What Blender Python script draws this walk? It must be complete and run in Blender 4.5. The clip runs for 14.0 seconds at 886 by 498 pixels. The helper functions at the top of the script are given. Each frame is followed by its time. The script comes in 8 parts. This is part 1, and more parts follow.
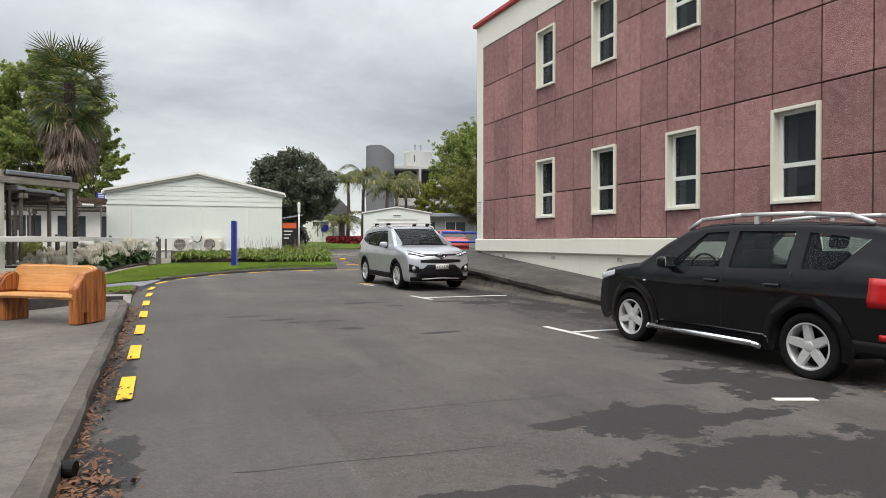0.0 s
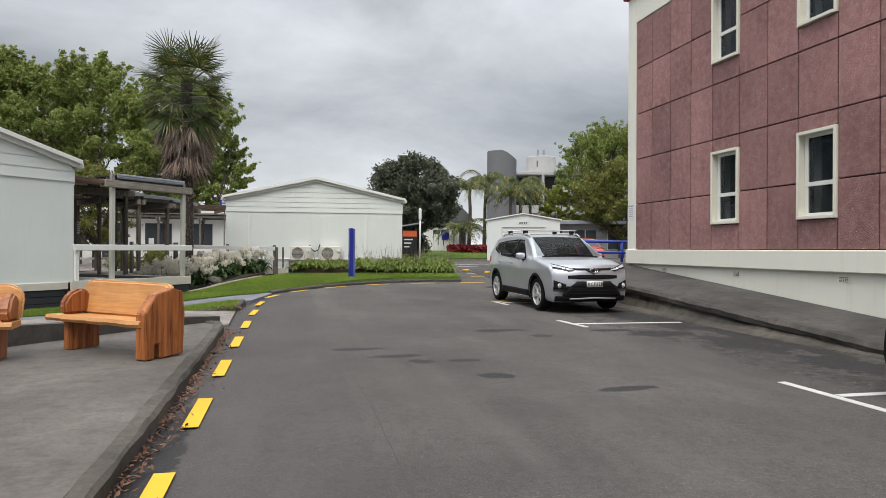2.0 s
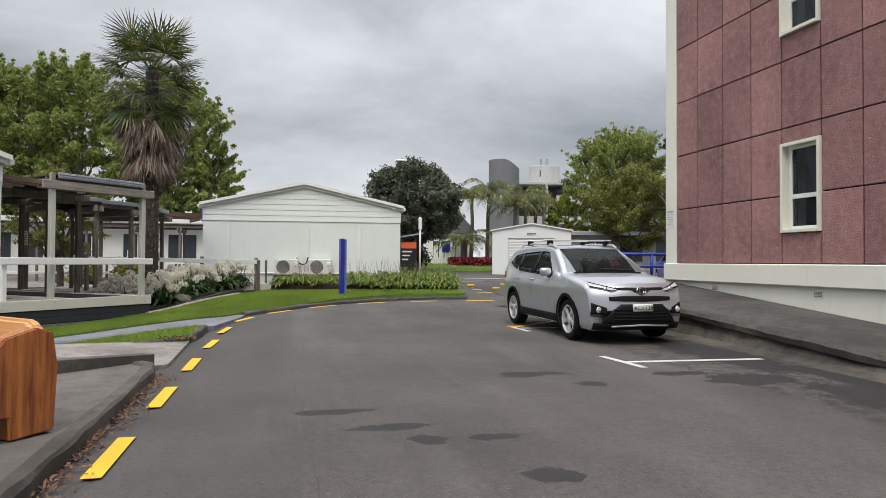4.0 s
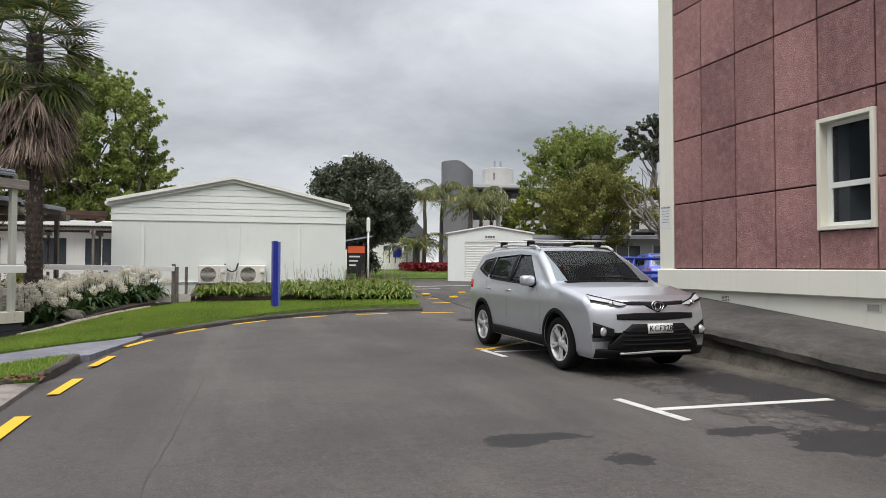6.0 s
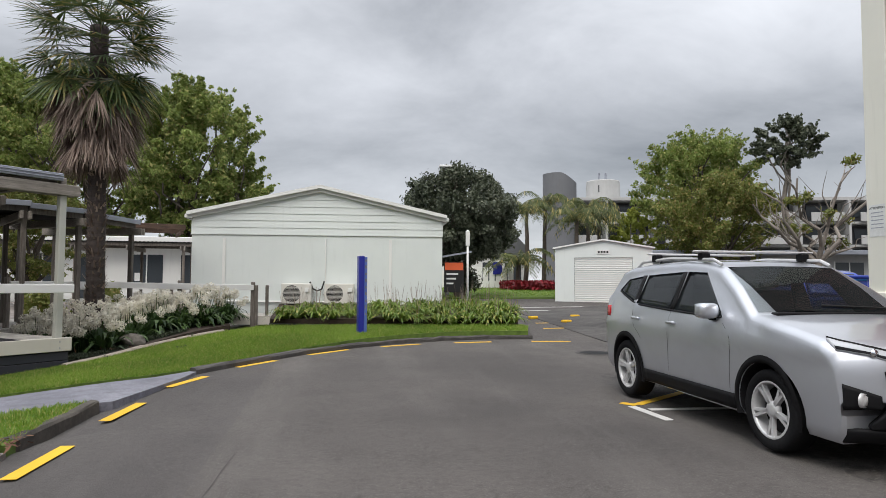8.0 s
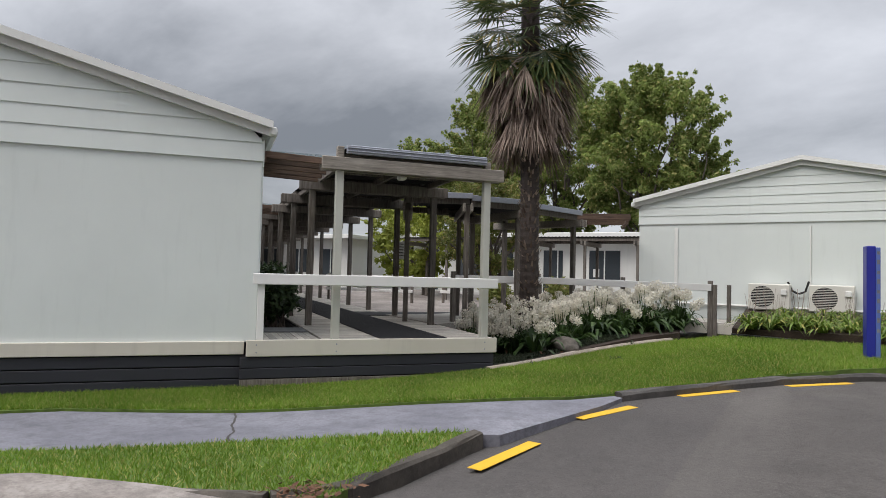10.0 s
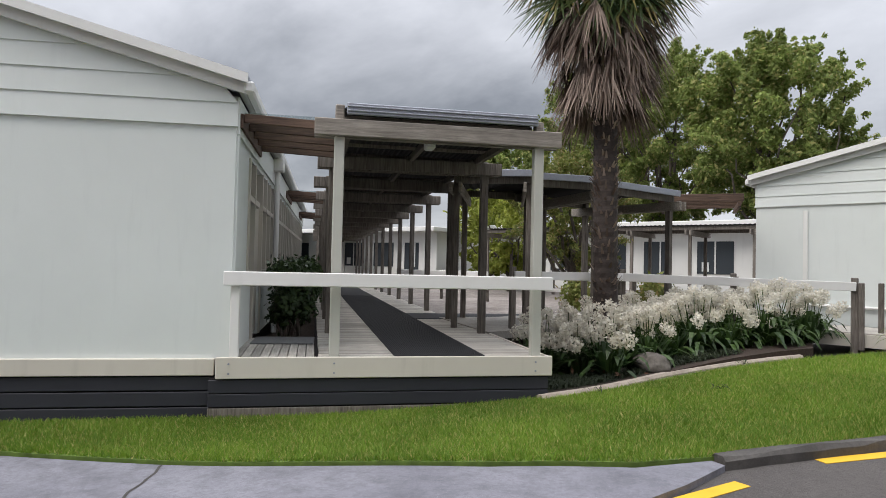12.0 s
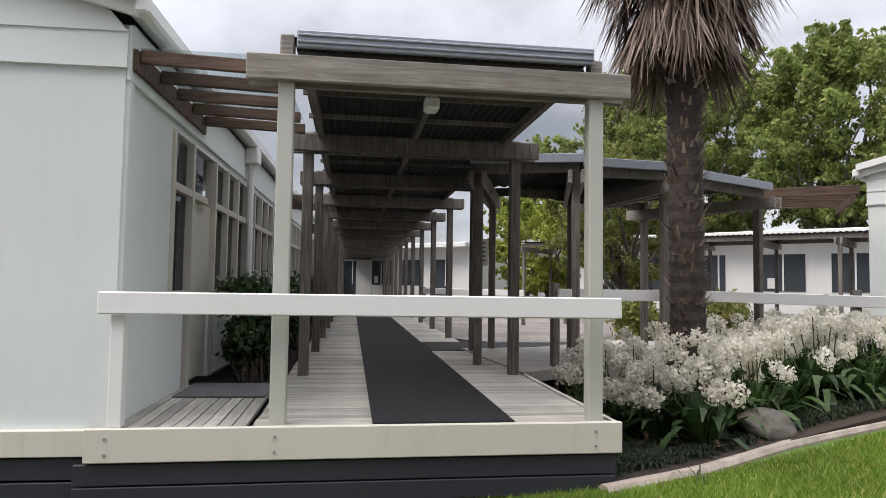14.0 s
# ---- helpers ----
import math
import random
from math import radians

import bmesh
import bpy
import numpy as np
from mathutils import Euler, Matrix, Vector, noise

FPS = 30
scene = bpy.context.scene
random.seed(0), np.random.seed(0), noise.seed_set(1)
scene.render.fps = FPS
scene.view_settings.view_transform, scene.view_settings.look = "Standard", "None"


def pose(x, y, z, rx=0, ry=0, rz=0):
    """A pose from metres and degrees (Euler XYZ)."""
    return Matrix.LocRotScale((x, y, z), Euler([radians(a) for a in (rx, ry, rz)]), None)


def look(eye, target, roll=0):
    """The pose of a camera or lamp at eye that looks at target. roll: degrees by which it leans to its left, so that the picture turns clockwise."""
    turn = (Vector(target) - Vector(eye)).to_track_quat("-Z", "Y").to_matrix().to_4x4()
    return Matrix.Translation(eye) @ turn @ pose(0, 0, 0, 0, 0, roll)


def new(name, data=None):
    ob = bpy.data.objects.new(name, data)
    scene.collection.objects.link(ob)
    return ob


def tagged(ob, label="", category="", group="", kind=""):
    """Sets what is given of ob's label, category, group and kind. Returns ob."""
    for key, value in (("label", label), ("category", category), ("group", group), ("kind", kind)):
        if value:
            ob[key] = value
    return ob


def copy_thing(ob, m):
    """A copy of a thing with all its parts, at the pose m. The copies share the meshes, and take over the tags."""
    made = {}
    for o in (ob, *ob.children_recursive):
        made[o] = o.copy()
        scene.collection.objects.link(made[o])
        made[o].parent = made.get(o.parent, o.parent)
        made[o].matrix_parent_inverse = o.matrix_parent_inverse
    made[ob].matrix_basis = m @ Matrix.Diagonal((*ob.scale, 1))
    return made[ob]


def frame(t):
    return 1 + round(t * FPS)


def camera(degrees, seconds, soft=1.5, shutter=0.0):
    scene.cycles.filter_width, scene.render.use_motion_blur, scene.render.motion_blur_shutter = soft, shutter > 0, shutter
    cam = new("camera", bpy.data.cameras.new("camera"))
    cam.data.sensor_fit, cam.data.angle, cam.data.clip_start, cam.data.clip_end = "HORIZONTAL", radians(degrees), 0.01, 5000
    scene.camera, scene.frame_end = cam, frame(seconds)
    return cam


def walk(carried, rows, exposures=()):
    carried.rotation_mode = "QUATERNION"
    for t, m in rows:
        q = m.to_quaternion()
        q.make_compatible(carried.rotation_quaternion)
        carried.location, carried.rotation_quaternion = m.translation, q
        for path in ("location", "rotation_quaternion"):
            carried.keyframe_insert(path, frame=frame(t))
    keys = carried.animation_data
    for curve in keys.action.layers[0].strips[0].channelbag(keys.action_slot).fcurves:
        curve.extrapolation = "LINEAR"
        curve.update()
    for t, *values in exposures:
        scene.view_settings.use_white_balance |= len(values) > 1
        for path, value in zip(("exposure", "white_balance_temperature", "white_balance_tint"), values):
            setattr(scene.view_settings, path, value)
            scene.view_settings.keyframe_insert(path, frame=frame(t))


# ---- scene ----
cam = camera(67.6, 14.0, soft=0.75)
METRES, EYE, TILT, LEAN, TURN = 19.6, 1.448, 0.0, 0.0, -23.2
ROWS = [
    (0.0, 0.0, 0.0, 0.0, 0.0, -0.65, -0.03),
    (0.5, -0.008, 0.0386, -0.0, 9.93, -0.29, -0.51),
    (1.0, -0.0177, 0.0735, 0.0002, 9.89, -0.23, -0.27),
    (1.5, -0.0261, 0.1107, 0.0017, 10.3, 0.04, -0.38),
    (2.0, -0.0361, 0.145, 0.0028, 10.11, 0.04, -0.29),
    (2.5, -0.0453, 0.1823, 0.0031, 11.18, 0.78, -0.7),
    (3.0, -0.0545, 0.2166, 0.0047, 10.32, 0.44, -0.35),
    (5.5, -0.0891, 0.3942, 0.0045, 9.62, 2.31, -0.16),
    (6.0, -0.0957, 0.429, 0.0054, 5.72, 1.58, -0.06),
    (6.5, -0.1003, 0.4632, 0.0051, 5.65, 2.24, 0.01),
    (7.0, -0.1077, 0.4994, 0.0058, 5.73, 2.4, -0.07),
    (7.5, -0.1167, 0.5337, 0.0062, 6.08, 2.02, -0.1),
    (8.0, -0.1291, 0.5688, 0.0081, 14.12, 3.05, -0.27),
    (8.5, -0.1422, 0.603, 0.0083, 24.22, 1.93, -0.4),
    (9.0, -0.158, 0.6368, 0.0082, 36.49, 2.37, -0.8),
    (11.5, -0.2449, 0.7824, 0.011, 61.2, 1.28, -1.29),
    (12.0, -0.2666, 0.8059, 0.0118, 62.01, 1.5, -1.26),
    (12.5, -0.2916, 0.8292, 0.0122, 62.17, 1.49, -1.16),
    (13.0, -0.3133, 0.8535, 0.0113, 62.66, 1.94, -1.25),
    (13.5, -0.3456, 0.8704, 0.0112, 62.58, 2.3, -1.29),
    (14.0, -0.3792, 0.879, 0.0107, 65.25, 3.09, -0.86),
]
walk(cam, [(t, pose(0, 0, EYE, TILT, LEAN, TURN) @ pose(METRES * x, METRES * y, METRES * z, 90 + pitch, roll, yaw)) for t, x, y, z, yaw, pitch, roll in ROWS],
     exposures=((0.0, 0.47, 6700, 9), (2.0, 0.31, 6600, 10), (6.5, 0.29, 6600, 11), (8.5, 0.24, 6500, 11), (9.5, 0.22, 6500, 12), (11.5, 0.36, 6500, 12), (13.0, 0.54, 6500, 14), (14.0, 0.62, 6500, 14)))

# ---- light ----
world = bpy.data.worlds.new("overcast_sky")
scene.world = world
world.use_nodes = True
wt = world.node_tree
wt.nodes.clear()


def wn(kind, **values):
    n = wt.nodes.new(kind)
    for key, value in values.items():
        n.inputs[int(key[1:])].default_value = value
    return n


def wmath(op, a, b=None):
    n = wt.nodes.new("ShaderNodeMath")
    n.operation = op
    for i, v in enumerate((a, b)):
        if v is None:
            continue
        if isinstance(v, (int, float)):
            n.inputs[i].default_value = v
        else:
            wt.links.new(v, n.inputs[i])
    return n.outputs[0]


SUN_UP, SUN_TURN = 52, 200
w_out = wt.nodes.new("ShaderNodeOutputWorld")
w_bg = wt.nodes.new("ShaderNodeBackground")
w_sky = wt.nodes.new("ShaderNodeTexSky")
w_sky.sky_type, w_sky.sun_disc = "NISHITA", False
w_sky.sun_elevation, w_sky.sun_rotation = radians(SUN_UP), radians(SUN_TURN)
w_tc = wt.nodes.new("ShaderNodeTexCoord")
w_sep = wt.nodes.new("ShaderNodeSeparateXYZ")
wt.links.new(w_tc.outputs["Generated"], w_sep.inputs[0])
up = wmath("MAXIMUM", w_sep.outputs[2], 0.0)
flat = wmath("ADD", up, 0.36)
w_uv = wt.nodes.new("ShaderNodeCombineXYZ")
wt.links.new(wmath("DIVIDE", w_sep.outputs[0], flat), w_uv.inputs[0])
wt.links.new(wmath("DIVIDE", w_sep.outputs[1], flat), w_uv.inputs[1])


def cloud(scale, detail, rough, shift):
    m = wt.nodes.new("ShaderNodeMapping")
    m.inputs["Location"].default_value = shift
    m.inputs["Scale"].default_value = (0.8, 1.0, 1)
    wt.links.new(w_uv.outputs[0], m.inputs[0])
    n = wt.nodes.new("ShaderNodeTexNoise")
    n.inputs["Scale"].default_value, n.inputs["Detail"].default_value, n.inputs["Roughness"].default_value = scale, detail, rough
    n.inputs["Distortion"].default_value = 0.25
    wt.links.new(m.outputs[0], n.inputs["Vector"])
    return n.outputs[0]


big, small = cloud(0.62, 3, 0.5, (1.7, 0.35, 0)), cloud(2.3, 6, 0.58, (4, 2, 0))
mass = wmath("ADD", wmath("MULTIPLY", big, 0.68), wmath("MULTIPLY", small, 0.32))
w_ramp = wt.nodes.new("ShaderNodeValToRGB")
el = w_ramp.color_ramp.elements
el[0].position, el[0].color = 0.36, (0.58, 0.60, 0.63, 1)
el[1].position, el[1].color = 0.62, (0.165, 0.175, 0.188, 1)
# a heavier bank of cloud lies low over the distance, paler sky under it
bank_d = wmath("DIVIDE", wmath("SUBTRACT", up, 0.205), 0.075)
bank = wmath("POWER", 2.718, wmath("MULTIPLY", wmath("MULTIPLY", bank_d, bank_d), -1.0))
wt.links.new(wmath("ADD", mass, wmath("MULTIPLY", bank, 0.085)), w_ramp.inputs[0])
# an overcast sky is brighter overhead, and brightens in a thin band over the horizon
lift = wmath("ADD", 0.84, wmath("MULTIPLY", wmath("MULTIPLY", up, up), 4.0))
glow = wmath("MULTIPLY", wmath("POWER", wmath("SUBTRACT", 1.0, up), 22.0), 0.75)
w_mul = wt.nodes.new("ShaderNodeVectorMath")
w_mul.operation = "SCALE"
wt.links.new(w_ramp.outputs[0], w_mul.inputs[0])
wt.links.new(wmath("ADD", lift, glow), w_mul.inputs["Scale"])
w_skys = wt.nodes.new("ShaderNodeVectorMath")
w_skys.operation = "SCALE"
w_skys.inputs["Scale"].default_value = 0.012
wt.links.new(w_sky.outputs[0], w_skys.inputs[0])
w_add = wt.nodes.new("ShaderNodeVectorMath")
w_add.operation = "ADD"
wt.links.new(w_mul.outputs[0], w_add.inputs[0])
wt.links.new(w_skys.outputs[0], w_add.inputs[1])
wt.links.new(w_add.outputs[0], w_bg.inputs[0])
w_bg.inputs[1].default_value = 1.0
wt.links.new(w_bg.outputs[0], w_out.inputs[0])

sun = new("sun", bpy.data.lights.new("sun", "SUN"))
sun.data.energy, sun.data.angle, sun.data.color = 1.75, radians(35), (1.0, 0.95, 0.88)
sun.matrix_world = look((-9, -22, 34), (0, 0, 0))

# ---- materials ----


class Mat:
    """Small builder of node materials."""

    def __init__(self, name, rough=0.7, metal=0.0, spec=0.5):
        self.m = bpy.data.materials.new(name)
        self.m.use_nodes = True
        self.t = self.m.node_tree
        self.b = self.t.nodes["Principled BSDF"]
        self.b.inputs["Roughness"].default_value, self.b.inputs["Metallic"].default_value = rough, metal
        self.b.inputs["Specular IOR Level"].default_value = spec
        self.tc = self.t.nodes.new("ShaderNodeTexCoord")
        self.geo = self.t.nodes.new("ShaderNodeNewGeometry")

    def vec(self, scale=(1, 1, 1), world=True, turn=0):
        n = self.t.nodes.new("ShaderNodeMapping")
        n.inputs["Scale"].default_value = scale
        n.inputs["Rotation"].default_value = (0, 0, radians(turn))
        self.t.links.new(self.geo.outputs["Position"] if world else self.tc.outputs["Object"], n.inputs[0])
        return n.outputs[0]

    def noise(self, scale, detail=4, rough=0.55, vec=None, distort=0.0):
        n = self.t.nodes.new("ShaderNodeTexNoise")
        n.inputs["Scale"].default_value, n.inputs["Detail"].default_value = scale, detail
        n.inputs["Roughness"].default_value, n.inputs["Distortion"].default_value = rough, distort
        self.t.links.new(vec or self.vec(), n.inputs["Vector"])
        return n.outputs[0]

    def voro(self, scale, vec=None, feature="F1"):
        n = self.t.nodes.new("ShaderNodeTexVoronoi")
        n.feature = feature
        n.inputs["Scale"].default_value = scale
        self.t.links.new(vec or self.vec(), n.inputs["Vector"])
        return n

    def ramp(self, fac, *stops):
        n = self.t.nodes.new("ShaderNodeValToRGB")
        e = n.color_ramp.elements
        while len(e) < len(stops):
            e.new(0.5)
        for k, (p, c) in zip(e, stops):
            k.position = p
            k.color = (*c, 1) if isinstance(c, tuple) else (c, c, c, 1)
        self.t.links.new(fac, n.inputs[0])
        return n.outputs[0]

    def mix(self, fac, a, b, mode="MIX"):
        n = self.t.nodes.new("ShaderNodeMix")
        n.data_type, n.blend_type = "RGBA", mode
        for i, v in ((0, fac), (6, a), (7, b)):
            if isinstance(v, (int, float)):
                n.inputs[i].default_value = v if i == 0 else (v, v, v, 1)
            elif isinstance(v, tuple):
                n.inputs[i].default_value = (*v, 1)
            else:
                self.t.links.new(v, n.inputs[i])
        return n.outputs[2]

    def math(self, op, a, b=0.0, c=None):
        n = self.t.nodes.new("ShaderNodeMath")
        n.operation = op
        for i, v in enumerate((a, b, c)):
            if v is None:
                continue
            if isinstance(v, (int, float)):
                n.inputs[i].default_value = v
            else:
                self.t.links.new(v, n.inputs[i])
        return n.outputs[0]

    def rand(self, island=False):
        if island:
            return self.geo.outputs["Random Per Island"]
        return self.t.nodes.new("ShaderNodeObjectInfo").outputs["Random"]

    def out(self, colour=None, rough=None, bump=None, strength=0.3, dist=0.01):
        if isinstance(colour, tuple):
            self.b.inputs["Base Color"].default_value = (*colour, 1)
        elif colour is not None:
            self.t.links.new(colour, self.b.inputs["Base Color"])
        if rough is not None:
            self.t.links.new(rough, self.b.inputs["Roughness"])
        if bump is not None:
            n = self.t.nodes.new("ShaderNodeBump")
            n.inputs["Strength"].default_value, n.inputs["Distance"].default_value = strength, dist
            self.t.links.new(bump, n.inputs["Height"])
            self.t.links.new(n.outputs[0], self.b.inputs["Normal"])
        return self.m


def painted(name, c, rough=0.55, var=0.10, dirt=0.25, grain=60):
    """Weathered paint: broad stains, faint grime runs and a fine relief."""
    k = Mat(name, rough)
    stain = k.noise(0.9, 5, 0.6)
    runs = k.noise(3.0, 4, 0.6, k.vec((2.2, 2.2, 0.25)))
    lo = tuple(v * (1 - var) for v in c)
    col = k.mix(k.ramp(stain, (0.3, 0.0), (0.7, 1.0)), lo, c)
    grim = k.ramp(runs, (0.56, 0.0), (0.78, dirt))
    col = k.mix(grim, col, tuple(v * 0.62 for v in c))
    return k.out(col, bump=k.noise(grain, 3), strength=0.08, dist=0.004)


def timber(name, dark, light, scale=(3, 3, 3), axis=0, rough=0.8, rnd=0.35, knots=True):
    """Sawn wood with its grain along one axis of the piece."""
    k = Mat(name, rough)
    st = [14.0, 14.0, 14.0]
    st[axis] = 0.9
    v = k.vec(tuple(st), world=False)
    grain = k.noise(scale[0], 6, 0.65, v, 0.6)
    col = k.mix(k.ramp(grain, (0.3, 0.0), (0.7, 1.0)), dark, light)
    worn = k.noise(1.3, 4, 0.6)
    col = k.mix(k.ramp(worn, (0.42, 0.0), (0.75, 0.55)), col, tuple(d * 0.6 for d in dark))
    tone = k.math("ADD", 1 - rnd / 2, k.math("MULTIPLY", k.rand(), rnd))
    col = k.mix(1.0, col, tone, "MULTIPLY")
    return k.out(col, bump=grain, strength=0.35, dist=0.006)


def asphalt():
    k = Mat("asphalt", 0.85)
    fine = k.voro(85)
    patch = k.noise(0.35, 5, 0.6)
    mid = k.noise(2.2, 6, 0.65)
    col = k.mix(k.ramp(patch, (0.35, 0.0), (0.65, 1.0)), (0.049, 0.043, 0.040), (0.098, 0.087, 0.080))
    col = k.mix(k.ramp(mid, (0.35, 0.0), (0.72, 0.5)), col, (0.052, 0.046, 0.043))
    chips = k.ramp(fine.outputs["Distance"], (0.0, 1.0), (0.42, 0.0))
    mott = k.noise(16, 5, 0.7)
    col = k.mix(k.ramp(mott, (0.3, 0.55), (0.55, 0.0)), col, (0.030, 0.027, 0.025))
    bright = k.ramp(k.noise(75, 3, 0.7), (0.54, 0.0), (0.70, 0.5))
    col = k.mix(bright, col, (0.23, 0.215, 0.20))
    # dust worn pale by the tyres
    dust = k.noise(0.7, 4, 0.6, k.vec((1.6, 0.25, 1)))
    col = k.mix(k.ramp(dust, (0.48, 0.0), (0.78, 0.4)), col, (0.155, 0.143, 0.132))
    sep = k.t.nodes.new("ShaderNodeSeparateXYZ")
    k.t.links.new(k.geo.outputs["Position"], sep.inputs[0])
    # a newer, darker strip was laid along the kerb, up to a seam
    strip = k.math("LESS_THAN", k.math("ADD", sep.outputs[0], k.math("MULTIPLY", k.noise(3.0, 3), 0.06)), 1.09)
    col = k.mix(k.math("MULTIPLY", strip, 0.30), col, (0.052, 0.048, 0.050))
    # the parking bays are gritty and patched
    bay = k.math("MULTIPLY", k.math("GREATER_THAN", sep.outputs[0], k.math("ADD", 5.6, k.math("MULTIPLY", k.noise(1.1, 4), 0.9))), k.math("LESS_THAN", sep.outputs[1], 21.0))
    col = k.mix(k.math("MULTIPLY", bay, k.ramp(k.noise(5.5, 7, 0.75), (0.42, 0.75), (0.56, 0.0))), col, (0.026, 0.024, 0.022))
    col = k.mix(k.math("MULTIPLY", bay, k.ramp(k.noise(17, 6, 0.75), (0.58, 0.0), (0.66, 0.6))), col, (0.19, 0.175, 0.16))
    # damp patches that have not yet dried
    wet = None
    for x, y, rx, ry in WET:
        dx = k.math("DIVIDE", k.math("SUBTRACT", sep.outputs[0], x), rx)
        dy = k.math("DIVIDE", k.math("SUBTRACT", sep.outputs[1], y), ry)
        d = k.math("SQRT", k.math("ADD", k.math("MULTIPLY", dx, dx), k.math("MULTIPLY", dy, dy)))
        wet = d if wet is None else k.math("MINIMUM", wet, d)
    edge = k.math("ADD", wet, k.math("MULTIPLY", k.math("SUBTRACT", k.noise(3.4, 7, 0.68), 0.5), 2.6))
    damp = k.ramp(k.math("MULTIPLY", edge, 0.5), (0.465, 1.0), (0.49, 0.0))
    col = k.mix(k.math("MULTIPLY", damp, 0.93), col, (0.017, 0.016, 0.016))
    rough = k.math("SUBTRACT", 0.90, k.math("MULTIPLY", damp, 0.08))
    return k.out(col, rough, k.math("ADD", chips, k.math("MULTIPLY", k.noise(60, 3), 0.6)), 0.8, 0.008)


def concrete(name, a, b, joints=0.0, rough=0.85):
    k = Mat(name, rough)
    col = k.mix(k.ramp(k.noise(0.8, 5, 0.62), (0.35, 0.0), (0.66, 1.0)), a, b)
    col = k.mix(k.ramp(k.noise(5, 6, 0.7), (0.45, 0.0), (0.7, 0.6)), col, tuple(v * 0.5 for v in a))
    col = k.mix(k.ramp(k.noise(26, 5, 0.7), (0.35, 0.4), (0.55, 0.0)), col, tuple(v * 0.6 for v in a))
    col = k.mix(k.ramp(k.noise(120, 2), (0.6, 0.0), (0.75, 0.35)), col, tuple(min(1, v * 1.7) for v in b))
    return k.out(col, bump=k.noise(70, 4), strength=0.4, dist=0.005)


def pebble_panel():
    """Red exposed-aggregate precast."""
    k = Mat("red_aggregate", 0.8)
    cell = k.voro(75)
    tone = k.ramp(cell.outputs["Color"], (0.1, (0.15, 0.066, 0.063)), (0.6, (0.27, 0.130, 0.122)), (0.95, (0.44, 0.27, 0.25)))
    col = k.mix(0.55, tone, (0.245, 0.122, 0.116))
    stain = k.noise(0.8, 5, 0.65)
    col = k.mix(k.ramp(stain, (0.38, 0.0), (0.66, 0.65)), col, (0.13, 0.060, 0.058))
    cloudy = k.noise(7.0, 6, 0.7)
    col = k.mix(k.ramp(cloudy, (0.45, 0.0), (0.7, 0.5)), col, (0.36, 0.22, 0.205))
    streak = k.noise(2.2, 5, 0.6, k.vec((2.5, 2.5, 0.22)))
    col = k.mix(k.ramp(streak, (0.5, 0.0), (0.75, 0.4)), col, (0.32, 0.18, 0.165))
    spots = k.ramp(k.noise(34, 2), (0.69, 0.0), (0.73, 0.75))
    col = k.mix(spots, col, (0.55, 0.45, 0.41))
    tint = k.math("ADD", 1.02, k.math("MULTIPLY", k.rand(), 0.42))
    col = k.mix(1.0, col, tint, "MULTIPLY")
    return k.out(col, bump=cell.outputs["Distance"], strength=0.8, dist=0.01)


def foliage(name, a, b, rough=0.6, dry=None, trans=0.25):
    k = Mat(name, rough, 0, 0.35)
    r = k.rand(True)
    col = k.mix(r, a, b)
    col = k.mix(k.ramp(k.noise(0.55, 3), (0.4, 0.0), (0.65, 0.6)), col, tuple(v * 0.6 for v in a))
    if dry:
        col = k.mix(k.ramp(r, (0.8, 0.0), (0.9, 0.8)), col, dry)
    k.out(col)
    tr = k.t.nodes.new("ShaderNodeBsdfTranslucent")
    k.t.links.new(col, tr.inputs[0])
    ms = k.t.nodes.new("ShaderNodeMixShader")
    ms.inputs[0].default_value = trans
    k.t.links.new(k.b.outputs[0], ms.inputs[1])
    k.t.links.new(tr.outputs[0], ms.inputs[2])
    k.t.links.new(ms.outputs[0], k.t.nodes["Material Output"].inputs[0])
    return k.m


def plain(name, c, rough=0.5, metal=0.0, var=0.12, scale=25, bump=0.05, spec=0.5):
    k = Mat(name, rough, metal, spec)
    col = k.mix(k.ramp(k.noise(scale, 4), (0.35, 0.0), (0.7, 1.0)), tuple(v * (1 - var) for v in c), c)
    return k.out(col, bump=k.noise(scale * 3, 3), strength=bump, dist=0.003)


def car_paint(name, c, metal=0.0, coat=1.0, rough=0.35, dust=0.12, spec=0.5):
    k = Mat(name, rough, metal, spec)
    k.b.inputs["Coat Weight"].default_value, k.b.inputs["Coat Roughness"].default_value = coat, 0.06
    grime = k.ramp(k.noise(3, 5, 0.6), (0.45, 0.0), (0.8, dust))
    return k.out(k.mix(grime, c, (0.25, 0.23, 0.21)))


def glazing(name, tint=(0.02, 0.025, 0.03), alpha=0.75, rough=0.03):
    """Tinted glass that lets part of the light through."""
    k = Mat(name, rough, 0, 0.6)
    k.b.inputs["Base Color"].default_value = (*tint, 1)
    tr = k.t.nodes.new("ShaderNodeBsdfTransparent")
    tr.inputs[0].default_value = (0.85, 0.9, 0.9, 1)
    ms = k.t.nodes.new("ShaderNodeMixShader")
    ms.inputs[0].default_value = alpha
    k.t.links.new(tr.outputs[0], ms.inputs[1])
    k.t.links.new(k.b.outputs[0], ms.inputs[2])
    k.t.links.new(ms.outputs[0], k.t.nodes["Material Output"].inputs[0])
    return k.m


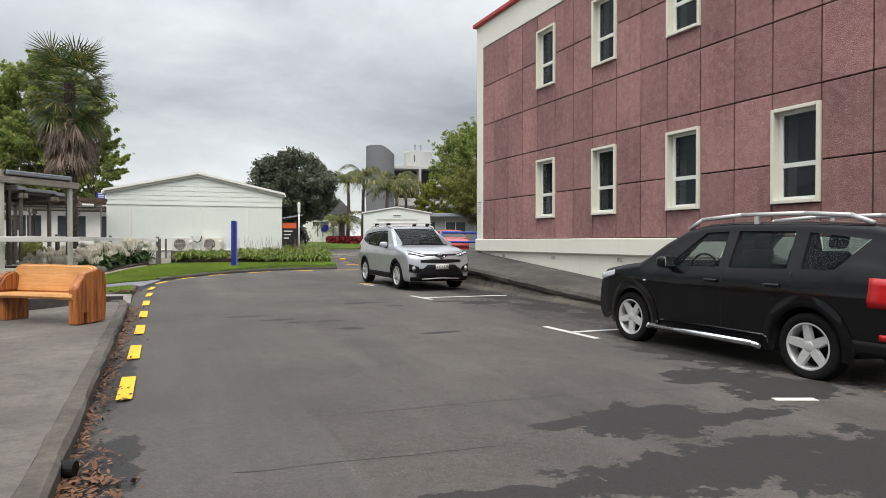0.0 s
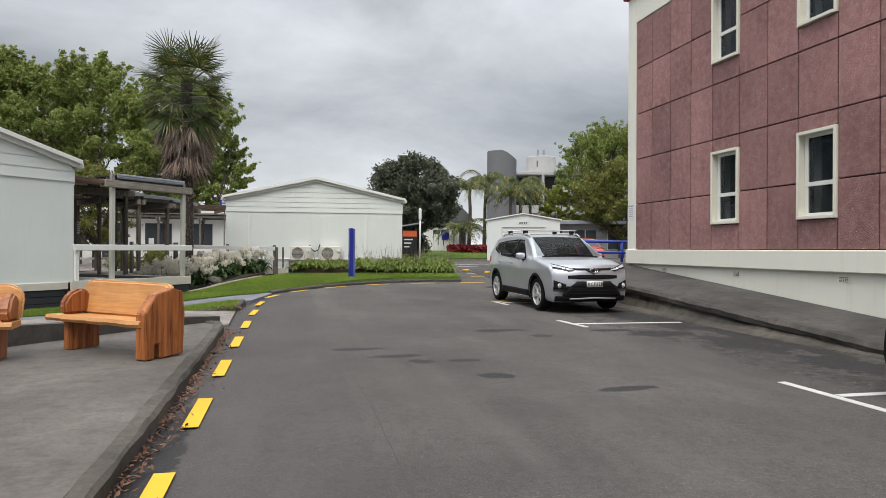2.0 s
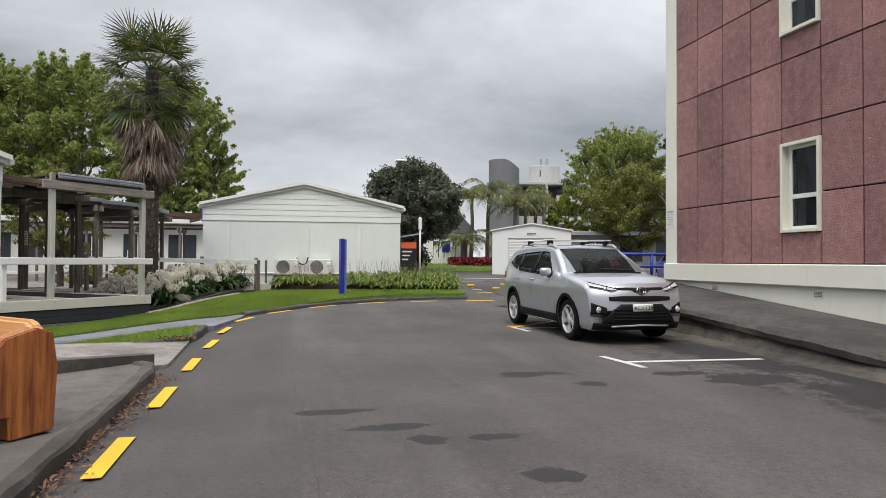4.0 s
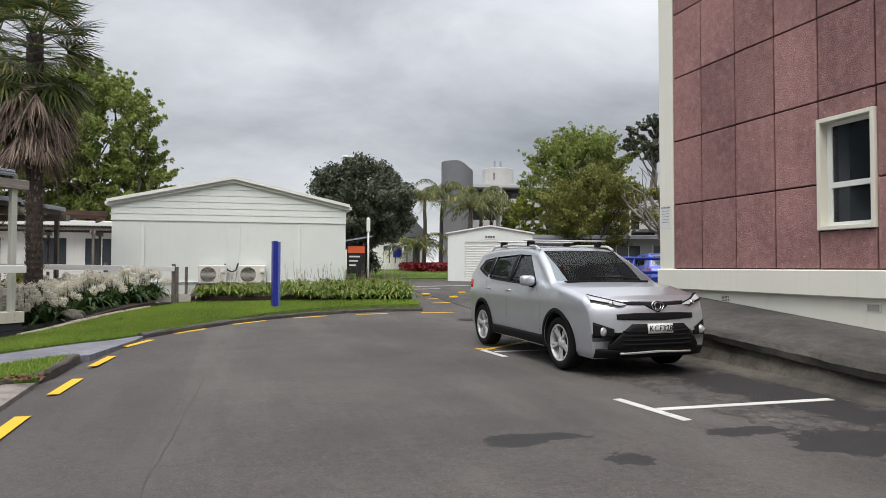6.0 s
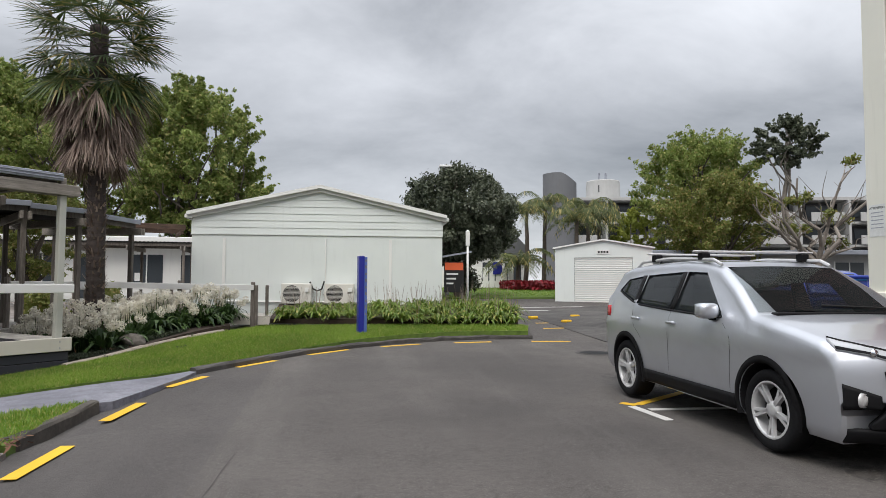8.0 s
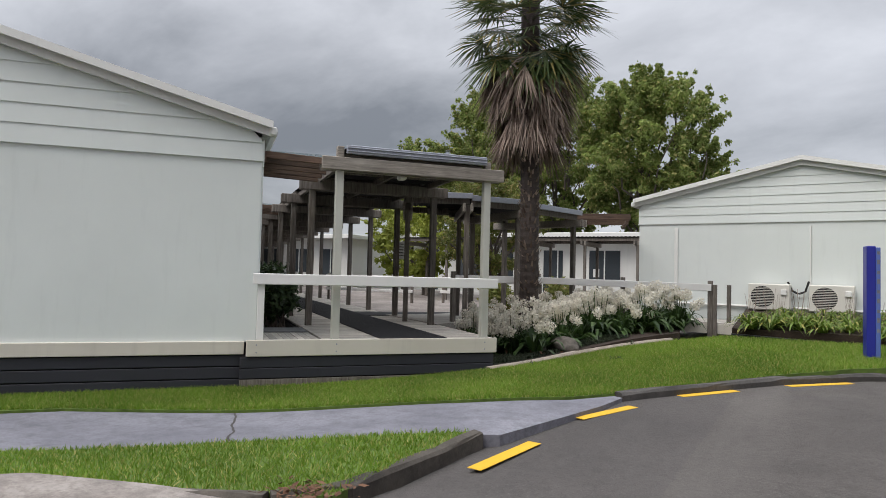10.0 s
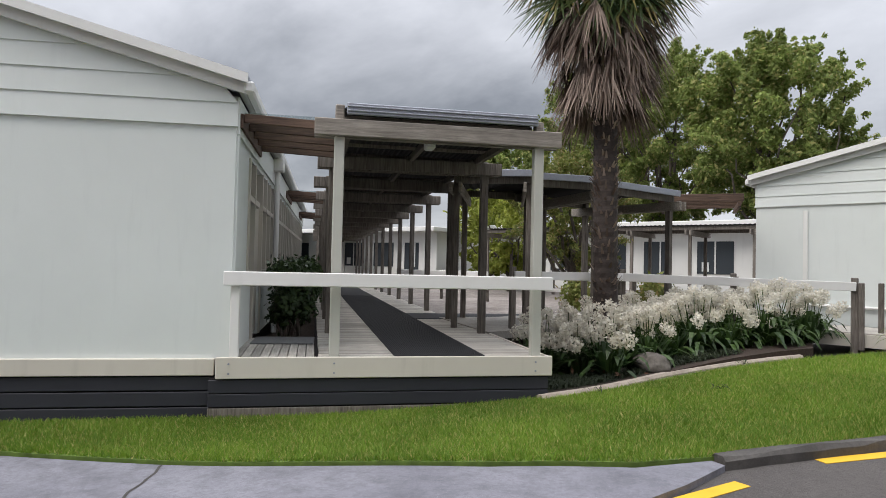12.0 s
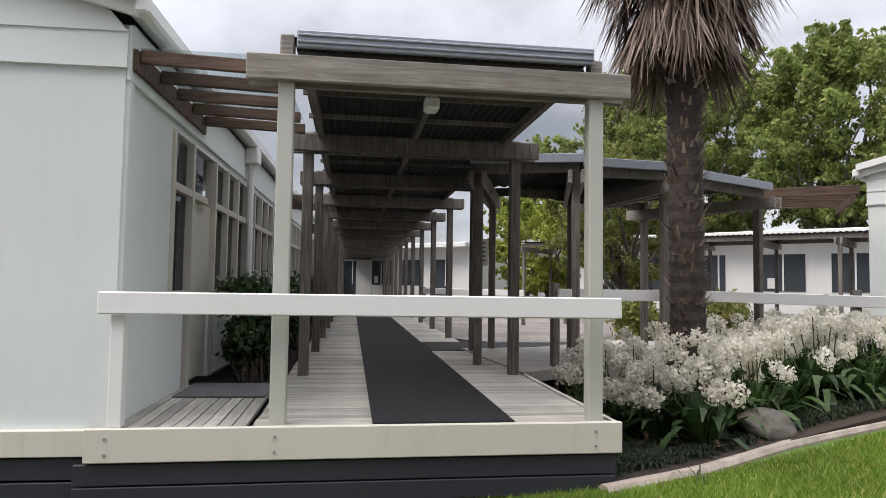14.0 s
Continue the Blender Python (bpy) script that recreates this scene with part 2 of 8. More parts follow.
WET = ((1.43, 11.95, 0.42, 0.10), (1.8, 11.3, 0.34, 0.11), (2.07, 10.85, 0.18, 0.16), (2.6, 10.85, 0.24, 0.10), (2.7, 9.86, 0.24, 0.13), (3.85, 13.45, 0.48, 0.17), (4.38, 12.75, 0.2, 0.15),
       (3.85, 9.0, 0.3, 0.10), (5.75, 13.15, 0.34, 0.16), (6.4, 12.6, 0.6, 0.4), (7.0, 11.4, 0.5, 0.9), (7.2, 9.7, 0.5, 0.8), (3.55, 4.15, 0.62, 0.42), (2.85, 4.28, 0.24, 0.14), (4.35, 3.95, 0.6, 0.14),
       (5.2, 5.2, 0.55, 0.35), (5.5, 4.5, 0.75, 0.42), (5.75, 6.1, 0.22, 0.25), (3.3, 3.15, 1.5, 0.36), (4.5, 2.8, 1.3, 0.55), (1.5, 3.2, 0.7, 0.16), (6.3, 6.4, 0.8, 1.3),
       (7.3, 14.6, 0.55, 2.0), (7.6, 12.0, 0.3, 2.0), (7.4, 17.5, 0.4, 1.2), (-0.4, 7.5, 0.16, 1.6), (-0.3, 4.6, 0.2, 0.6))
ASPHALT = asphalt()
RAMP_ASPHALT = concrete("worn_dark_asphalt", (0.034, 0.031, 0.029), (0.10, 0.092, 0.085))
KERB = concrete("mossy_kerb_concrete", (0.040, 0.034, 0.028), (0.13, 0.112, 0.092))
PAD = concrete("pale_concrete", (0.085, 0.074, 0.065), (0.148, 0.133, 0.118))
DRIVE = concrete("bleached_concrete", (0.15, 0.125, 0.112), (0.31, 0.28, 0.255))
PATH = concrete("blue_grey_chip_seal", (0.145, 0.145, 0.172), (0.22, 0.22, 0.252))
SMOOTH_CONCRETE = concrete("smooth_grey_concrete", (0.30, 0.29, 0.27), (0.40, 0.385, 0.36))
DARK_WALL = concrete("damp_dark_concrete", (0.05, 0.046, 0.042), (0.10, 0.092, 0.085))
YELLOW = painted("yellow_road_paint", (0.72, 0.43, 0.02), 0.7, 0.15, 0.3)
WHITE_LINE = painted("white_road_paint", (0.62, 0.61, 0.58), 0.7, 0.25, 0.7)
HUT_WHITE = painted("pale_green_white_paint", (0.72, 0.76, 0.735), 0.6, 0.06, 0.16)
CREAM = painted("cream_paint", (0.78, 0.77, 0.68), 0.55, 0.06, 0.22)
TRIM_WHITE = painted("white_trim_paint", (0.80, 0.80, 0.77), 0.5, 0.06, 0.2)
FASCIA_CREAM = painted("faded_cream_paint", (0.66, 0.62, 0.54), 0.6, 0.1, 0.3)
RAIL_WHITE = painted("white_rail_paint", (0.82, 0.81, 0.79), 0.5, 0.05, 0.12)
POST_PAINT = painted("pale_post_paint", (0.55, 0.55, 0.49), 0.6, 0.15, 0.4)
DARK_BOARD = painted("charcoal_board_paint", (0.030, 0.031, 0.042), 0.6, 0.25, 0.4)
RED_TRIM = painted("red_gutter_paint", (0.45, 0.05, 0.05), 0.5, 0.1, 0.2)
PEBBLE = pebble_panel()
JOINT_AND_SHADE = plain("dark_joint_and_gap_shade", (0.018, 0.013, 0.013), 0.9)
GREY_WOOD = timber("weathered_grey_wood", (0.15, 0.13, 0.11), (0.38, 0.345, 0.30), axis=0)
POST_WOOD = timber("weathered_post_wood", (0.08, 0.066, 0.055), (0.26, 0.23, 0.20), axis=2)
DECK_WOOD = timber("bleached_deck_wood", (0.30, 0.275, 0.24), (0.58, 0.545, 0.49), axis=0, rnd=0.5)
BROWN_WOOD = timber("brown_pergola_wood", (0.05, 0.03, 0.022), (0.19, 0.12, 0.085), axis=0)
BENCH_PALE = timber("honey_pine", (0.46, 0.20, 0.06), (0.70, 0.37, 0.14), (1.6,), axis=0, rough=0.5, rnd=0.1)
BENCH_DARK = timber("burnt_orange_end_grain", (0.13, 0.032, 0.010), (0.52, 0.185, 0.05), (1.5,), axis=2, rough=0.5, rnd=0.15)
IRON = plain("grey_corrugated_iron", (0.33, 0.35, 0.40), 0.45, 0.2)
# darker copy of the iron: shade under the roofs is put into its colour
IRON_SHADED = plain("shaded_roof_underside", (0.05, 0.048, 0.047), 0.8, 0.0, spec=0.2)
RUBBER_MAT = plain("black_ribbed_matting", (0.022, 0.022, 0.026), 0.8, 0, 0.3, 60, 0.4)
GREY_MAT = plain("grey_door_mat", (0.16, 0.16, 0.165), 0.9, 0, 0.3, 80, 0.4)
BLUE_POST = painted("royal_blue_enamel", (0.022, 0.03, 0.28), 0.35, 0.1, 0.1)
GRASS_SOIL = plain("lawn_soil", (0.115, 0.185, 0.03), 0.95, 0, 0.4, 9, 0.5)
MULCH = plain("bark_mulch", (0.05, 0.032, 0.022), 0.95, 0, 0.5, 40, 0.8)
GLASS = glazing("window_glass", alpha=0.5)
# the dimness indoors is painted into this dark colour
ROOM_DARK = plain("room_painted_dim", (0.12, 0.116, 0.11), 0.9)
NET = plain("white_blind", (0.55, 0.55, 0.53), 0.8)


# ---- mesh helpers ----
def part(name, bm, material, parent=None, label="", smooth=False):
    me = bpy.data.meshes.new(name)
    bm.normal_update()
    bm.to_mesh(me)
    bm.free()
    return place(name, me, material, parent, label, smooth)


def place(name, me, material, parent=None, label="", smooth=False):
    if material is not None and not me.materials:
        me.materials.append(material)
    if smooth:
        for p in me.polygons:
            p.use_smooth = True
    ob = new(name, me)
    if parent is not None:
        ob.parent = parent
    if label:
        ob["label"] = label
    return ob


def mesh_from(name, verts, faces):
    me = bpy.data.meshes.new(name)
    me.from_pydata([tuple(v) for v in verts], [], [tuple(f) for f in faces])
    me.update()
    return me


def quads_mesh(name, co, k=4):
    """A mesh of separate k-sided faces from an array of corners (n, k, 3)."""
    n = len(co)
    me = bpy.data.meshes.new(name)
    me.vertices.add(n * k)
    me.vertices.foreach_set("co", np.asarray(co, np.float32).reshape(-1))
    me.loops.add(n * k)
    me.loops.foreach_set("vertex_index", np.arange(n * k, dtype=np.int32))
    me.polygons.add(n)
    me.polygons.foreach_set("loop_start", np.arange(n, dtype=np.int32) * k)
    me.update(calc_edges=True)
    return me


def empty(name, m, label="", category="", group="", kind=""):
    ob = new(name)
    ob.empty_display_size = 0.2
    ob.matrix_basis = m
    return tagged(ob, label, category, group, kind)


def box(bm, x0, x1, y0, y1, z0, z1, bevel=0.0, m=None):
    r = bmesh.ops.create_cube(bm, size=1)
    vs = r["verts"]
    for v in vs:
        v.co = Vector(((x0 + x1) / 2 + v.co.x * (x1 - x0), (y0 + y1) / 2 + v.co.y * (y1 - y0), (z0 + z1) / 2 + v.co.z * (z1 - z0)))
    if bevel:
        es = {e for v in vs for e in v.link_edges}
        g = bmesh.ops.bevel(bm, geom=list(es), offset=bevel, segments=2 if bevel > 0.02 else 1, affect="EDGES", profile=0.5)
        vs = list({v for f in g["faces"] for v in f.verts} | {v for v in vs if v.is_valid})
    if m is not None:
        for v in vs:
            v.co = m @ v.co
    return bm


def bx(*a, **k):
    return box(bmesh.new(), *a, **k)


def tube(bm, a, b, r0, r1=None, n=10, caps=True):
    """A tapered round bar from a to b."""
    a, b = Vector(a), Vector(b)
    r1 = r0 if r1 is None else r1
    d = b - a
    q = d.to_track_quat("Z", "Y").to_matrix()
    rings = []
    for c, r in ((a, r0), (b, r1)):
        rings.append([bm.verts.new(c + q @ Vector((r * math.cos(6.2832 * i / n), r * math.sin(6.2832 * i / n), 0))) for i in range(n)])
    for i in range(n):
        j = (i + 1) % n
        bm.faces.new((rings[0][i], rings[0][j], rings[1][j], rings[1][i]))
    if caps:
        bm.faces.new(rings[0][::-1])
        bm.faces.new(rings[1])
    return bm


def path_tube(bm, pts, r, n=8):
    for a, b in zip(pts, pts[1:]):
        tube(bm, a, b, r, r, n)
    return bm


def prism(bm, poly, y0, y1, m=None):
    """A polygon in x and z, drawn out along y."""
    a = [bm.verts.new((x, y0, z)) for x, z in poly]
    b = [bm.verts.new((x, y1, z)) for x, z in poly]
    n = len(poly)
    bm.faces.new(a)
    bm.faces.new(b[::-1])
    for i in range(n):
        j = (i + 1) % n
        bm.faces.new((a[j], a[i], b[i], b[j]))
    if m is not None:
        for v in a + b:
            v.co = m @ v.co
    bmesh.ops.recalc_face_normals(bm, faces=bm.faces)
    return bm


def slab(bm, poly, z_top, thick):
    """A polygon in plan with its top following z_top(x, y)."""
    a = [bm.verts.new((x, y, z_top(x, y))) for x, y in poly]
    b = [bm.verts.new((x, y, z_top(x, y) - thick)) for x, y in poly]
    n = len(poly)
    f = bm.faces.new(a)
    bm.faces.new(b[::-1])
    for i in range(n):
        j = (i + 1) % n
        bm.faces.new((a[j], a[i], b[i], b[j]))
    bmesh.ops.recalc_face_normals(bm, faces=bm.faces)
    bmesh.ops.triangulate(bm, faces=[f] if len(f.verts) > 4 else [])
    return bm


def inside(poly, x, y):
    """Which of the points lie in the polygon."""
    x, y = np.asarray(x), np.asarray(y)
    c = np.zeros(x.shape, bool)
    for (x0, y0), (x1, y1) in zip(poly, poly[1:] + poly[:1]):
        c ^= ((y0 > y) != (y1 > y)) & (x < (x1 - x0) * (y - y0) / ((y1 - y0) or 1e-9) + x0)
    return c


def text(name, body, size, m, material, parent=None, thick=0.002):
    cu = bpy.data.curves.new(name, "FONT")
    cu.body, cu.size, cu.extrude, cu.align_x, cu.align_y = body, size, thick, "CENTER", "CENTER"
    tmp = bpy.data.objects.new(name, cu)
    scene.collection.objects.link(tmp)
    me = bpy.data.meshes.new_from_object(tmp.evaluated_get(bpy.context.evaluated_depsgraph_get()))
    bpy.data.objects.remove(tmp)
    me.materials.clear()
    ob = place(name, me, material, parent)
    ob.matrix_basis = m
    return ob


# ---- ground ----
def smoothstep(a, b, v):
    t = min(1.0, max(0.0, (v - a) / (b - a)))
    return t * t * (3 - 2 * t)


def gz(x, y):
    """The lie of the asphalt."""
    z = 0.0115 * max(-30.0, min(y, 26.0)) - 0.24 * smoothstep(-0.6, -4.2, x) * smoothstep(15.0, 18.0, y)
    return z + 0.047 * min(max(y - 26.0, 0.0), 14.0)


def lz(x, y):
    """The lawn: a little proud of the road, rising to the beds by the far hut."""
    return gz(x, y) + 0.07 + 0.12 * smoothstep(22.5, 26.5, y) * smoothstep(-4.0, 0.5, x)


bm = bmesh.new()
xs = [-900, -300, -120, -60] + list(range(-40, 61, 4)) + [90, 150, 300, 900]
ys = [-900, -300, -100, -50] + list(range(-30, 23, 4)) + [26, 30, 34, 38, 40, 44, 60, 90, 150, 300, 900]
grid = [[bm.verts.new((x, y, gz(x, y) - 0.25 * smoothstep(-1, -3, x))) for x in xs] for y in ys]
for j in range(len(ys) - 1):
    for i in range(len(xs) - 1):
        bm.faces.new((grid[j][i], grid[j][i + 1], grid[j + 1][i + 1], grid[j + 1][i]))
tagged(part("ground", bm, ASPHALT), "worn dark grey asphalt with damp patches", "ground", kind="structure")

# plan axes of the timber huts: u along their gable fronts, v along the covered walk
HUT = (-4.68, 20.50)
UX, UY = 0.662, 0.7495


def hp(u, v):
    return (HUT[0] + UX * u - UY * v, HUT[1] + UY * u + UX * v)


HUT_M = Matrix(((UX, -UY, 0, HUT[0]), (UY, UX, 0, HUT[1]), (0, 0, 1, 0), (0, 0, 0, 1)))


def sheet(name, poly, top, material, thick=0.3, label="", category=""):
    ob = part(name, slab(bmesh.new(), poly, top, thick), material)
    return tagged(ob, label, category, kind="structure")


KX = -0.53
sheet("pavement_1", [(KX - 0.16, -12), (KX - 0.16, 14.2), (-0.95, 14.55), (-3.0, 12.35), (-6.2, 8.7), (-14, 0), (-14, -12)],
      lambda x, y: gz(x, y) + 0.10, PAD, 0.3, "worn pale concrete seating area beside the kerb", "pavement")
sheet("pavement_2", [(-0.55, 14.95), (-0.6, 17.25), (-1.7, 16.85), (-2.4, 16.5), (-7.0, 12.2), (-12.5, 6.6), (-9.6, 5.0), (-3.1, 12.3), (-0.95, 14.62)],
      lambda x, y: gz(x, y) + 0.012 + 0.16 * smoothstep(-0.6, -2.6, x), DRIVE, 0.3, "bleached broken concrete apron", "pavement")
FOOTPATH = [(-0.42, 19.3), (-0.2, 20.3), (-0.05, 21.0), (0.02, 21.6), (-0.09, 21.66), (-0.45, 21.12), (-1.3, 20.5), (-2.5, 19.92), (-3.95, 19.2), (-5.28, 18.4), (-9.7, 13.7), (-8.5, 12.2), (-3.35, 17.65), (-2.65, 18.0), (-1.55, 18.55), (-0.62, 19.2)]


def fine_sheet(name, poly, top, material, step=0.6, skirt=0.25, label="", category=""):
    """A polygon in plan, cut fine enough to follow top(x, y)."""
    bm = bmesh.new()
    f = bm.faces.new([bm.verts.new((x, y, 0)) for x, y in poly])
    if f.normal.z < 0:
        f.normal_flip()
    bmesh.ops.triangulate(bm, faces=[f])
    px, py = [p[0] for p in poly], [p[1] for p in poly]
    for axis, lo, hi in ((0, min(px), max(px)), (1, min(py), max(py))):
        c = lo + step
        while c < hi:
            co, no = [0, 0, 0], [0, 0, 0]
            co[axis], no[axis] = c, 1
            bmesh.ops.bisect_plane(bm, geom=bm.verts[:] + bm.edges[:] + bm.faces[:], plane_co=co, plane_no=no)
            c += step
    for v in bm.verts:
        v.co.z = top(v.co.x, v.co.y)
    rim = [e for e in bm.edges if e.is_boundary]
    g = bmesh.ops.extrude_edge_only(bm, edges=rim)
    for v in g["geom"]:
        if isinstance(v, bmesh.types.BMVert):
            v.co.z -= skirt
    bmesh.ops.recalc_face_normals(bm, faces=bm.faces)
    return tagged(part(name, bm, material), label, category, kind="structure")


KERB_LINE = [(0.02, 21.62), (0.25, 22.02), (0.72, 22.80), (1.5, 24.0), (2.46, 25.05), (3.5, 25.82), (4.5, 26.28), (5.6, 26.48), (6.65, 26.44)]
LAWN_EDGE = [(x - 0.10, y + 0.06) for x, y in KERB_LINE]
LAWN = LAWN_EDGE + [(6.85, 27.5), (6.5, 28.0), (0.35, 28.0), (-0.35, 27.0), (-1.1, 25.9), (-1.6, 24.8), (-1.93, 23.75), (-2.3, 23.1), hp(3.5, 0.25), hp(0, 0.25), hp(-7.2, 0.25), hp(-8.5, -0.85), (-5.3, 18.42), (-3.96, 19.22), (-2.51, 19.94), (-1.31, 20.53), (-0.47, 21.15)]
STRIP = [(-0.62, 17.3), (-0.64, 18.6), (-0.64, 19.22), (-1.57, 18.58), (-2.68, 18.03), (-3.38, 17.68), (-8.4, 12.3), (-7.6, 11.0), (-2.4, 16.55), (-1.7, 16.9)]
fine_sheet("lawn_1", LAWN, lz, GRASS_SOIL, 0.6, 0.3, "mown green lawn rising to the flower beds", "lawn")
fine_sheet("lawn_2", STRIP, lambda x, y: gz(x, y) + 0.06, GRASS_SOIL, 0.6, 0.3, "narrow mown grass strip beside the footpath", "lawn")

fine_sheet("pavement_3", FOOTPATH, lambda x, y: gz(x, y) + 0.045, PATH, 0.4, 0.2, "blue-grey chip-sealed footpath across the lawn", "path")

BED = [(-2.3, 23.15), (-1.95, 23.8), (-1.63, 24.85), (-1.12, 25.95), (-0.35, 27.1), (-0.6, 28.4), (-1.6, 29.2), (-3.4, 29.8), (-5.0, 28.0), hp(3.45, 6.4), hp(3.45, 0.2)]
fine_sheet("garden_bed", BED, lambda x, y: lz(x, y) + 0.04 + 0.08 * smoothstep(24, 27, y), MULCH, 0.5, 0.3, "dark bark-mulched flower bed round the palm", "garden bed")
fine_sheet("garden_bed", [hp(0.15, 1.95), hp(0.95, 1.95), hp(0.95, 30), hp(0.15, 30)], lambda x, y: 0.5, MULCH, 1.5, 0.4, "narrow mulched bed between hut and boardwalk", "garden bed")
fine_sheet("garden_bed", [(0.45, 27.95), (6.5, 27.9), (6.9, 28.6), (6.2, 30.4), (0.45, 30.6)], lambda x, y: lz(x, y) + 0.16 + 0.06 * (y - 28), MULCH, 0.6, 0.4, "raised mulched bed along the far hut", "garden bed")


def ribbon(bm, pts, width, top, height, lump=0.0, rnd=None):
    """A kerb along a plan line, its left side on the line."""
    rows = []
    dense = []
    for (x0, y0), (x1, y1) in zip(pts, pts[1:]):
        n = max(1, int(math.hypot(x1 - x0, y1 - y0) / 0.22))
        dense += [(x0 + (x1 - x0) * i / n, y0 + (y1 - y0) * i / n) for i in range(n)]
    dense.append(pts[-1])
    for i, (x, y) in enumerate(dense):
        a, b = dense[max(0, i - 1)], dense[min(len(dense) - 1, i + 1)]
        d = Vector((b[0] - a[0], b[1] - a[1])).normalized()
        nx, ny = -d.y, d.x
        j = lambda s: (noise.noise(Vector((x * 3.1, y * 3.1, s))) * lump) if lump else 0.0
        z = top(x, y)
        prof = [(0 + j(1), -height), (0.006 + j(2), -0.03 + j(6)), (0.03 + j(3) * 0.5, 0 + j(3)), (width - 0.03, 0 + j(4)), (width, -0.03 + j(5)), (width, -height)]
        rows.append([bm.verts.new((x + nx * o, y + ny * o, z + h)) for o, h in prof])
    for a, b in zip(rows, rows[1:]):
        for i in range(5):
            bm.faces.new((a[i], b[i], b[i + 1], a[i + 1]))
    bm.faces.new(rows[0])
    bm.faces.new(rows[-1][::-1])
    bmesh.ops.recalc_face_normals(bm, faces=bm.faces)
    return bm


tagged(part("kerb_1", ribbon(bmesh.new(), [(KX, -12), (KX, 13.9), (KX - 0.06, 14.35), (KX - 0.25, 14.62)], 0.17, lambda x, y: gz(x, y) + 0.125, 0.3, 0.022), KERB),
       "chipped mossy concrete kerb beside the seating area", "kerb", kind="structure")
tagged(part("kerb_2", ribbon(bmesh.new(), KERB_LINE, 0.15, lambda x, y: gz(x, y) + 0.095, 0.3, 0.035), DARK_WALL),
       "low dark mossy edging between lawn and asphalt", "kerb", kind="structure")
tagged(part("kerb_3", ribbon(bmesh.new(), [(-0.9, 17.1), (-0.6, 17.5), (-0.55, 18.6), (-0.52, 19.2)], 0.13, lambda x, y: gz(x, y) + 0.075, 0.3, 0.03), KERB),
       "broken concrete kerb at the grass strip", "kerb", kind="structure")
tagged(part("kerb_4", ribbon(bmesh.new(), [(-7.6, 10.9), (-2.45, 16.42), (-1.75, 16.75), (-0.95, 17.05)], 0.14, lambda x, y: gz(x, y) + 0.075, 0.3, 0.02), KERB),
       "worn concrete edging between apron and grass", "kerb", kind="structure")
edge = [(-2.28, 22.98), (-1.9, 23.75), (-1.58, 24.8), (-1.07, 25.9), (-0.42, 26.85)]
tagged(part("garden_edging", ribbon(bmesh.new(), edge, 0.13, lambda x, y: lz(x, y) + 0.05, 0.3, 0.008), concrete("pinkish_concrete", (0.30, 0.25, 0.21), (0.46, 0.39, 0.33))),
       "curved pinkish concrete garden edging beside the lawn", "edging", kind="structure")
# low dark retaining upstand behind the benches
bm = bmesh.new()
line = [(-0.72, 14.75), (-1.6, 13.95), (-2.9, 12.5), (-6.1, 8.9), (-10, 4.4)]
rows = []
for i, (x, y) in enumerate(line):
    h = (0.13, 0.20, 0.30, 0.36, 0.36)[i]
    z = gz(x, y) + 0.05
    rows.append([bm.verts.new(p) for p in ((x + 0.05, y - 0.05, z), (x + 0.05, y - 0.05, z + h), (x - 0.1, y + 0.1, z + h), (x - 0.1, y + 0.1, z))])
for a, b in zip(rows, rows[1:]):
    for i in range(3):
        bm.faces.new((a[i], b[i], b[i + 1], a[i + 1]))
bm.faces.new(rows[0])
bm.faces.new(rows[-1][::-1])
bmesh.ops.recalc_face_normals(bm, faces=bm.faces)
tagged(part("retaining_wall", bm, DARK_WALL), "low damp dark concrete upstand behind the benches", "low wall", kind="structure")

# ---- raised asphalt ramp beside the red building ----
LIPX = 8.08


def ramp_lip(y):
    return max(gz(8, y) - 0.05, 0.29 + (min(y, 20.5) - 10.28) * 0.061)


def ramp_wall(y):
    return max(gz(9, y) - 0.02, 0.52 + (min(y, 20.5) - 12.65) * 0.083)


bm = bmesh.new()
stations = [3 + 0.5 * i for i in range(39)]
rows = []
for y in stations:
    wob = 0.02 * noise.noise(Vector((0, y * 2, 3)))
    rows.append([bm.verts.new((x, y, z)) for x, z in ((LIPX + 0.15 + wob, ramp_lip(y)), (8.8, (ramp_lip(y) + ramp_wall(y)) / 2 + 0.02), (9.85, ramp_wall(y)), (9.85, -0.3), (LIPX + 0.15, -0.3))])
for a, b in zip(rows, rows[1:]):
    for i in range(4):
        bm.faces.new((a[i], b[i], b[i + 1], a[i + 1]))
bm.faces.new(rows[0])
bm.faces.new(rows[-1][::-1])
bmesh.ops.recalc_face_normals(bm, faces=bm.faces)
tagged(part("ramp", bm, RAMP_ASPHALT), "worn dark asphalt ramp rising beside the building", "ramp", kind="structure")

def ramp_edge(prof_at, seed):
    """A lumpy strip along the foot of the ramp, from its cross-sections."""
    bm = bmesh.new()
    rows, y = [], 3.0
    while y < 22:
        rows.append([bm.verts.new((a, y, b)) for a, b in prof_at(y, lambda s: noise.noise(Vector((s * 7.3 + seed, y * 1.9, s))) + 0.6 * noise.noise(Vector((s * 3.1, y * 6.5, s + seed))))])
        y += 0.1
    for a, b in zip(rows, rows[1:]):
        for i in range(len(a) - 1):
            bm.faces.new((a[i], b[i], b[i + 1], a[i + 1]))
    bmesh.ops.recalc_face_normals(bm, faces=bm.faces)
    return bm


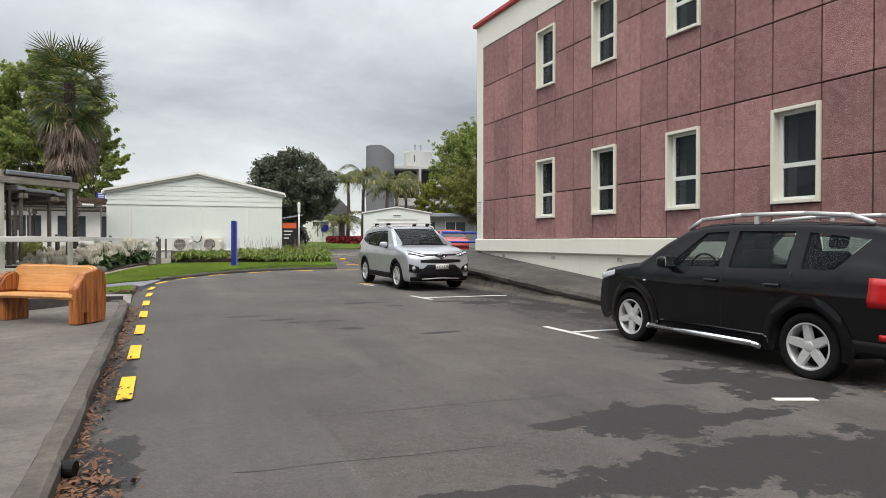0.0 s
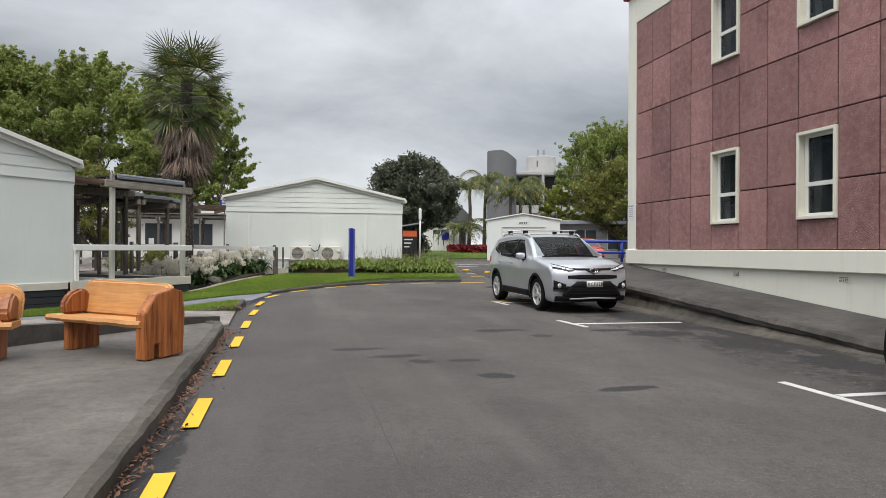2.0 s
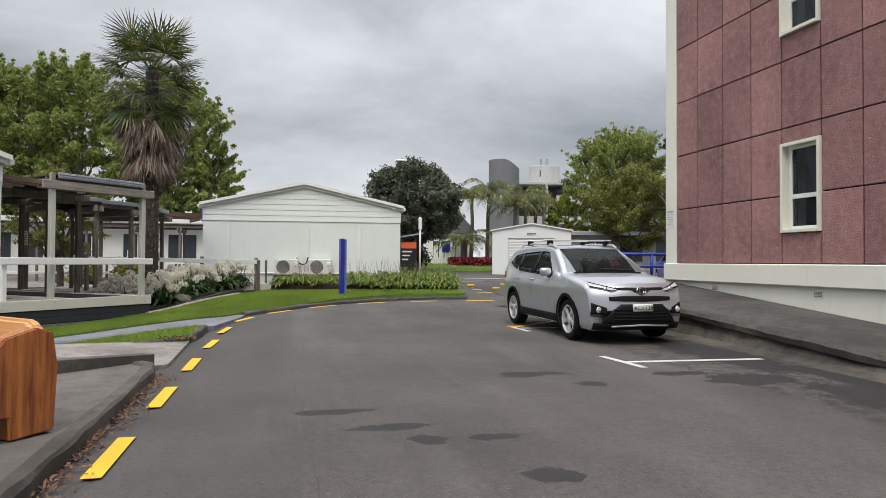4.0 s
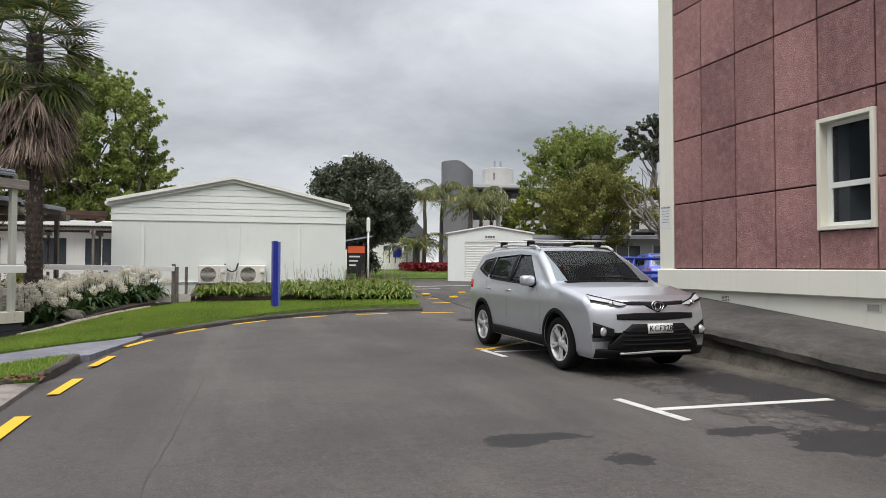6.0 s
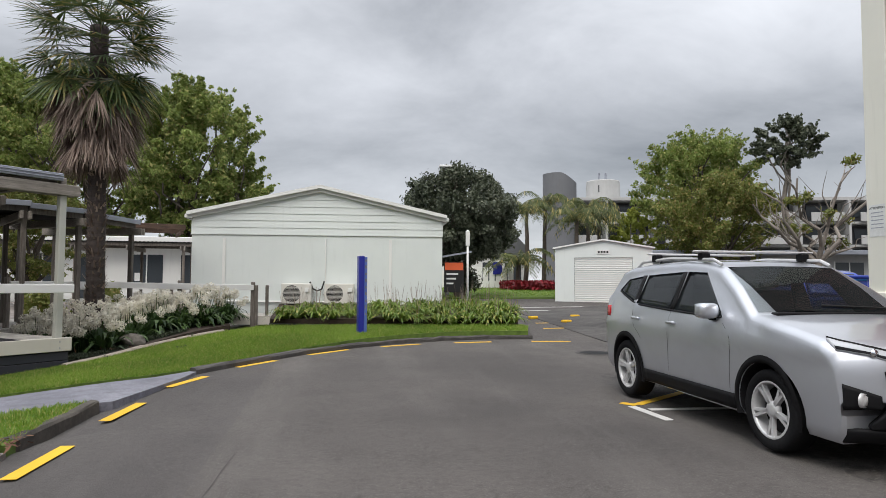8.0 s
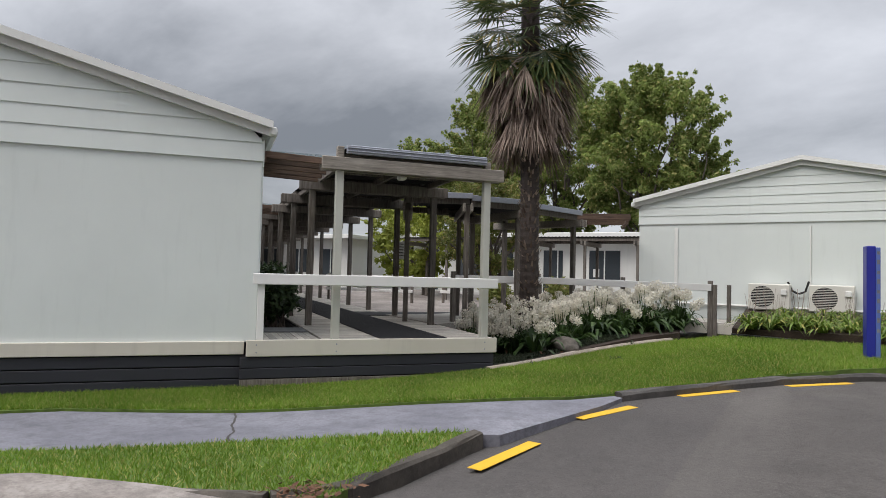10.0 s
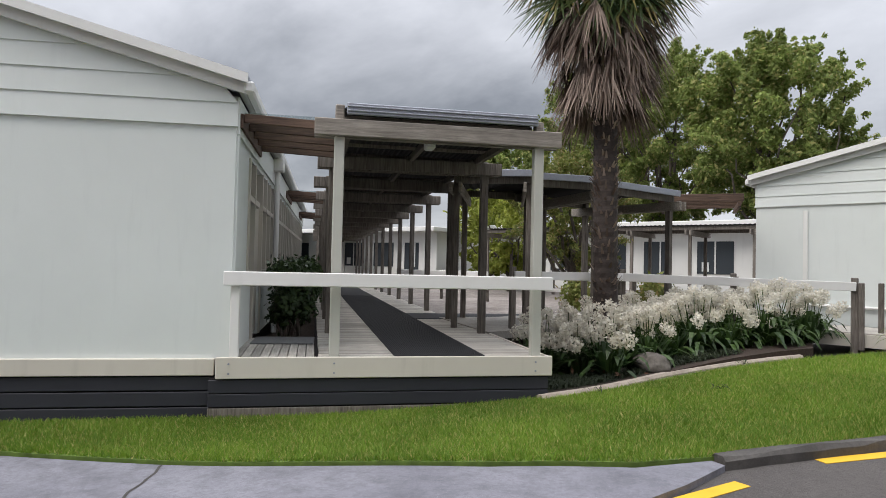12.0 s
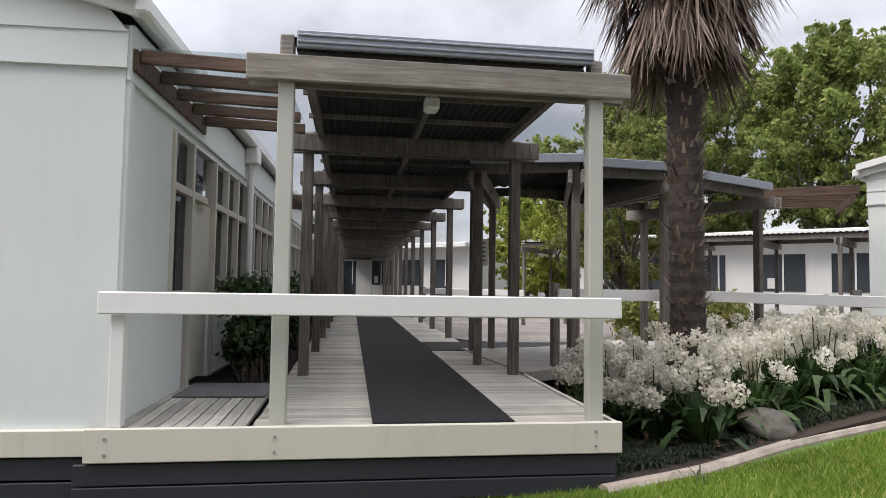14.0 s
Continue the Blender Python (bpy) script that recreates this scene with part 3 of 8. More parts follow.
def face_profile(y, n):
    z, g0 = ramp_lip(y), gz(7.8, y)
    d = min(1.0, max(0.0, (z - g0 - 0.04) / 0.2))
    return ((LIPX - 0.36 * d, g0 - 0.05), (LIPX - 0.30 * d + 0.03 * n(1), g0 + 0.015), (LIPX - 0.05 * d + 0.02 * n(2), g0 + 0.06 * d + 0.015 * n(7)),
            (LIPX + 0.03 + 0.03 * n(3), g0 + (z - g0) * 0.45), (LIPX + 0.04 + 0.035 * n(4), z - 0.12), (LIPX + 0.2, z - 0.11))


def lip_profile(y, n):
    z = ramp_lip(y)
    return ((LIPX + 0.05, z - 0.14), (LIPX - 0.03 + 0.03 * n(1), z - 0.135 + 0.015 * n(2)), (LIPX - 0.055 + 0.03 * n(3), z - 0.05 + 0.02 * n(4)),
            (LIPX + 0.0 + 0.02 * n(5), z + 0.01 + 0.02 * n(6)), (LIPX + 0.12, z + 0.022 + 0.018 * n(7)), (LIPX + 0.25 + 0.03 * n(8), z + 0.014), (LIPX + 0.34, z - 0.05))


RAMP_WALL = concrete("stained_lip_concrete", (0.030, 0.027, 0.023), (0.115, 0.10, 0.08))
LIP_MOSS = concrete("mossy_lip_concrete", (0.032, 0.029, 0.025), (0.085, 0.077, 0.066))
tagged(part("kerb_5", ramp_edge(face_profile, 1.0), RAMP_WALL), "rough stained concrete retaining face of the ramp", "kerb", kind="structure")
tagged(part("kerb_6", ramp_edge(lip_profile, 4.0), LIP_MOSS), "lumpy dark mossy lip along the ramp", "kerb", kind="structure")


def upper_z(x, y):
    k = smoothstep(8.4, 10.5, x) * (1 - smoothstep(24, 33, y))
    return gz(x, y) + 0.015 + max(0.0, 1.08 - gz(x, y)) * k


fine_sheet("pavement_4", [(8.2, 21.9), (8.2, 33), (12, 36), (40, 36), (40, 19.9), (9.87, 19.9), (9.87, 21.9)], upper_z, RAMP_ASPHALT, 1.0, 0.8, "upper asphalt car park beyond the red building", "car park")

# ---- red building ----
WX, Y1, Y0, TOP = 9.73, 19.80, -16.0, 8.5
COLS = [19.37, 18.56, 17.70, 16.84] + [16.02 - 2.58 * (i // 3) - (0.0, 0.92, 1.76)[i % 3] for i in range(20)]
ROWS_Z = [1.53, 2.765, 3.99, 5.22, 6.47, 7.73]
WIN_Z = ((2.09, 3.71), (5.67, 7.29))
bm = bmesh.new()
for i in range(23):
    y1, y0 = COLS[i], COLS[i + 1]
    spans = [(1.14, 2.09), (3.71, 5.67), (7.29, TOP)] if i % 3 == 1 and i > 1 else [(1.14, TOP)]
    for a, b in spans:
        box(bm, WX + 0.045, WX + 0.30, y0, y1, a, b)
box(bm, WX + 0.045, WX + 0.30, Y0, COLS[23], 1.14, TOP)
red = tagged(part("wall_east", bm, JOINT_AND_SHADE), "red pebble-dash panelled wall with white bands", "wall", kind="structure")
part("corner_pier", bx(WX - 0.02, WX + 0.32, COLS[0] + 0.004, Y1, 1.12, TOP, 0.012), CREAM, red, "cream rendered corner pier")
part("parapet", bx(WX - 0.025, WX + 0.30, Y0, COLS[0], 7.735, TOP, 0.012), CREAM, red, "cream rendered parapet band")
part("plinth_band", bx(WX - 0.07, WX + 0.30, Y0, Y1 + 0.02, 1.14, 1.525, 0.015), CREAM, red, "projecting cream plinth band")
part("plinth", bx(WX + 0.03, WX + 0.30, Y0, Y1 - 0.03, -0.3, 1.138), CREAM, red, "recessed cream plinth")
part("gutter", bx(WX - 0.14, WX + 0.35, Y0, Y1 + 0.1, TOP, TOP + 0.13, 0.02), RED_TRIM, red, "red painted gutter")
tagged(part("wall_south", bx(WX + 0.301, 24, Y0, Y0 + 0.3, -0.3, TOP), CREAM), "cream rendered end wall", "wall", kind="structure")
tagged(part("wall_north", bx(WX + 0.322, 24, Y1 - 0.3, Y1, -0.3, TOP), CREAM), "cream rendered end wall", "wall", kind="structure")
tagged(part("wall_back", bx(23.7, 24, Y0 + 0.301, Y1 - 0.301, -0.3, TOP), CREAM), "cream rendered rear wall", "wall", kind="structure")
tagged(part("roof_red", bx(WX + 0.1, 23.9, Y0 + 0.1, Y1 - 0.1, TOP - 0.06, TOP - 0.002), IRON), "flat roof of the red building", "roof", kind="structure")
tagged(part("room_partition", bx(WX + 2.2, WX + 2.3, Y0 + 0.4, Y1 - 0.4, 0.2, TOP - 0.1), ROOM_DARK), "inner partition behind the windows, coloured dim", "wall", kind="structure")
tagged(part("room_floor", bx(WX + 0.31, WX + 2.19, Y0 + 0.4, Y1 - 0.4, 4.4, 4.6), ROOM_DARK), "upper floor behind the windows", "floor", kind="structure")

FRAME_CREAM = painted("cream_window_paint", (0.72, 0.70, 0.60), 0.5, 0.05, 0.2)
SASH = painted("white_sash_paint", (0.74, 0.76, 0.72), 0.45, 0.05, 0.15)


def sash_window(name, m, w, h):
    """A framed window in the plane x = 0, seen from -x; y from 0 to w, z from 0 to h."""
    ob = empty(name, m, "cream-framed two-pane window in the red wall", "window", "windows of the red building", "structure")
    t = 0.062
    for nm, a in (("jamb", (-0.05, 0.16, 0, t, 0, h)), ("jamb", (-0.05, 0.16, w - t, w, 0, h)), ("head", (-0.05, 0.16, t, w - t, h - t, h)), ("sill", (-0.075, 0.16, t, w - t, 0, t))):
        part(nm, bx(*a, bevel=0.006), FRAME_CREAM, ob)
    s, x = 0.055, 0.09
    sash = part("window_frame", bx(x, x + 0.045, t, t + s, t, h - t), SASH, ob)
    part("sash_stile", bx(x, x + 0.045, w - t - s - 0.03, w - t, t, h - t, bevel=0.004), SASH, ob)
    part("sash_rail", bx(x, x + 0.045, t + s, w - t - s - 0.03, t, t + s, bevel=0.004), SASH, ob)
    part("sash_rail", bx(x, x + 0.045, t + s, w - t - s - 0.03, h - t - s, h - t, bevel=0.004), SASH, ob)
    tr = h * 0.40
    part("transom", bx(x - 0.012, x + 0.05, t + s, w - t - s - 0.03, tr - 0.04, tr + 0.04, bevel=0.004), SASH, ob)
    for a, b in ((t + s, tr - 0.04), (tr + 0.04, h - t - s)):
        p = part("pane", bx(x + 0.02, x + 0.026, t + s, w - t - s - 0.03, a, b), GLASS, ob)
        p.visible_shadow = False
    return ob


def curtain(m, w, h):
    bm = bmesh.new()
    n = 14
    a = [bm.verts.new((0.02 * math.sin(i * 2.2), w * i / n, 0)) for i in range(n + 1)]
    b = [bm.verts.new((0.02 * math.sin(i * 2.2 + 0.4), w * i / n, h)) for i in range(n + 1)]
    for i in range(n):
        bm.faces.new((a[i], a[i + 1], b[i + 1], b[i]))
    g = bmesh.ops.solidify(bm, geom=bm.faces[:], thickness=0.004)
    ob = part("curtain", bm, NET, smooth=True)
    ob.matrix_basis = m
    return tagged(ob, "pale gathered curtain behind a window", "curtain", "curtains of the red building")


for i in range(4, 23, 3):
    for k, (a, b) in enumerate(WIN_Z):
        sash_window("window_red", pose(WX, COLS[i + 1], a), COLS[i] - COLS[i + 1], b - a)
        curtain(pose(WX + 0.24, COLS[i + 1] + 0.62, a + 0.08), 0.17, b - a - 0.16)


# ---- unseen walls close the place behind the walker, added to darken reflections ----
BROWN_REFLECTION = painted("brown_reflection_wall", (0.13, 0.11, 0.085), 0.8, 0.2, 0.3)
tagged(part("wall_west", bx(-24.4, -24, -26, 9, -0.5, 7.5), BROWN_REFLECTION), "added unseen brown wall darkening reflections from the west", "wall", kind="structure")
tagged(part("wall_rear", bx(-24, 24, -26.4, -26, -0.5, 7.5), BROWN_REFLECTION), "added unseen brown wall darkening reflections from behind", "wall", kind="structure")


# ---- huts ----
def gable_hut(name, m, w, length, base, floor_z, brk, eave, apex, label, course=0.25):
    """A timber hut: front in the plane y = 0, x from 0 to w, its length along +y."""
    hut = empty(name, m, label, "hut")
    mid, t = w / 2, 0.12
    part("front_wall", bx(0, w, 0, t, floor_z, brk, 0.004), HUT_WHITE, hut)
    side = part("side_wall", bx(0, t, t, length, floor_z, eave - 0.05), HUT_WHITE, hut)
    part("rear_wall", bx(t, w, length - t, length, floor_z, eave - 0.05), HUT_WHITE, hut)
    slope = (apex - eave) / mid
    z = brk - 0.02
    while z < apex - 0.05:
        z1 = min(z + course + 0.012, apex - 0.01)
        lo = max(0.0, (z - eave) / slope + 0.02) if z > eave else -0.012
        hi = max(0.0, (z1 - eave) / slope + 0.02) if z1 > eave else -0.012
        if hi > mid - 0.05:
            hi = mid - 0.04
        if lo > mid - 0.15:
            break
        bm = bmesh.new()
        v = [bm.verts.new(p) for p in ((lo, -0.030, z), (w - lo, -0.030, z), (w - hi, -0.016, z1), (hi, -0.016, z1),
                                       (lo, t, z), (w - lo, t, z), (w - hi, t, z1), (hi, t, z1))]
        for f in ((0, 1, 2, 3), (5, 4, 7, 6), (4, 5, 1, 0), (3, 2, 6, 7), (4, 0, 3, 7), (1, 5, 6, 2)):
            bm.faces.new([v[i] for i in f])
        part("weatherboard", bm, HUT_WHITE, hut)
        z += course
    o = 0.12
    for s in (-1, 1):
        e = mid + s * (mid + o)
        ez = eave - slope * o
        bm = prism(bmesh.new(), [(mid, apex + 0.03), (e, ez + 0.03), (e, ez + 0.09), (mid, apex + 0.09)], -0.16, length + 0.2)
        part("roof_sheet", bm, IRON, hut)
        bm = prism(bmesh.new(), [(mid, apex - 0.10), (e, ez - 0.10), (e, ez + 0.028), (mid, apex + 0.028)], -0.10, -0.05)
        part("bargeboard", bm, TRIM_WHITE, hut)
        bm = prism(bmesh.new(), [(mid, apex + 0.0), (e, ez + 0.0), (e, ez + 0.10), (mid, apex + 0.10)], -0.185, -0.162)
        part("barge_cap", bm, TRIM_WHITE, hut)
        bm = bmesh.new()
        gx = mid + s * (mid + o + 0.01)
        box(bm, gx - 0.05, gx + 0.05, -0.15, length + 0.2, ez - 0.09, ez + 0.03, 0.02)
        part("gutter", bm, TRIM_WHITE, hut, "white box gutter")
        sx = mid + s * (mid + o / 2)
        part("soffit", bx(sx - o / 2, sx + o / 2, -0.05, length, ez - 0.04, ez - 0.02), TRIM_WHITE, hut)
    return hut


AU = 7.25
hut_a = gable_hut("hut", HUT_M @ pose(-AU + 0.10, 0.04, 0), AU, 17.0, 0.2, 0.66, 3.12, 3.56, 4.52, "pale green-white timber hut with weatherboard gable")
part("bottom_board", bx(-0.02, AU - 0.15, -0.05, 0.1, 0.50, 0.672, 0.005), FASCIA_CREAM, hut_a, "faded cream base board")
for z0, z1 in ((0.345, 0.485), (0.185, 0.33), (0.03, 0.17)):
    part("base_board", bx(0, AU - 0.1, -0.02, 0.06, z0, z1, 0.005), DARK_BOARD, hut_a, "charcoal painted base board")
# near-black backing paints the shade seen between the base boards
part("base_back", bx(0, AU - 0.1, 0.062, 0.1, -0.1, 0.5), JOINT_AND_SHADE, hut_a)
# side wall of the first hut, facing the covered walk, in the hut's own axes
sx = AU


def side_bay(y0, y1, z0, z1):
    """Solid stretch of the side wall."""
    part("side_panel", bx(sx - 0.12, sx, y0, y1, z0, z1), HUT_WHITE, hut_a)


side_bay(0.121, 1.15, 0.66, 3.45)
side_bay(1.15, 17, 2.95, 3.45)
side_bay(1.15, 1.62, 0.66, 1.52)
side_bay(2.6, 17, 0.66, 1.52)
part("eave_board", bx(sx + 0.002, sx + 0.03, 0.0, 17, 3.02, 3.40, 0.004), HUT_WHITE, hut_a)
part("corner_cover", bx(sx - 0.10, sx + 0.025, 0.02, 0.10, 0.70, 3.08, 0.004), HUT_WHITE, hut_a)
BEIGE = painted("beige_joinery_paint", (0.58, 0.55, 0.48), 0.5, 0.08, 0.2)
y = 1.15
k = 0
while y < 16.6:
    wd = 0.62
    part("mullion", bx(sx - 0.09, sx + 0.025, y - 0.03, y + 0.03, 0.66 if k in (1, 2) else 1.52, 2.95, 0.004), BEIGE, hut_a)
    part("transom", bx(sx - 0.08, sx + 0.018, y + 0.03, y + wd - 0.03, 2.44, 2.51, 0.004), BEIGE, hut_a)
    if k != 1:
        part("window_sill", bx(sx - 0.09, sx + 0.05, y + 0.03, y + wd - 0.03, 1.522, 1.57, 0.004), BEIGE, hut_a)
        part("pane", bx(sx - 0.05, sx - 0.044, y + 0.03, y + wd - 0.03, 1.57, 2.44), GLASS, hut_a).visible_shadow = False
    else:
        part("door", bx(sx - 0.07, sx - 0.03, y + 0.03, y + wd + 0.3, 0.70, 2.44, 0.005), BEIGE, hut_a, "beige glazed side door")
    part("pane", bx(sx - 0.05, sx - 0.044, y + 0.03, y + wd - 0.03, 2.51, 2.92), GLASS, hut_a).visible_shadow = False
    y += wd if k != 1 else 0.93
    k += 1
part("downpipe", tube(bmesh.new(), (sx + 0.09, 4.35, 0.5), (sx + 0.09, 4.35, 3.3), 0.045, n=12), TRIM_WHITE, hut_a, "white downpipe")
part("rain_head", bx(sx + 0.02, sx + 0.2, 4.22, 4.48, 3.22, 3.44, 0.02), TRIM_WHITE, hut_a, "white rainwater head")
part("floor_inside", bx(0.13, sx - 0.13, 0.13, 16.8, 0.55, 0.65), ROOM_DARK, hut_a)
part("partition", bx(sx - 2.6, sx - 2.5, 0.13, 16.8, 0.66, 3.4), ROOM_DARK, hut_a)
copy2 = copy_thing(hut_a, HUT_M @ pose(-AU - 0.85, 21.0, 0.05))

BANG = -2.6
HUTB_M = pose(-2.02, 30.86, 0, 0, 0, BANG)
BW = 7.15
hut_b = gable_hut("hut", HUTB_M, BW, 12.0, 0.6, 0.75, 3.02, 3.56, 4.36, "white timber hut with two outdoor heat pumps", 0.205)
part("side_wall", bx(BW - 0.12, BW, 0.121, 12, 0.75, 3.5), HUT_WHITE, hut_b)
part("base_wall", bx(0.02, BW - 0.02, 0.03, 0.1, 0.2, 0.748), HUT_WHITE, hut_b)
part("base_board", bx(-0.03, BW, -0.012, 0.0, 2.985, 3.02), TRIM_WHITE, hut_b)
for bxx in (0.86, 3.74, 5.58):
    part("batten", bx(bxx, bxx + (0.03 if 3 < bxx < 4 else 0.085), -0.035, -0.002, 1.12, 2.9, 0.006), TRIM_WHITE, hut_b)
part("conduit", path_tube(bmesh.new(), [(0.92, -0.04, 1.1), (5.72, -0.04, 1.06)], 0.028), TRIM_WHITE, hut_b, "white conduit along the wall")

# ---- deck and covered walk ----
WALK_M = HUT_M @ pose(1.17, 0.1, 0, 0, 0, 1.4) @ pose(-1.17, -0.1, 0)
deck = empty("boardwalk", WALK_M, "weathered timber boardwalk on a painted base", "boardwalk", kind="structure")
part("fascia", bx(-0.03, 3.60, -0.06, -0.015, 0.475, 0.695, 0.006), FASCIA_CREAM, deck, "faded cream fascia board")
part("fascia", bx(3.57, 3.61, -0.014, 2.7, 0.475, 0.68, 0.005), FASCIA_CREAM, deck, "faded cream fascia board")
for z0, z1 in ((0.325, 0.462), (0.185, 0.315), (0.04, 0.17)):
    part("base_board", bx(-0.10, 3.56, -0.035, 0.0, z0, z1, 0.005), DARK_BOARD if z0 > 0.1 else POST_WOOD, deck, "charcoal painted base board")
# near-black solids stand in for the shade behind and under the boards
part("base_back", bx(-0.1, 3.54, 0.02, 0.05, -0.1, 0.47), JOINT_AND_SHADE, deck)
part("joist_bed", bx(0.02, 3.55, 0.06, 2.6, 0.2, 0.62), JOINT_AND_SHADE, deck)
part("joist_bed", bx(0.98, 3.5, 2.61, 46, 0.2, 0.62), JOINT_AND_SHADE, deck)

walk_roof = empty("covered_walkway", WALK_M, "open covered walkway of weathered posts and iron roof", "walkway shelter")
BAY = 2.45
for i in range(17):
    v = 0.10 + i * BAY
    for u in (1.17, 3.44):
        if i == 0:
            part("post", bx(u - 0.055, u + 0.055, v - 0.055, v + 0.055, 0.66, 3.06, 0.008), POST_PAINT, walk_roof, "pale painted front post")
            part("post_top", bx(u - 0.05, u + 0.05, v - 0.05, v + 0.05, 3.061, 3.41 if u < 2 else 3.36, 0.01), GREY_WOOD, walk_roof)
        else:
            part("post", bx(u - 0.055, u + 0.055, v - 0.055, v + 0.055, 0.1, 3.27, 0.01), POST_WOOD, walk_roof)
    zb = 3.06
    for s in ((-0.11, -0.06), (0.06, 0.11)):
        part("cross_beam", bx(0.90 + 0.05 * (i % 2), 3.69, v + s[0], v + s[1], zb, zb + 0.185, 0.008), GREY_WOOD if i == 0 else POST_WOOD, walk_roof)
part("front_board", bx(1.24, 3.37, 0.115, 0.15, 3.20, 3.31, 0.004), GREY_WOOD, walk_roof)
for u in (1.30, 2.3, 3.30):
    part("roof_beam", bx(u - 0.03, u + 0.03, 0.12, 17 * BAY, 3.21, 3.30), POST_WOOD, walk_roof)
v = 0.35
while v < 17 * BAY:
    part("purlin", bx(1.20, 3.40, v, v + 0.045, 3.302, 3.345), POST_WOOD, walk_roof)
    v += 0.82


def corrugated(name, x0, x1, y0, y1, z, slope, parent, material, pitch=0.076, amp=0.012, along_y=True):
    """A corrugated sheet; the ridges run along y, or along x."""
    bm = bmesh.new()
    a0, a1 = (x0, x1) if along_y else (y0, y1)
    n = int((a1 - a0) / (pitch / 4))
    ra, rb = [], []
    for i in range(n + 1):
        a = a0 + (a1 - a0) * i / n
        h = amp * math.sin(6.2832 * (a - a0) / pitch)
        if along_y:
            zz = z + h + slope * (a - x0)
            ra.append(bm.verts.new((a, y0, zz)))
            rb.append(bm.verts.new((a, y1, zz)))
        else:
            ra.append(bm.verts.new((x0, a, z + h)))
            rb.append(bm.verts.new((x1, a, z + h + slope * (x1 - x0))))
    for i in range(n):
        bm.faces.new((ra[i], ra[i + 1], rb[i + 1], rb[i]))
    bmesh.ops.solidify(bm, geom=bm.faces[:], thickness=0.004)
    return part(name, bm, material, parent)


corrugated("roof_sheet", 1.22, 3.40, 0.0, 17 * BAY, 3.362, 0.0, walk_roof, IRON_SHADED)
flash = part("flashing", bx(1.24, 3.40, -0.02, 0.02, 3.295, 3.42, 0.008), IRON, walk_roof, "grey-blue folded roof flashing")
for z in (3.325, 3.372):
    part("flashing_fold", bx(1.245, 3.395, -0.032, -0.021, z, z + 0.02, 0.006), IRON, walk_roof)
lamp = empty("bulkhead_lamp", WALK_M @ pose(2.28, 0.75, 3.16), "white plastic bulkhead lamp under the walkway roof", "lamp")
part("lamp_body", bx(-0.06, 0.06, -0.09, 0.09, -0.07, 0.04, 0.02), TRIM_WHITE, lamp)

rail = empty("handrail", HUT_M, "white painted timber rail across the boardwalk", "handrail")
part("rail_board", bx(0.03, 3.56, -0.105, -0.06, 1.435, 1.582, 0.008), RAIL_WHITE, rail)
part("rail_post", bx(0.10, 0.19, -0.058, 0.03, 0.695, 1.434, 0.006), RAIL_WHITE, rail)
mat = empty("walkway_mat", WALK_M, "long black ribbed rubber mat on the boardwalk", "mat")
part("mat_sheet", bx(1.82, 2.83, 0.02, 41.0, 0.684, 0.696), RUBBER_MAT, mat)
bm = bmesh.new()
for i in range(41):
    x = 1.83 + i * 0.0245
    box(bm, x, x + 0.013, 0.025, 14, 0.696, 0.701)
part("ribs", bm, RUBBER_MAT, mat)
mat2 = empty("walkway_mat", WALK_M, "black rubber mat branching off the boardwalk", "mat")
part("mat_sheet", bx(2.84, 6.2, 5.1, 6.5, 0.684, 0.694), RUBBER_MAT, mat2)
door_mat = empty("door_mat", HUT_M, "flat grey mat at the hut's side door", "mat")
part("mat_sheet", bx(0.17, 0.93, 1.15, 1.88, 0.684, 0.70, 0.004), GREY_MAT, door_mat)

# ---- cars ----
SILVER = car_paint("silver_metallic_paint", (0.52, 0.54, 0.58), 0.7, 1.0, 0.36)
BLACK_PAINT = car_paint("black_gloss_paint", (0.004, 0.004, 0.005), 0.0, 0.55, 0.3, 0.006, 0.08)
BLUE_PAINT = car_paint("bright_blue_paint", (0.02, 0.06, 0.42), 0.2)
RED_PAINT = car_paint("red_car_paint", (0.42, 0.03, 0.03), 0.1)
PLASTIC = plain("black_bumper_plastic", (0.008, 0.008, 0.009), 0.6, spec=0.15)
CABIN = plain("dark_cabin_trim", (0.018, 0.018, 0.02), 0.85, spec=0.1)
CAR_GLASS = glazing("car_glass", (0.012, 0.015, 0.017), 0.22, 0.02)
TINT_GLASS = glazing("dark_tinted_glass", (0.012, 0.015, 0.017), 0.62, 0.02)
FRONT_GLASS = glazing("clear_windscreen_glass", (0.03, 0.036, 0.036), 0.30, 0.02)
SCREEN_GLASS = glazing("windscreen_glass", (0.02, 0.026, 0.028), 0.93, 0.02)
TYRE = plain("tyre_rubber", (0.011, 0.011, 0.012), 0.85, 0, 0.3, 40, 0.2, 0.15)
ALLOY = plain("silver_alloy", (0.56, 0.56, 0.56), 0.35, 0.25, 0.1, 30, 0.02)
CHROME = plain("chrome", (0.75, 0.76, 0.78), 0.12, 1.0, 0.05, 20, 0.0)
LAMP = glazing("lamp_cover", (0.55, 0.57, 0.6), 0.85, 0.05)
RED_LAMP = plain("red_lamp_plastic", (0.45, 0.012, 0.015), 0.15, 0, 0.1)
PLATE = plain("white_plate", (0.75, 0.76, 0.74), 0.4)
INK = plain("black_ink", (0.01, 0.01, 0.01), 0.5)


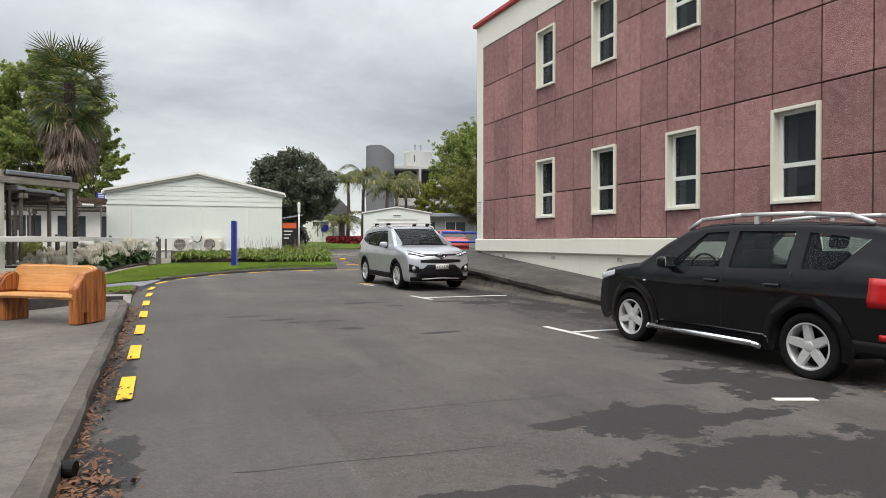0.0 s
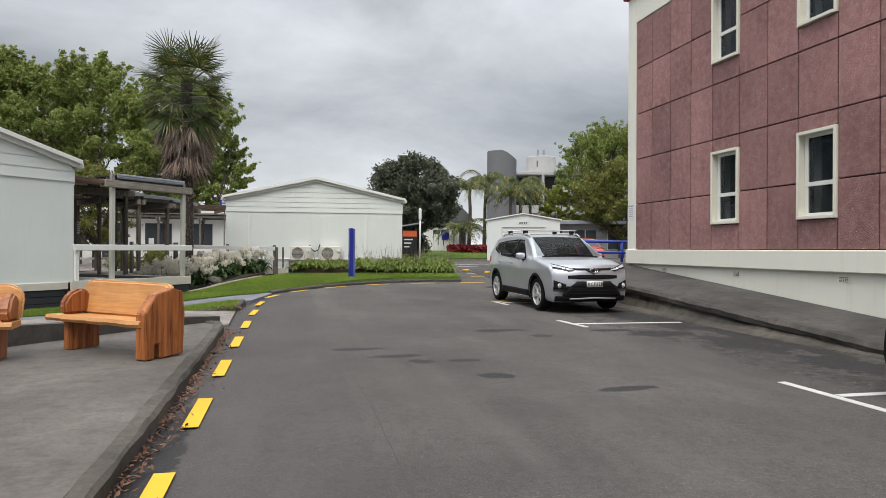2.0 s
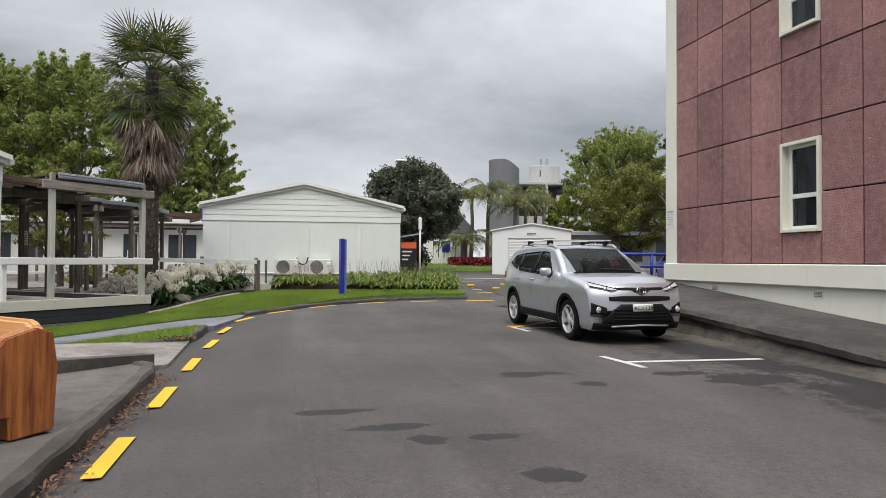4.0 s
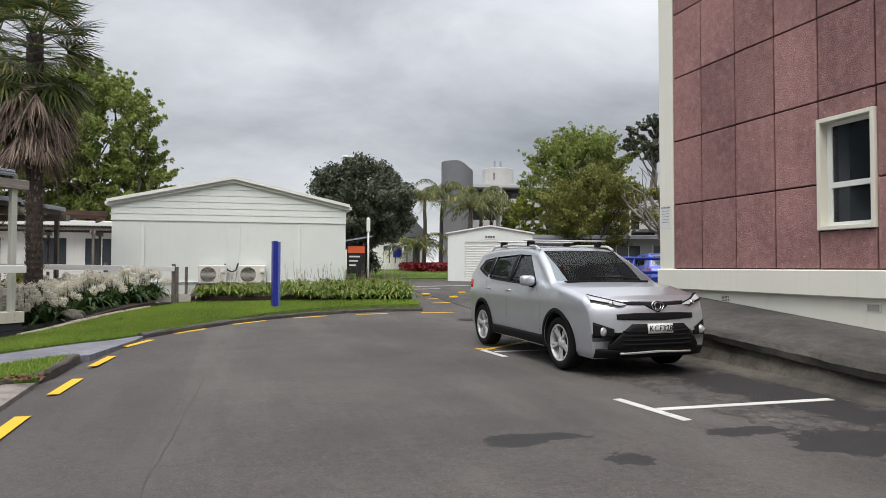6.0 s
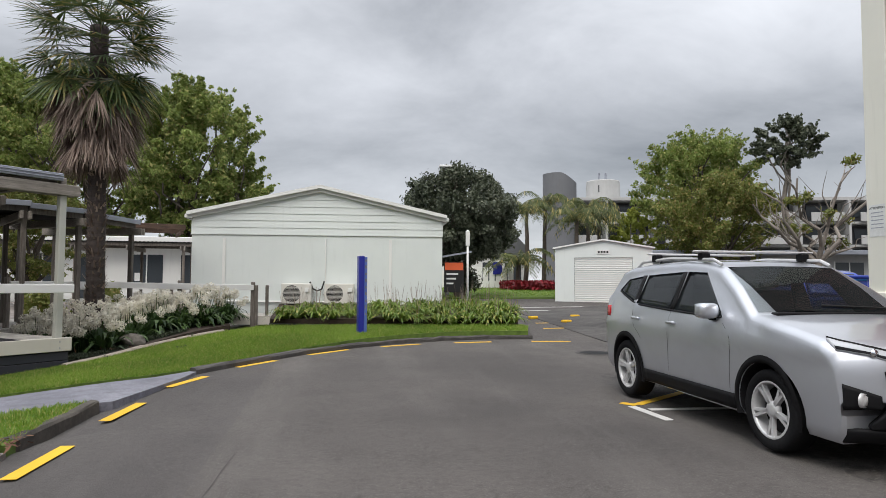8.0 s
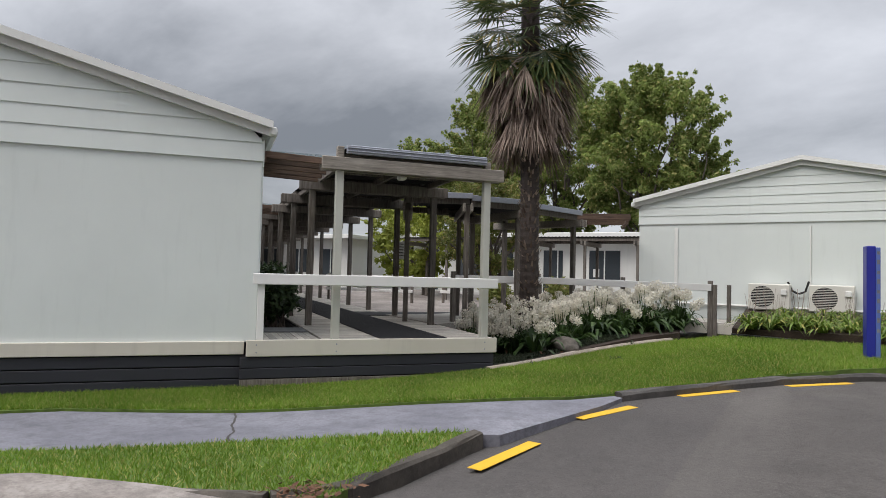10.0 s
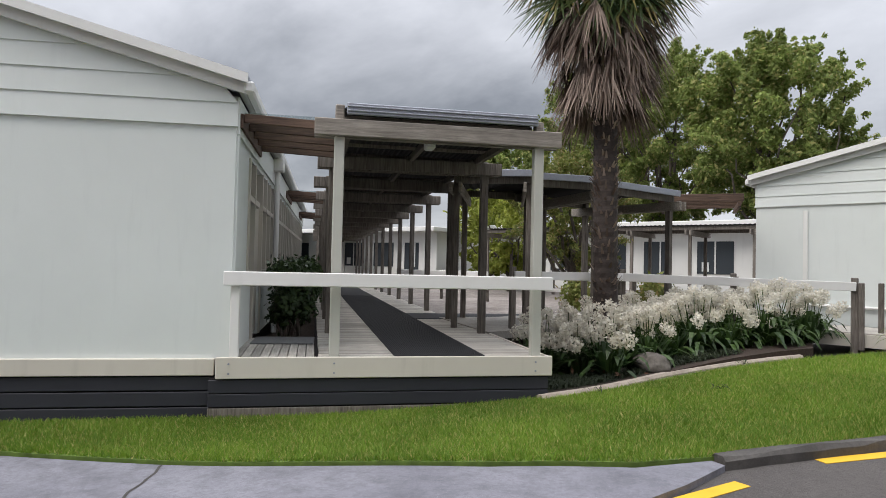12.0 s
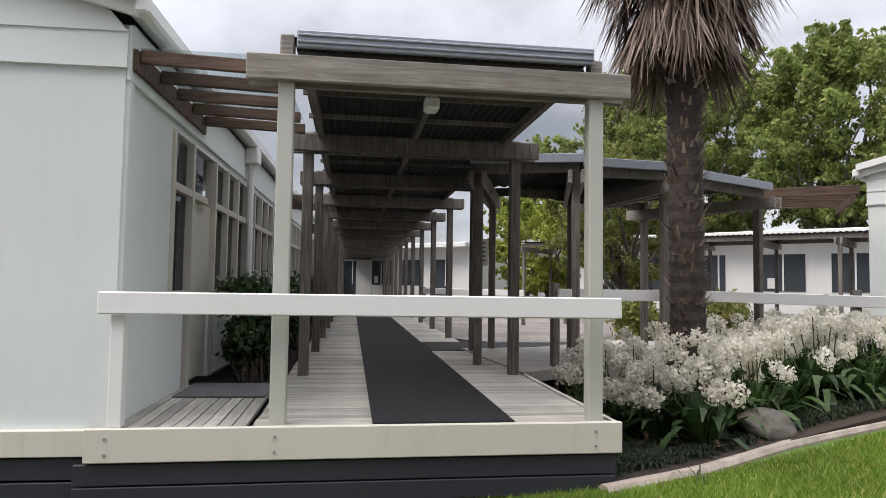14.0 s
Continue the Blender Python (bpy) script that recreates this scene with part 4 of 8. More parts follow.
class Body:
    """The skin of a car: x runs from the nose to the tail, y to the side, z up."""

    def __init__(self, top, bottom, belt, width, tumble=0.40, nose=0.26):
        self.tp, self.bp, self.be, self.wp = [np.array(a, float).T for a in (top, bottom, belt, width)]
        self.tumble, self.nose_c, self.length = tumble, nose, top[-1][0]

    def top(self, x):
        return float(np.interp(x, *self.tp))

    def bottom(self, x):
        return float(np.interp(x, *self.bp))

    def belt(self, x):
        return float(np.interp(x, *self.be))

    def nose(self, x, y):
        k = self.nose_c * min(1.0, abs(y) / 0.92) ** 2.6
        return k * math.exp(-x / 0.55) - 0.55 * k * math.exp(-(self.length - x) / 0.4)

    def side(self, x, z):
        w, b = float(np.interp(x, *self.wp)), self.belt(x)
        if z <= b:
            lo = (z - 0.72) / 0.5
            crease = 0.016 * math.exp(-((z - 0.88) / 0.05) ** 2)
            return w * (1 - (0.05 if lo < 0 else 0.035) * lo * lo) + crease - 0.012
        yb = w * (1 - 0.035 * ((b - 0.72) / 0.5) ** 2) - 0.012
        d = z - b
        return yb - 0.02 - self.tumble * d - 0.05 * d * d

    def front(self, y, z):
        up, dn = self.tp, self.bp
        x = float(np.interp(z, up[1][:5], up[0][:5])) if z > up[1][0] else float(np.interp(z, dn[1][:3][::-1], dn[0][:3][::-1]))
        return x + self.nose(x, y)

    def skin(self):
        xs = np.unique(np.concatenate([np.linspace(0, 0.3, 10), np.linspace(0.3, self.length - 0.3, 52), np.linspace(self.length - 0.3, self.length, 10), self.tp[0]]))
        verts, faces, rows = [], [], []
        for x in xs:
            zt, zb = self.top(x), self.bottom(x)
            h = zt - zb
            r = min(0.10, h * 0.4)
            half = []
            for s in np.linspace(0, 1, 13):
                z = zb + s * (h - r)
                y = self.side(x, z)
                if s == 0:
                    y -= 0.03
                half.append((y, z))
            y0 = half[-1][0]
            for a in (22, 45, 68, 90):
                half.append((y0 - r * 0.9 * (1 - math.cos(radians(a))), zt - r + r * math.sin(radians(a)) * 0.86))
            yy = half[-1][0]
            for f in (0.75, 0.5, 0.25, 0.0):
                half.append((yy * f, zt - 0.014 * r / 0.1 * (f * f)))
            full = [(y, z) for y, z in half] + [(-y, z) for y, z in half[-2::-1]]
            base = len(verts)
            verts += [(x + self.nose(x, y), y, z) for y, z in full]
            rows.append(range(base, base + len(full)))
        n = len(rows[0])
        for a, b in zip(rows, rows[1:]):
            for i in range(n):
                j = (i + 1) % n
                faces.append((a[i], a[j], b[j], b[i]))
        faces.append(tuple(rows[0][::-1]))
        faces.append(tuple(rows[-1]))
        return verts, faces

    def side_patch(self, name, x0, x1, lo, hi, material, parent, off=0.006, thick=0.012, nx=14, nz=7, sgn=1, label=""):
        bm = bmesh.new()
        g = []
        for i in range(nx + 1):
            x = x0 + (x1 - x0) * i / nx
            za, zb = (lo(x) if callable(lo) else lo), (hi(x) if callable(hi) else hi)
            col = []
            for j in range(nz + 1):
                z = za + (zb - za) * j / nz
                y = self.side(x, z) + off
                col.append(bm.verts.new((x + self.nose(x, y), sgn * y, z)))
            g.append(col)
        for i in range(nx):
            for j in range(nz):
                bm.faces.new((g[i][j], g[i + 1][j], g[i + 1][j + 1], g[i][j + 1]))
        bmesh.ops.recalc_face_normals(bm, faces=bm.faces)
        bm.normal_update()
        bm.faces.ensure_lookup_table()
        if bm.faces[0].normal.y * sgn < 0:
            bmesh.ops.reverse_faces(bm, faces=bm.faces)
        bmesh.ops.solidify(bm, geom=bm.faces[:], thickness=thick)
        return part(name, bm, material, parent, label, True)

    def front_patch(self, name, y0, y1, lo, hi, material, parent, off=0.01, thick=0.03, ny=14, nz=5, label=""):
        bm = bmesh.new()
        g = []
        for i in range(ny + 1):
            y = y0 + (y1 - y0) * i / ny
            za, zb = (lo(y) if callable(lo) else lo), (hi(y) if callable(hi) else hi)
            g.append([bm.verts.new((self.front(y, za + (zb - za) * j / nz) - off, y, za + (zb - za) * j / nz)) for j in range(nz + 1)])
        for i in range(ny):
            for j in range(nz):
                bm.faces.new((g[i][j], g[i + 1][j], g[i + 1][j + 1], g[i][j + 1]))
        bm.normal_update()
        bm.faces.ensure_lookup_table()
        if bm.faces[0].normal.x > 0:
            bmesh.ops.reverse_faces(bm, faces=bm.faces)
        bmesh.ops.solidify(bm, geom=bm.faces[:], thickness=thick)
        return part(name, bm, material, parent, label, True)


def cut(me, cutters, material):
    """me less the cutters' shapes."""
    ob = bpy.data.objects.new("cut", me)
    scene.collection.objects.link(ob)
    tmp = []
    for bmc in cutters:
        cm = bpy.data.meshes.new("cutter")
        bmesh.ops.recalc_face_normals(bmc, faces=bmc.faces)
        bmc.to_mesh(cm)
        bmc.free()
        cm.materials.append(material)
        co = bpy.data.objects.new("cutter", cm)
        scene.collection.objects.link(co)
        tmp.append(co)
        md = ob.modifiers.new("cut", "BOOLEAN")
        md.operation, md.object, md.solver, md.material_mode = "DIFFERENCE", co, "EXACT", "TRANSFER"
    out = bpy.data.meshes.new_from_object(ob.evaluated_get(bpy.context.evaluated_depsgraph_get()))
    for o in (ob, *tmp):
        bpy.data.objects.remove(o)
    return out


def lathe(bm, prof, n=40, m=None):
    """Turn (radius, y) points about the y axis."""
    rings = []
    for r, y in prof:
        rings.append([bm.verts.new((r * math.cos(6.28319 * i / n), y, r * math.sin(6.28319 * i / n))) for i in range(n)])
    for a, b in zip(rings, rings[1:]):
        for i in range(n):
            j = (i + 1) % n
            bm.faces.new((a[i], a[j], b[j], b[i]))
    bmesh.ops.recalc_face_normals(bm, faces=bm.faces)
    return bm


def wheel(parent, x, y, r, sgn, spokes=5, double=True):
    """A wheel whose outer face looks along sgn * y."""
    w = part("wheel", lathe(bmesh.new(), [(r * 0.70, -0.115), (r * 0.96, -0.11), (r, -0.085), (r, 0.085), (r * 0.965, 0.108), (r * 0.9, 0.118), (r * 0.70, 0.112), (r * 0.68, 0.0), (r * 0.70, -0.115)]), TYRE, parent, "black tyre", True)
    w.location = (x, sgn * y, r)
    w.rotation_euler = (0, 0.3 * x, 0 if sgn > 0 else math.pi)
    rr = r * 0.69
    part("rim", lathe(bmesh.new(), [(rr + 0.006, 0.112), (rr - 0.012, 0.117), (rr - 0.02, 0.09), (rr - 0.03, -0.05), (rr - 0.03, -0.06)]), ALLOY, w, "silver alloy rim", True)
    part("brake_disc", lathe(bmesh.new(), [(0.0005, 0.012), (rr * 0.8, 0.012), (rr - 0.02, -0.04)]), PLASTIC, w)
    part("hub", lathe(bmesh.new(), [(0.0005, 0.100), (0.03, 0.099), (0.07, 0.092), (0.075, 0.05)], 20), ALLOY, w, "", True)
    bm = bmesh.new()
    for i in range(spokes):
        for d in ((-0.13, 0.13) if double else (0.0,)):
            a = 6.28319 * i / spokes
            hw0, hw1 = (0.015, 0.011) if double else (0.042, 0.034)
            q = Matrix.Rotation(a, 4, "Y")
            v = []
            for rad, off, hw, yy in ((0.05, d * 0.25, hw0, 0.094), (rr * 0.55, d * 0.62, hw0, 0.100), (rr - 0.014, d * 1.0, hw1, 0.108)):
                cx, cz = rad * math.cos(off), rad * math.sin(off)
                for s, yo in ((-1, yy), (1, yy), (1, yy - 0.035), (-1, yy - 0.035)):
                    v.append(bm.verts.new(q @ Vector((cx, yo, cz + s * hw * (1 if yo == yy else 1.25)))))
            for k in (0, 4):
                for j in range(4):
                    bm.faces.new((v[k + j], v[k + (j + 1) % 4], v[k + 4 + (j + 1) % 4], v[k + 4 + j]))
    bmesh.ops.recalc_face_normals(bm, faces=bm.faces)
    part("spokes", bm, ALLOY, w)
    return w


def ring_patch(body, name, cx, r0, r1, a0, a1, parent, material, sgn, off=0.014, cz=0.35):
    """A band round a wheel arch, lying on the car's side."""
    bm = bmesh.new()
    rows = []
    n = 26
    for i in range(n + 1):
        a = radians(a0 + (a1 - a0) * i / n)
        row = []
        for r in (r0, (r0 + r1) / 2, r1):
            x, z = cx + r * math.cos(a), cz + r * math.sin(a)
            y = body.side(max(0.0, x), max(z, 0.28)) + (off if r < r1 else off * 0.4)
            row.append(bm.verts.new((x + body.nose(max(0, x), y), sgn * y, z)))
        x, z = cx + r0 * math.cos(a), cz + r0 * math.sin(a)
        row.insert(0, bm.verts.new((x + body.nose(max(0, x), 0.8), sgn * (body.side(max(0, x), max(z, 0.28)) - 0.10), z)))
        rows.append(row)
    for a, b in zip(rows, rows[1:]):
        for i in range(3):
            bm.faces.new((a[i], b[i], b[i + 1], a[i + 1]))
    bmesh.ops.recalc_face_normals(bm, faces=bm.faces)
    return part(name, bm, material, parent, "", True)


def seat(parent, x, y, z):
    bm = bmesh.new()
    box(bm, x, x + 0.5, y - 0.24, y + 0.24, z - 0.1, z + 0.05, 0.05)
    m = Matrix.Translation((x + 0.5, 0, z)) @ Matrix.Rotation(radians(14), 4, "Y") @ Matrix.Translation((-x - 0.5, 0, -z))
    box(bm, x + 0.45, x + 0.57, y - 0.23, y + 0.23, z, z + 0.5, 0.05, m)
    box(bm, x + 0.47, x + 0.56, y - 0.12, y + 0.12, z + 0.53, z + 0.70, 0.04, m)
    part("car_seat", bm, CABIN, parent, "dark fabric car seat", True)


def mirror(parent, body, x, z, sgn, material):
    y = body.side(x, z)
    bm = bmesh.new()
    box(bm, x - 0.09, x + 0.07, sgn * (y + 0.10) - 0.10, sgn * (y + 0.10) + 0.10, z - 0.01, z + 0.14, 0.045)
    mr = part("wing_mirror", bm, material, parent, "", True)
    part("mirror_foot", bx(x - 0.03, x + 0.05, sgn * y - 0.05, sgn * y + 0.05, z - 0.03, z + 0.02, 0.01), PLASTIC, mr)
    part("mirror_glass", bx(x + 0.068, x + 0.076, sgn * (y + 0.10) - 0.075, sgn * (y + 0.10) + 0.075, z + 0.01, z + 0.125), CHROME, mr)


def line_patch(body, pts, parent, sgn, w=0.005):
    """A shut line drawn on the side along (x, z) points."""
    bm = bmesh.new()
    rows = []
    for (x0, z0), (x1, z1) in zip(pts, pts[1:]):
        n = 8
        dx, dz = x1 - x0, z1 - z0
        l = math.hypot(dx, dz)
        px, pz = -dz / l * w / 2, dx / l * w / 2
        prev = None
        for i in range(n + 1):
            x, z = x0 + dx * i / n, z0 + dz * i / n
            r = [bm.verts.new((x + s * px + body.nose(x, 0.9), sgn * (body.side(x + s * px, z + s * pz) + 0.0025), z + s * pz)) for s in (-1, 1)]
            if prev:
                bm.faces.new((prev[0], prev[1], r[1], r[0]))
            prev = r
    part("shut_line", bm, INK, parent)


def build_suv(name, m, body, paint, axles, r, windows, label, silver, cabin=None, screen=None, glass=None):
    car = empty(name, m, label, "car")
    verts, faces = body.skin()
    me = mesh_from("shell", verts, faces)
    me.materials.append(paint)
    cutters = []
    for ax in axles:
        for s in (-1, 1):
            bm = bmesh.new()
            ra = r + 0.055
            prof = [(0.0005, s * 0.62), (ra, s * 0.62), (ra, s * 1.2), (0.0005, s * 1.2)]
            lathe(bm, prof, 32)
            for v in bm.verts:
                v.co += Vector((ax, 0, r + 0.01))
            cutters.append(bm)
    for poly in windows:
        bm = bmesh.new()
        prism(bm, poly, -1.3, 1.3)
        cutters.append(bm)
    for poly, half in ((cabin, 0.64), (screen, 0.60)):
        if poly:
            cutters.append(prism(bmesh.new(), poly, -half, half))
    me = cut(me, cutters, CABIN)
    for p in me.polygons:
        p.use_smooth = True
    me.set_sharp_from_angle(angle=radians(32))
    place("shell", me, None, car, "silver metallic body" if silver else "glossy black body")
    for ax in axles:
        for s in (-1, 1):
            wheel(car, ax, body.side(ax, 0.5) - 0.125, r, s, 5, silver)
    for poly in windows:
        for s in (-1, 1):
            x0, x1 = min(p[0] for p in poly), max(p[0] for p in poly)

            def lohi(x, poly=poly):
                zs = []
                for (xa, za), (xb, zb) in zip(poly, poly[1:] + poly[:1]):
                    if (xa - x) * (xb - x) <= 0 and xa != xb:
                        zs.append(za + (zb - za) * (x - xa) / (xb - xa))
                return (min(zs), max(zs)) if zs else (poly[0][1], poly[0][1])
            g = body.side_patch("side_window", x0 + 0.002, x1 - 0.002, lambda x: lohi(x)[0] - 0.003, lambda x: lohi(x)[1] + 0.003, glass or CAR_GLASS, car, -0.008, 0.003, 12, 6, s, "tinted side window")
            g.visible_shadow = False
    return car


def top_patch(body, name, x0, x1, inset, material, parent, off=0.006, label=""):
    """A sheet lying on the top of the body, such as a windscreen."""
    bm = bmesh.new()
    rows = []
    for i in range(13):
        x = x0 + (x1 - x0) * i / 12
        zt = body.top(x)
        yw = body.side(x, zt - 0.08) - inset
        slope = (body.top(x + 0.02) - body.top(x - 0.02)) / 0.04
        nz = 1 / math.hypot(1, slope)
        row = []
        for j in range(13):
            y = yw * (j / 6 - 1)
            drop = 0.014 * (y / (yw + 0.02)) ** 2 + 0.02 * max(0.0, abs(y) / yw - 0.86)
            row.append(bm.verts.new((x - slope * nz * off + body.nose(x, y), y, zt - drop + off * nz)))
        rows.append(row)
    for a, b in zip(rows, rows[1:]):
        for j in range(12):
            bm.faces.new((a[j], a[j + 1], b[j + 1], b[j]))
    bmesh.ops.recalc_face_normals(bm, faces=bm.faces)
    return part(name, bm, material, parent, label, True)


# the silver one, nose towards the walker
rav = Body(top=[(0, 0.56), (0.02, 0.74), (0.05, 0.86), (0.12, 0.955), (0.22, 1.0), (0.7, 1.085), (1.18, 1.15), (1.55, 1.39), (1.92, 1.585), (2.2, 1.64), (2.6, 1.665), (3.4, 1.645), (3.9, 1.595), (4.08, 1.55), (4.28, 1.25), (4.38, 1.05), (4.44, 0.9), (4.48, 0.65)],
           bottom=[(0, 0.44), (0.03, 0.30), (0.10, 0.22), (0.6, 0.23), (3.95, 0.25), (4.4, 0.32), (4.48, 0.5)],
           belt=[(0, 0.95), (1.1, 1.03), (2.6, 1.08), (3.6, 1.13), (4.48, 1.16)],
           width=[(0, 0.86), (0.3, 0.895), (0.8, 0.925), (2.5, 0.925), (3.8, 0.92), (4.3, 0.87), (4.48, 0.80)])
RAV_WIN = [[(1.62, 1.09), (2.52, 1.115), (2.50, 1.53), (2.15, 1.52)], [(2.60, 1.115), (3.38, 1.15), (3.34, 1.49), (2.58, 1.53)], [(3.46, 1.155), (3.98, 1.30), (3.80, 1.44), (3.42, 1.485)]]
SIL = (6.625, 15.52)
silver = build_suv("suv", pose(SIL[0], SIL[1], gz(6.6, 16.9) + 0.004, 0, 0.0, 91.5) @ pose(0, 0, 0, 0, -0.65, 0), rav, SILVER, (0.93, 3.59), 0.345, RAV_WIN,
                   "silver SUV with roof bars parked beside the ramp", True,
                   [(1.50, 0.80), (4.0, 0.80), (3.9, 1.42), (3.75, 1.50), (2.15, 1.52), (1.48, 1.13)], [(1.26, 0.99), (2.0, 1.34), (1.88, 1.76), (1.12, 1.32)], TINT_GLASS)
SC = silver
top_patch(rav, "windscreen", 1.20, 1.90, 0.085, FRONT_GLASS, SC, 0.006, "dark reflecting windscreen").visible_shadow = False
top_patch(rav, "rear_window", 4.10, 4.30, 0.12, SCREEN_GLASS, SC)
part("wiper", path_tube(bmesh.new(), [(1.21, -0.55, 1.19), (1.25, 0.1, 1.215)], 0.009), INK, SC)
part("cowl", bx(1.12, 1.21, -0.66, 0.66, 1.12, 1.158, 0.01), PLASTIC, SC)
rav.front_patch("upper_grille", -0.56, 0.56, lambda y: 0.70 + 0.03 * abs(y), lambda y: 0.795 - 0.06 * max(0.0, abs(y) - 0.3), PLASTIC, SC, 0.010, 0.06, label="black slot grille")
rav.front_patch("bonnet_trim", -0.44, 0.44, lambda y: 0.885 + 0.02 * abs(y), lambda y: 0.915 + 0.03 * abs(y), PLASTIC, SC, 0.008, 0.03, label="black strip under the bonnet")
rav.front_patch("trim_line", -0.44, 0.44, lambda y: 0.918 + 0.03 * abs(y), lambda y: 0.926 + 0.03 * abs(y), CHROME, SC, 0.012, 0.02)
rav.front_patch("badge_surround", -0.17, 0.17, lambda y: 0.80 + 0.5 * abs(y), lambda y: 0.91, PLASTIC, SC, 0.012, 0.03)
for k, w in ((0, 0.085), (1, 0.045)):
    bm = bmesh.new()
    n = 28
    rings = []
    for i in range(n):
        a = 6.28319 * i / n
        cx, cz = w * math.cos(a), 0.058 * (1 if k == 0 else 0.75) * math.sin(a)
        rings.append([bm.verts.new((0.012 * math.cos(b) - 0.005, cx * (1 + 0.10 * math.sin(b)), cz * (1 + 0.14 * math.sin(b)))) for b in (0, 1.57, 3.14, 4.71)])
    for i in range(n):
        for j in range(4):
            bm.faces.new((rings[i][j], rings[(i + 1) % n][j], rings[(i + 1) % n][(j + 1) % 4], rings[i][(j + 1) % 4]))
    bmesh.ops.recalc_face_normals(bm, faces=bm.faces)
    part("badge", bm, CHROME, SC, "plain oval chrome badge", True).matrix_basis = pose(rav.front(0, 0.88) - 0.02, 0, 0.878, 0, 12, 0)
rav.front_patch("lower_grille", -0.66, 0.66, lambda y: 0.33 + 0.08 * max(0, abs(y) - 0.4), lambda y: 0.66 - 1.05 * max(0, abs(y) - 0.40), PLASTIC, SC, 0.012, 0.06, label="black lower grille")
for z in (0.40, 0.455, 0.51, 0.565):
    rav.front_patch("grille_bar", -0.50, 0.50, z, z + 0.016, CABIN, SC, 0.022, 0.03)
rav.front_patch("chin", -0.80, 0.80, 0.235, 0.345, PLASTIC, SC, 0.008, 0.04, label="black lower bumper")
rav.front_patch("skid_strip", -0.52, 0.52, lambda y: 0.305 - 0.05 * abs(y), lambda y: 0.328 - 0.05 * abs(y), ALLOY, SC, 0.030, 0.03, label="silver skid strip")
rav.front_patch("number_plate", -0.18, 0.18, 0.545, 0.665, PLATE, SC, 0.036, 0.02, ny=2, nz=1, label="white number plate")
text("plate_text", "KCF328", 0.105, pose(rav.front(0, 0.60) - 0.042, 0, 0.602, 90, 0, -90), INK, SC)
for s in (-1, 1):
    a, b = (0.42, 0.83) if s > 0 else (-0.83, -0.42)
    top_z = lambda y: 0.905 + 0.26 * max(0, abs(y) - 0.42)
    low_z = lambda y: 0.885 - 0.25 * max(0, 0.10 - abs(abs(y) - 0.52)) + 0.16 * max(0, abs(y) - 0.56)
    rav.front_patch("headlamp", a, b, low_z, top_z, LAMP, SC, 0.014, 0.03, label="clear swept-back headlamp")
    rav.front_patch("headlamp_lining", a, b, lambda y: low_z(y) + 0.004, lambda y: low_z(y) + 0.35 * (top_z(y) - low_z(y)), CABIN, SC, 0.017, 0.03)
    rav.front_patch("headlamp_brow", a, b, lambda y: top_z(y) - 0.004, lambda y: top_z(y) + 0.010, PLASTIC, SC, 0.016, 0.03)
    part("headlamp_lens", lathe(bmesh.new(), [(0.0005, -0.02), (0.026, -0.012), (0.034, 0.0)], 16), CHROME, SC, "", True).matrix_basis = pose(rav.front(0.60, 0.90) - 0.014, s * 0.60, 0.905, 0, 0, -90)
    rav.front_patch("fog_surround", s * 0.60, s * 0.83, lambda y: 0.50 - 0.1 * max(0.0, abs(y) - 0.7), lambda y: 0.60 + 0.35 * max(0.0, abs(y) - 0.60), PLASTIC, SC, 0.012, 0.04, label="black fog lamp surround")
    part("fog_lamp", lathe(bmesh.new(), [(0.0005, -0.03), (0.035, -0.025), (0.043, -0.012), (0.05, -0.02), (0.055, 0.01)], 20), ALLOY, SC, "round fog lamp", True).matrix_basis = pose(rav.front(0.72, 0.57) - 0.012, s * 0.72, 0.565, 0, 0, -90 + s * 25)
    for ax in (0.93, 3.59):
        ring_patch(rav, "arch_cladding", ax, 0.392, 0.452, -16, 196, SC, PLASTIC, s)
    rav.side_patch("sill_cladding", 1.38, 3.16, 0.262, lambda x: 0.40, PLASTIC, SC, 0.012, 0.03, 16, 3, s, "black sill cladding")
    mirror(SC, rav, 1.74, 1.08, s, SILVER)
    for x in (2.40, 3.22):
        rav.side_patch("door_handle", x, x + 0.17, 0.965, 0.995, SILVER, SC, 0.035, 0.02, 4, 2, s)
    line_patch(rav, [(1.45, 0.42), (1.42, 0.9), (1.60, 1.08)], SC, s)
    line_patch(rav, [(2.56, 0.42), (2.56, 1.10)], SC, s)
    line_patch(rav, [(3.20, 0.75), (3.42, 0.95), (3.42, 1.14)], SC, s)
    rav.side_patch("window_trim", 1.60, 3.98, lambda x: float(np.interp(x, (1.6, 2.6, 3.4, 3.98), (1.075, 1.10, 1.135, 1.285))), lambda x: float(np.interp(x, (1.6, 2.6, 3.4, 3.98), (1.092, 1.118, 1.155, 1.302))), PLASTIC, SC, 0.010, 0.012, 16, 1, s)
    rav.side_patch("pillar_cover", 2.515, 2.60, 1.112, 1.53, PLASTIC, SC, 0.004, 0.01, 3, 5, s)
    rav.side_patch("pillar_cover", 3.375, 3.46, 1.15, 1.49, PLASTIC, SC, 0.004, 0.01, 3, 5, s)
    yr = 0.63
    rail_pts = [(1.98, s * yr, 1.60), (2.12, s * yr, 1.655), (3.0, s * yr, 1.685), (3.65, s * yr, 1.655), (3.8, s * yr, 1.58)]
    part("roof_rail", path_tube(bmesh.new(), rail_pts, 0.018), ALLOY, SC, "silver roof rail")
    rav.side_patch("tail_lamp", 4.15, 4.42, 0.96, 1.10, RED_LAMP, SC, 0.008, 0.02, 5, 3, s, "red tail lamp")
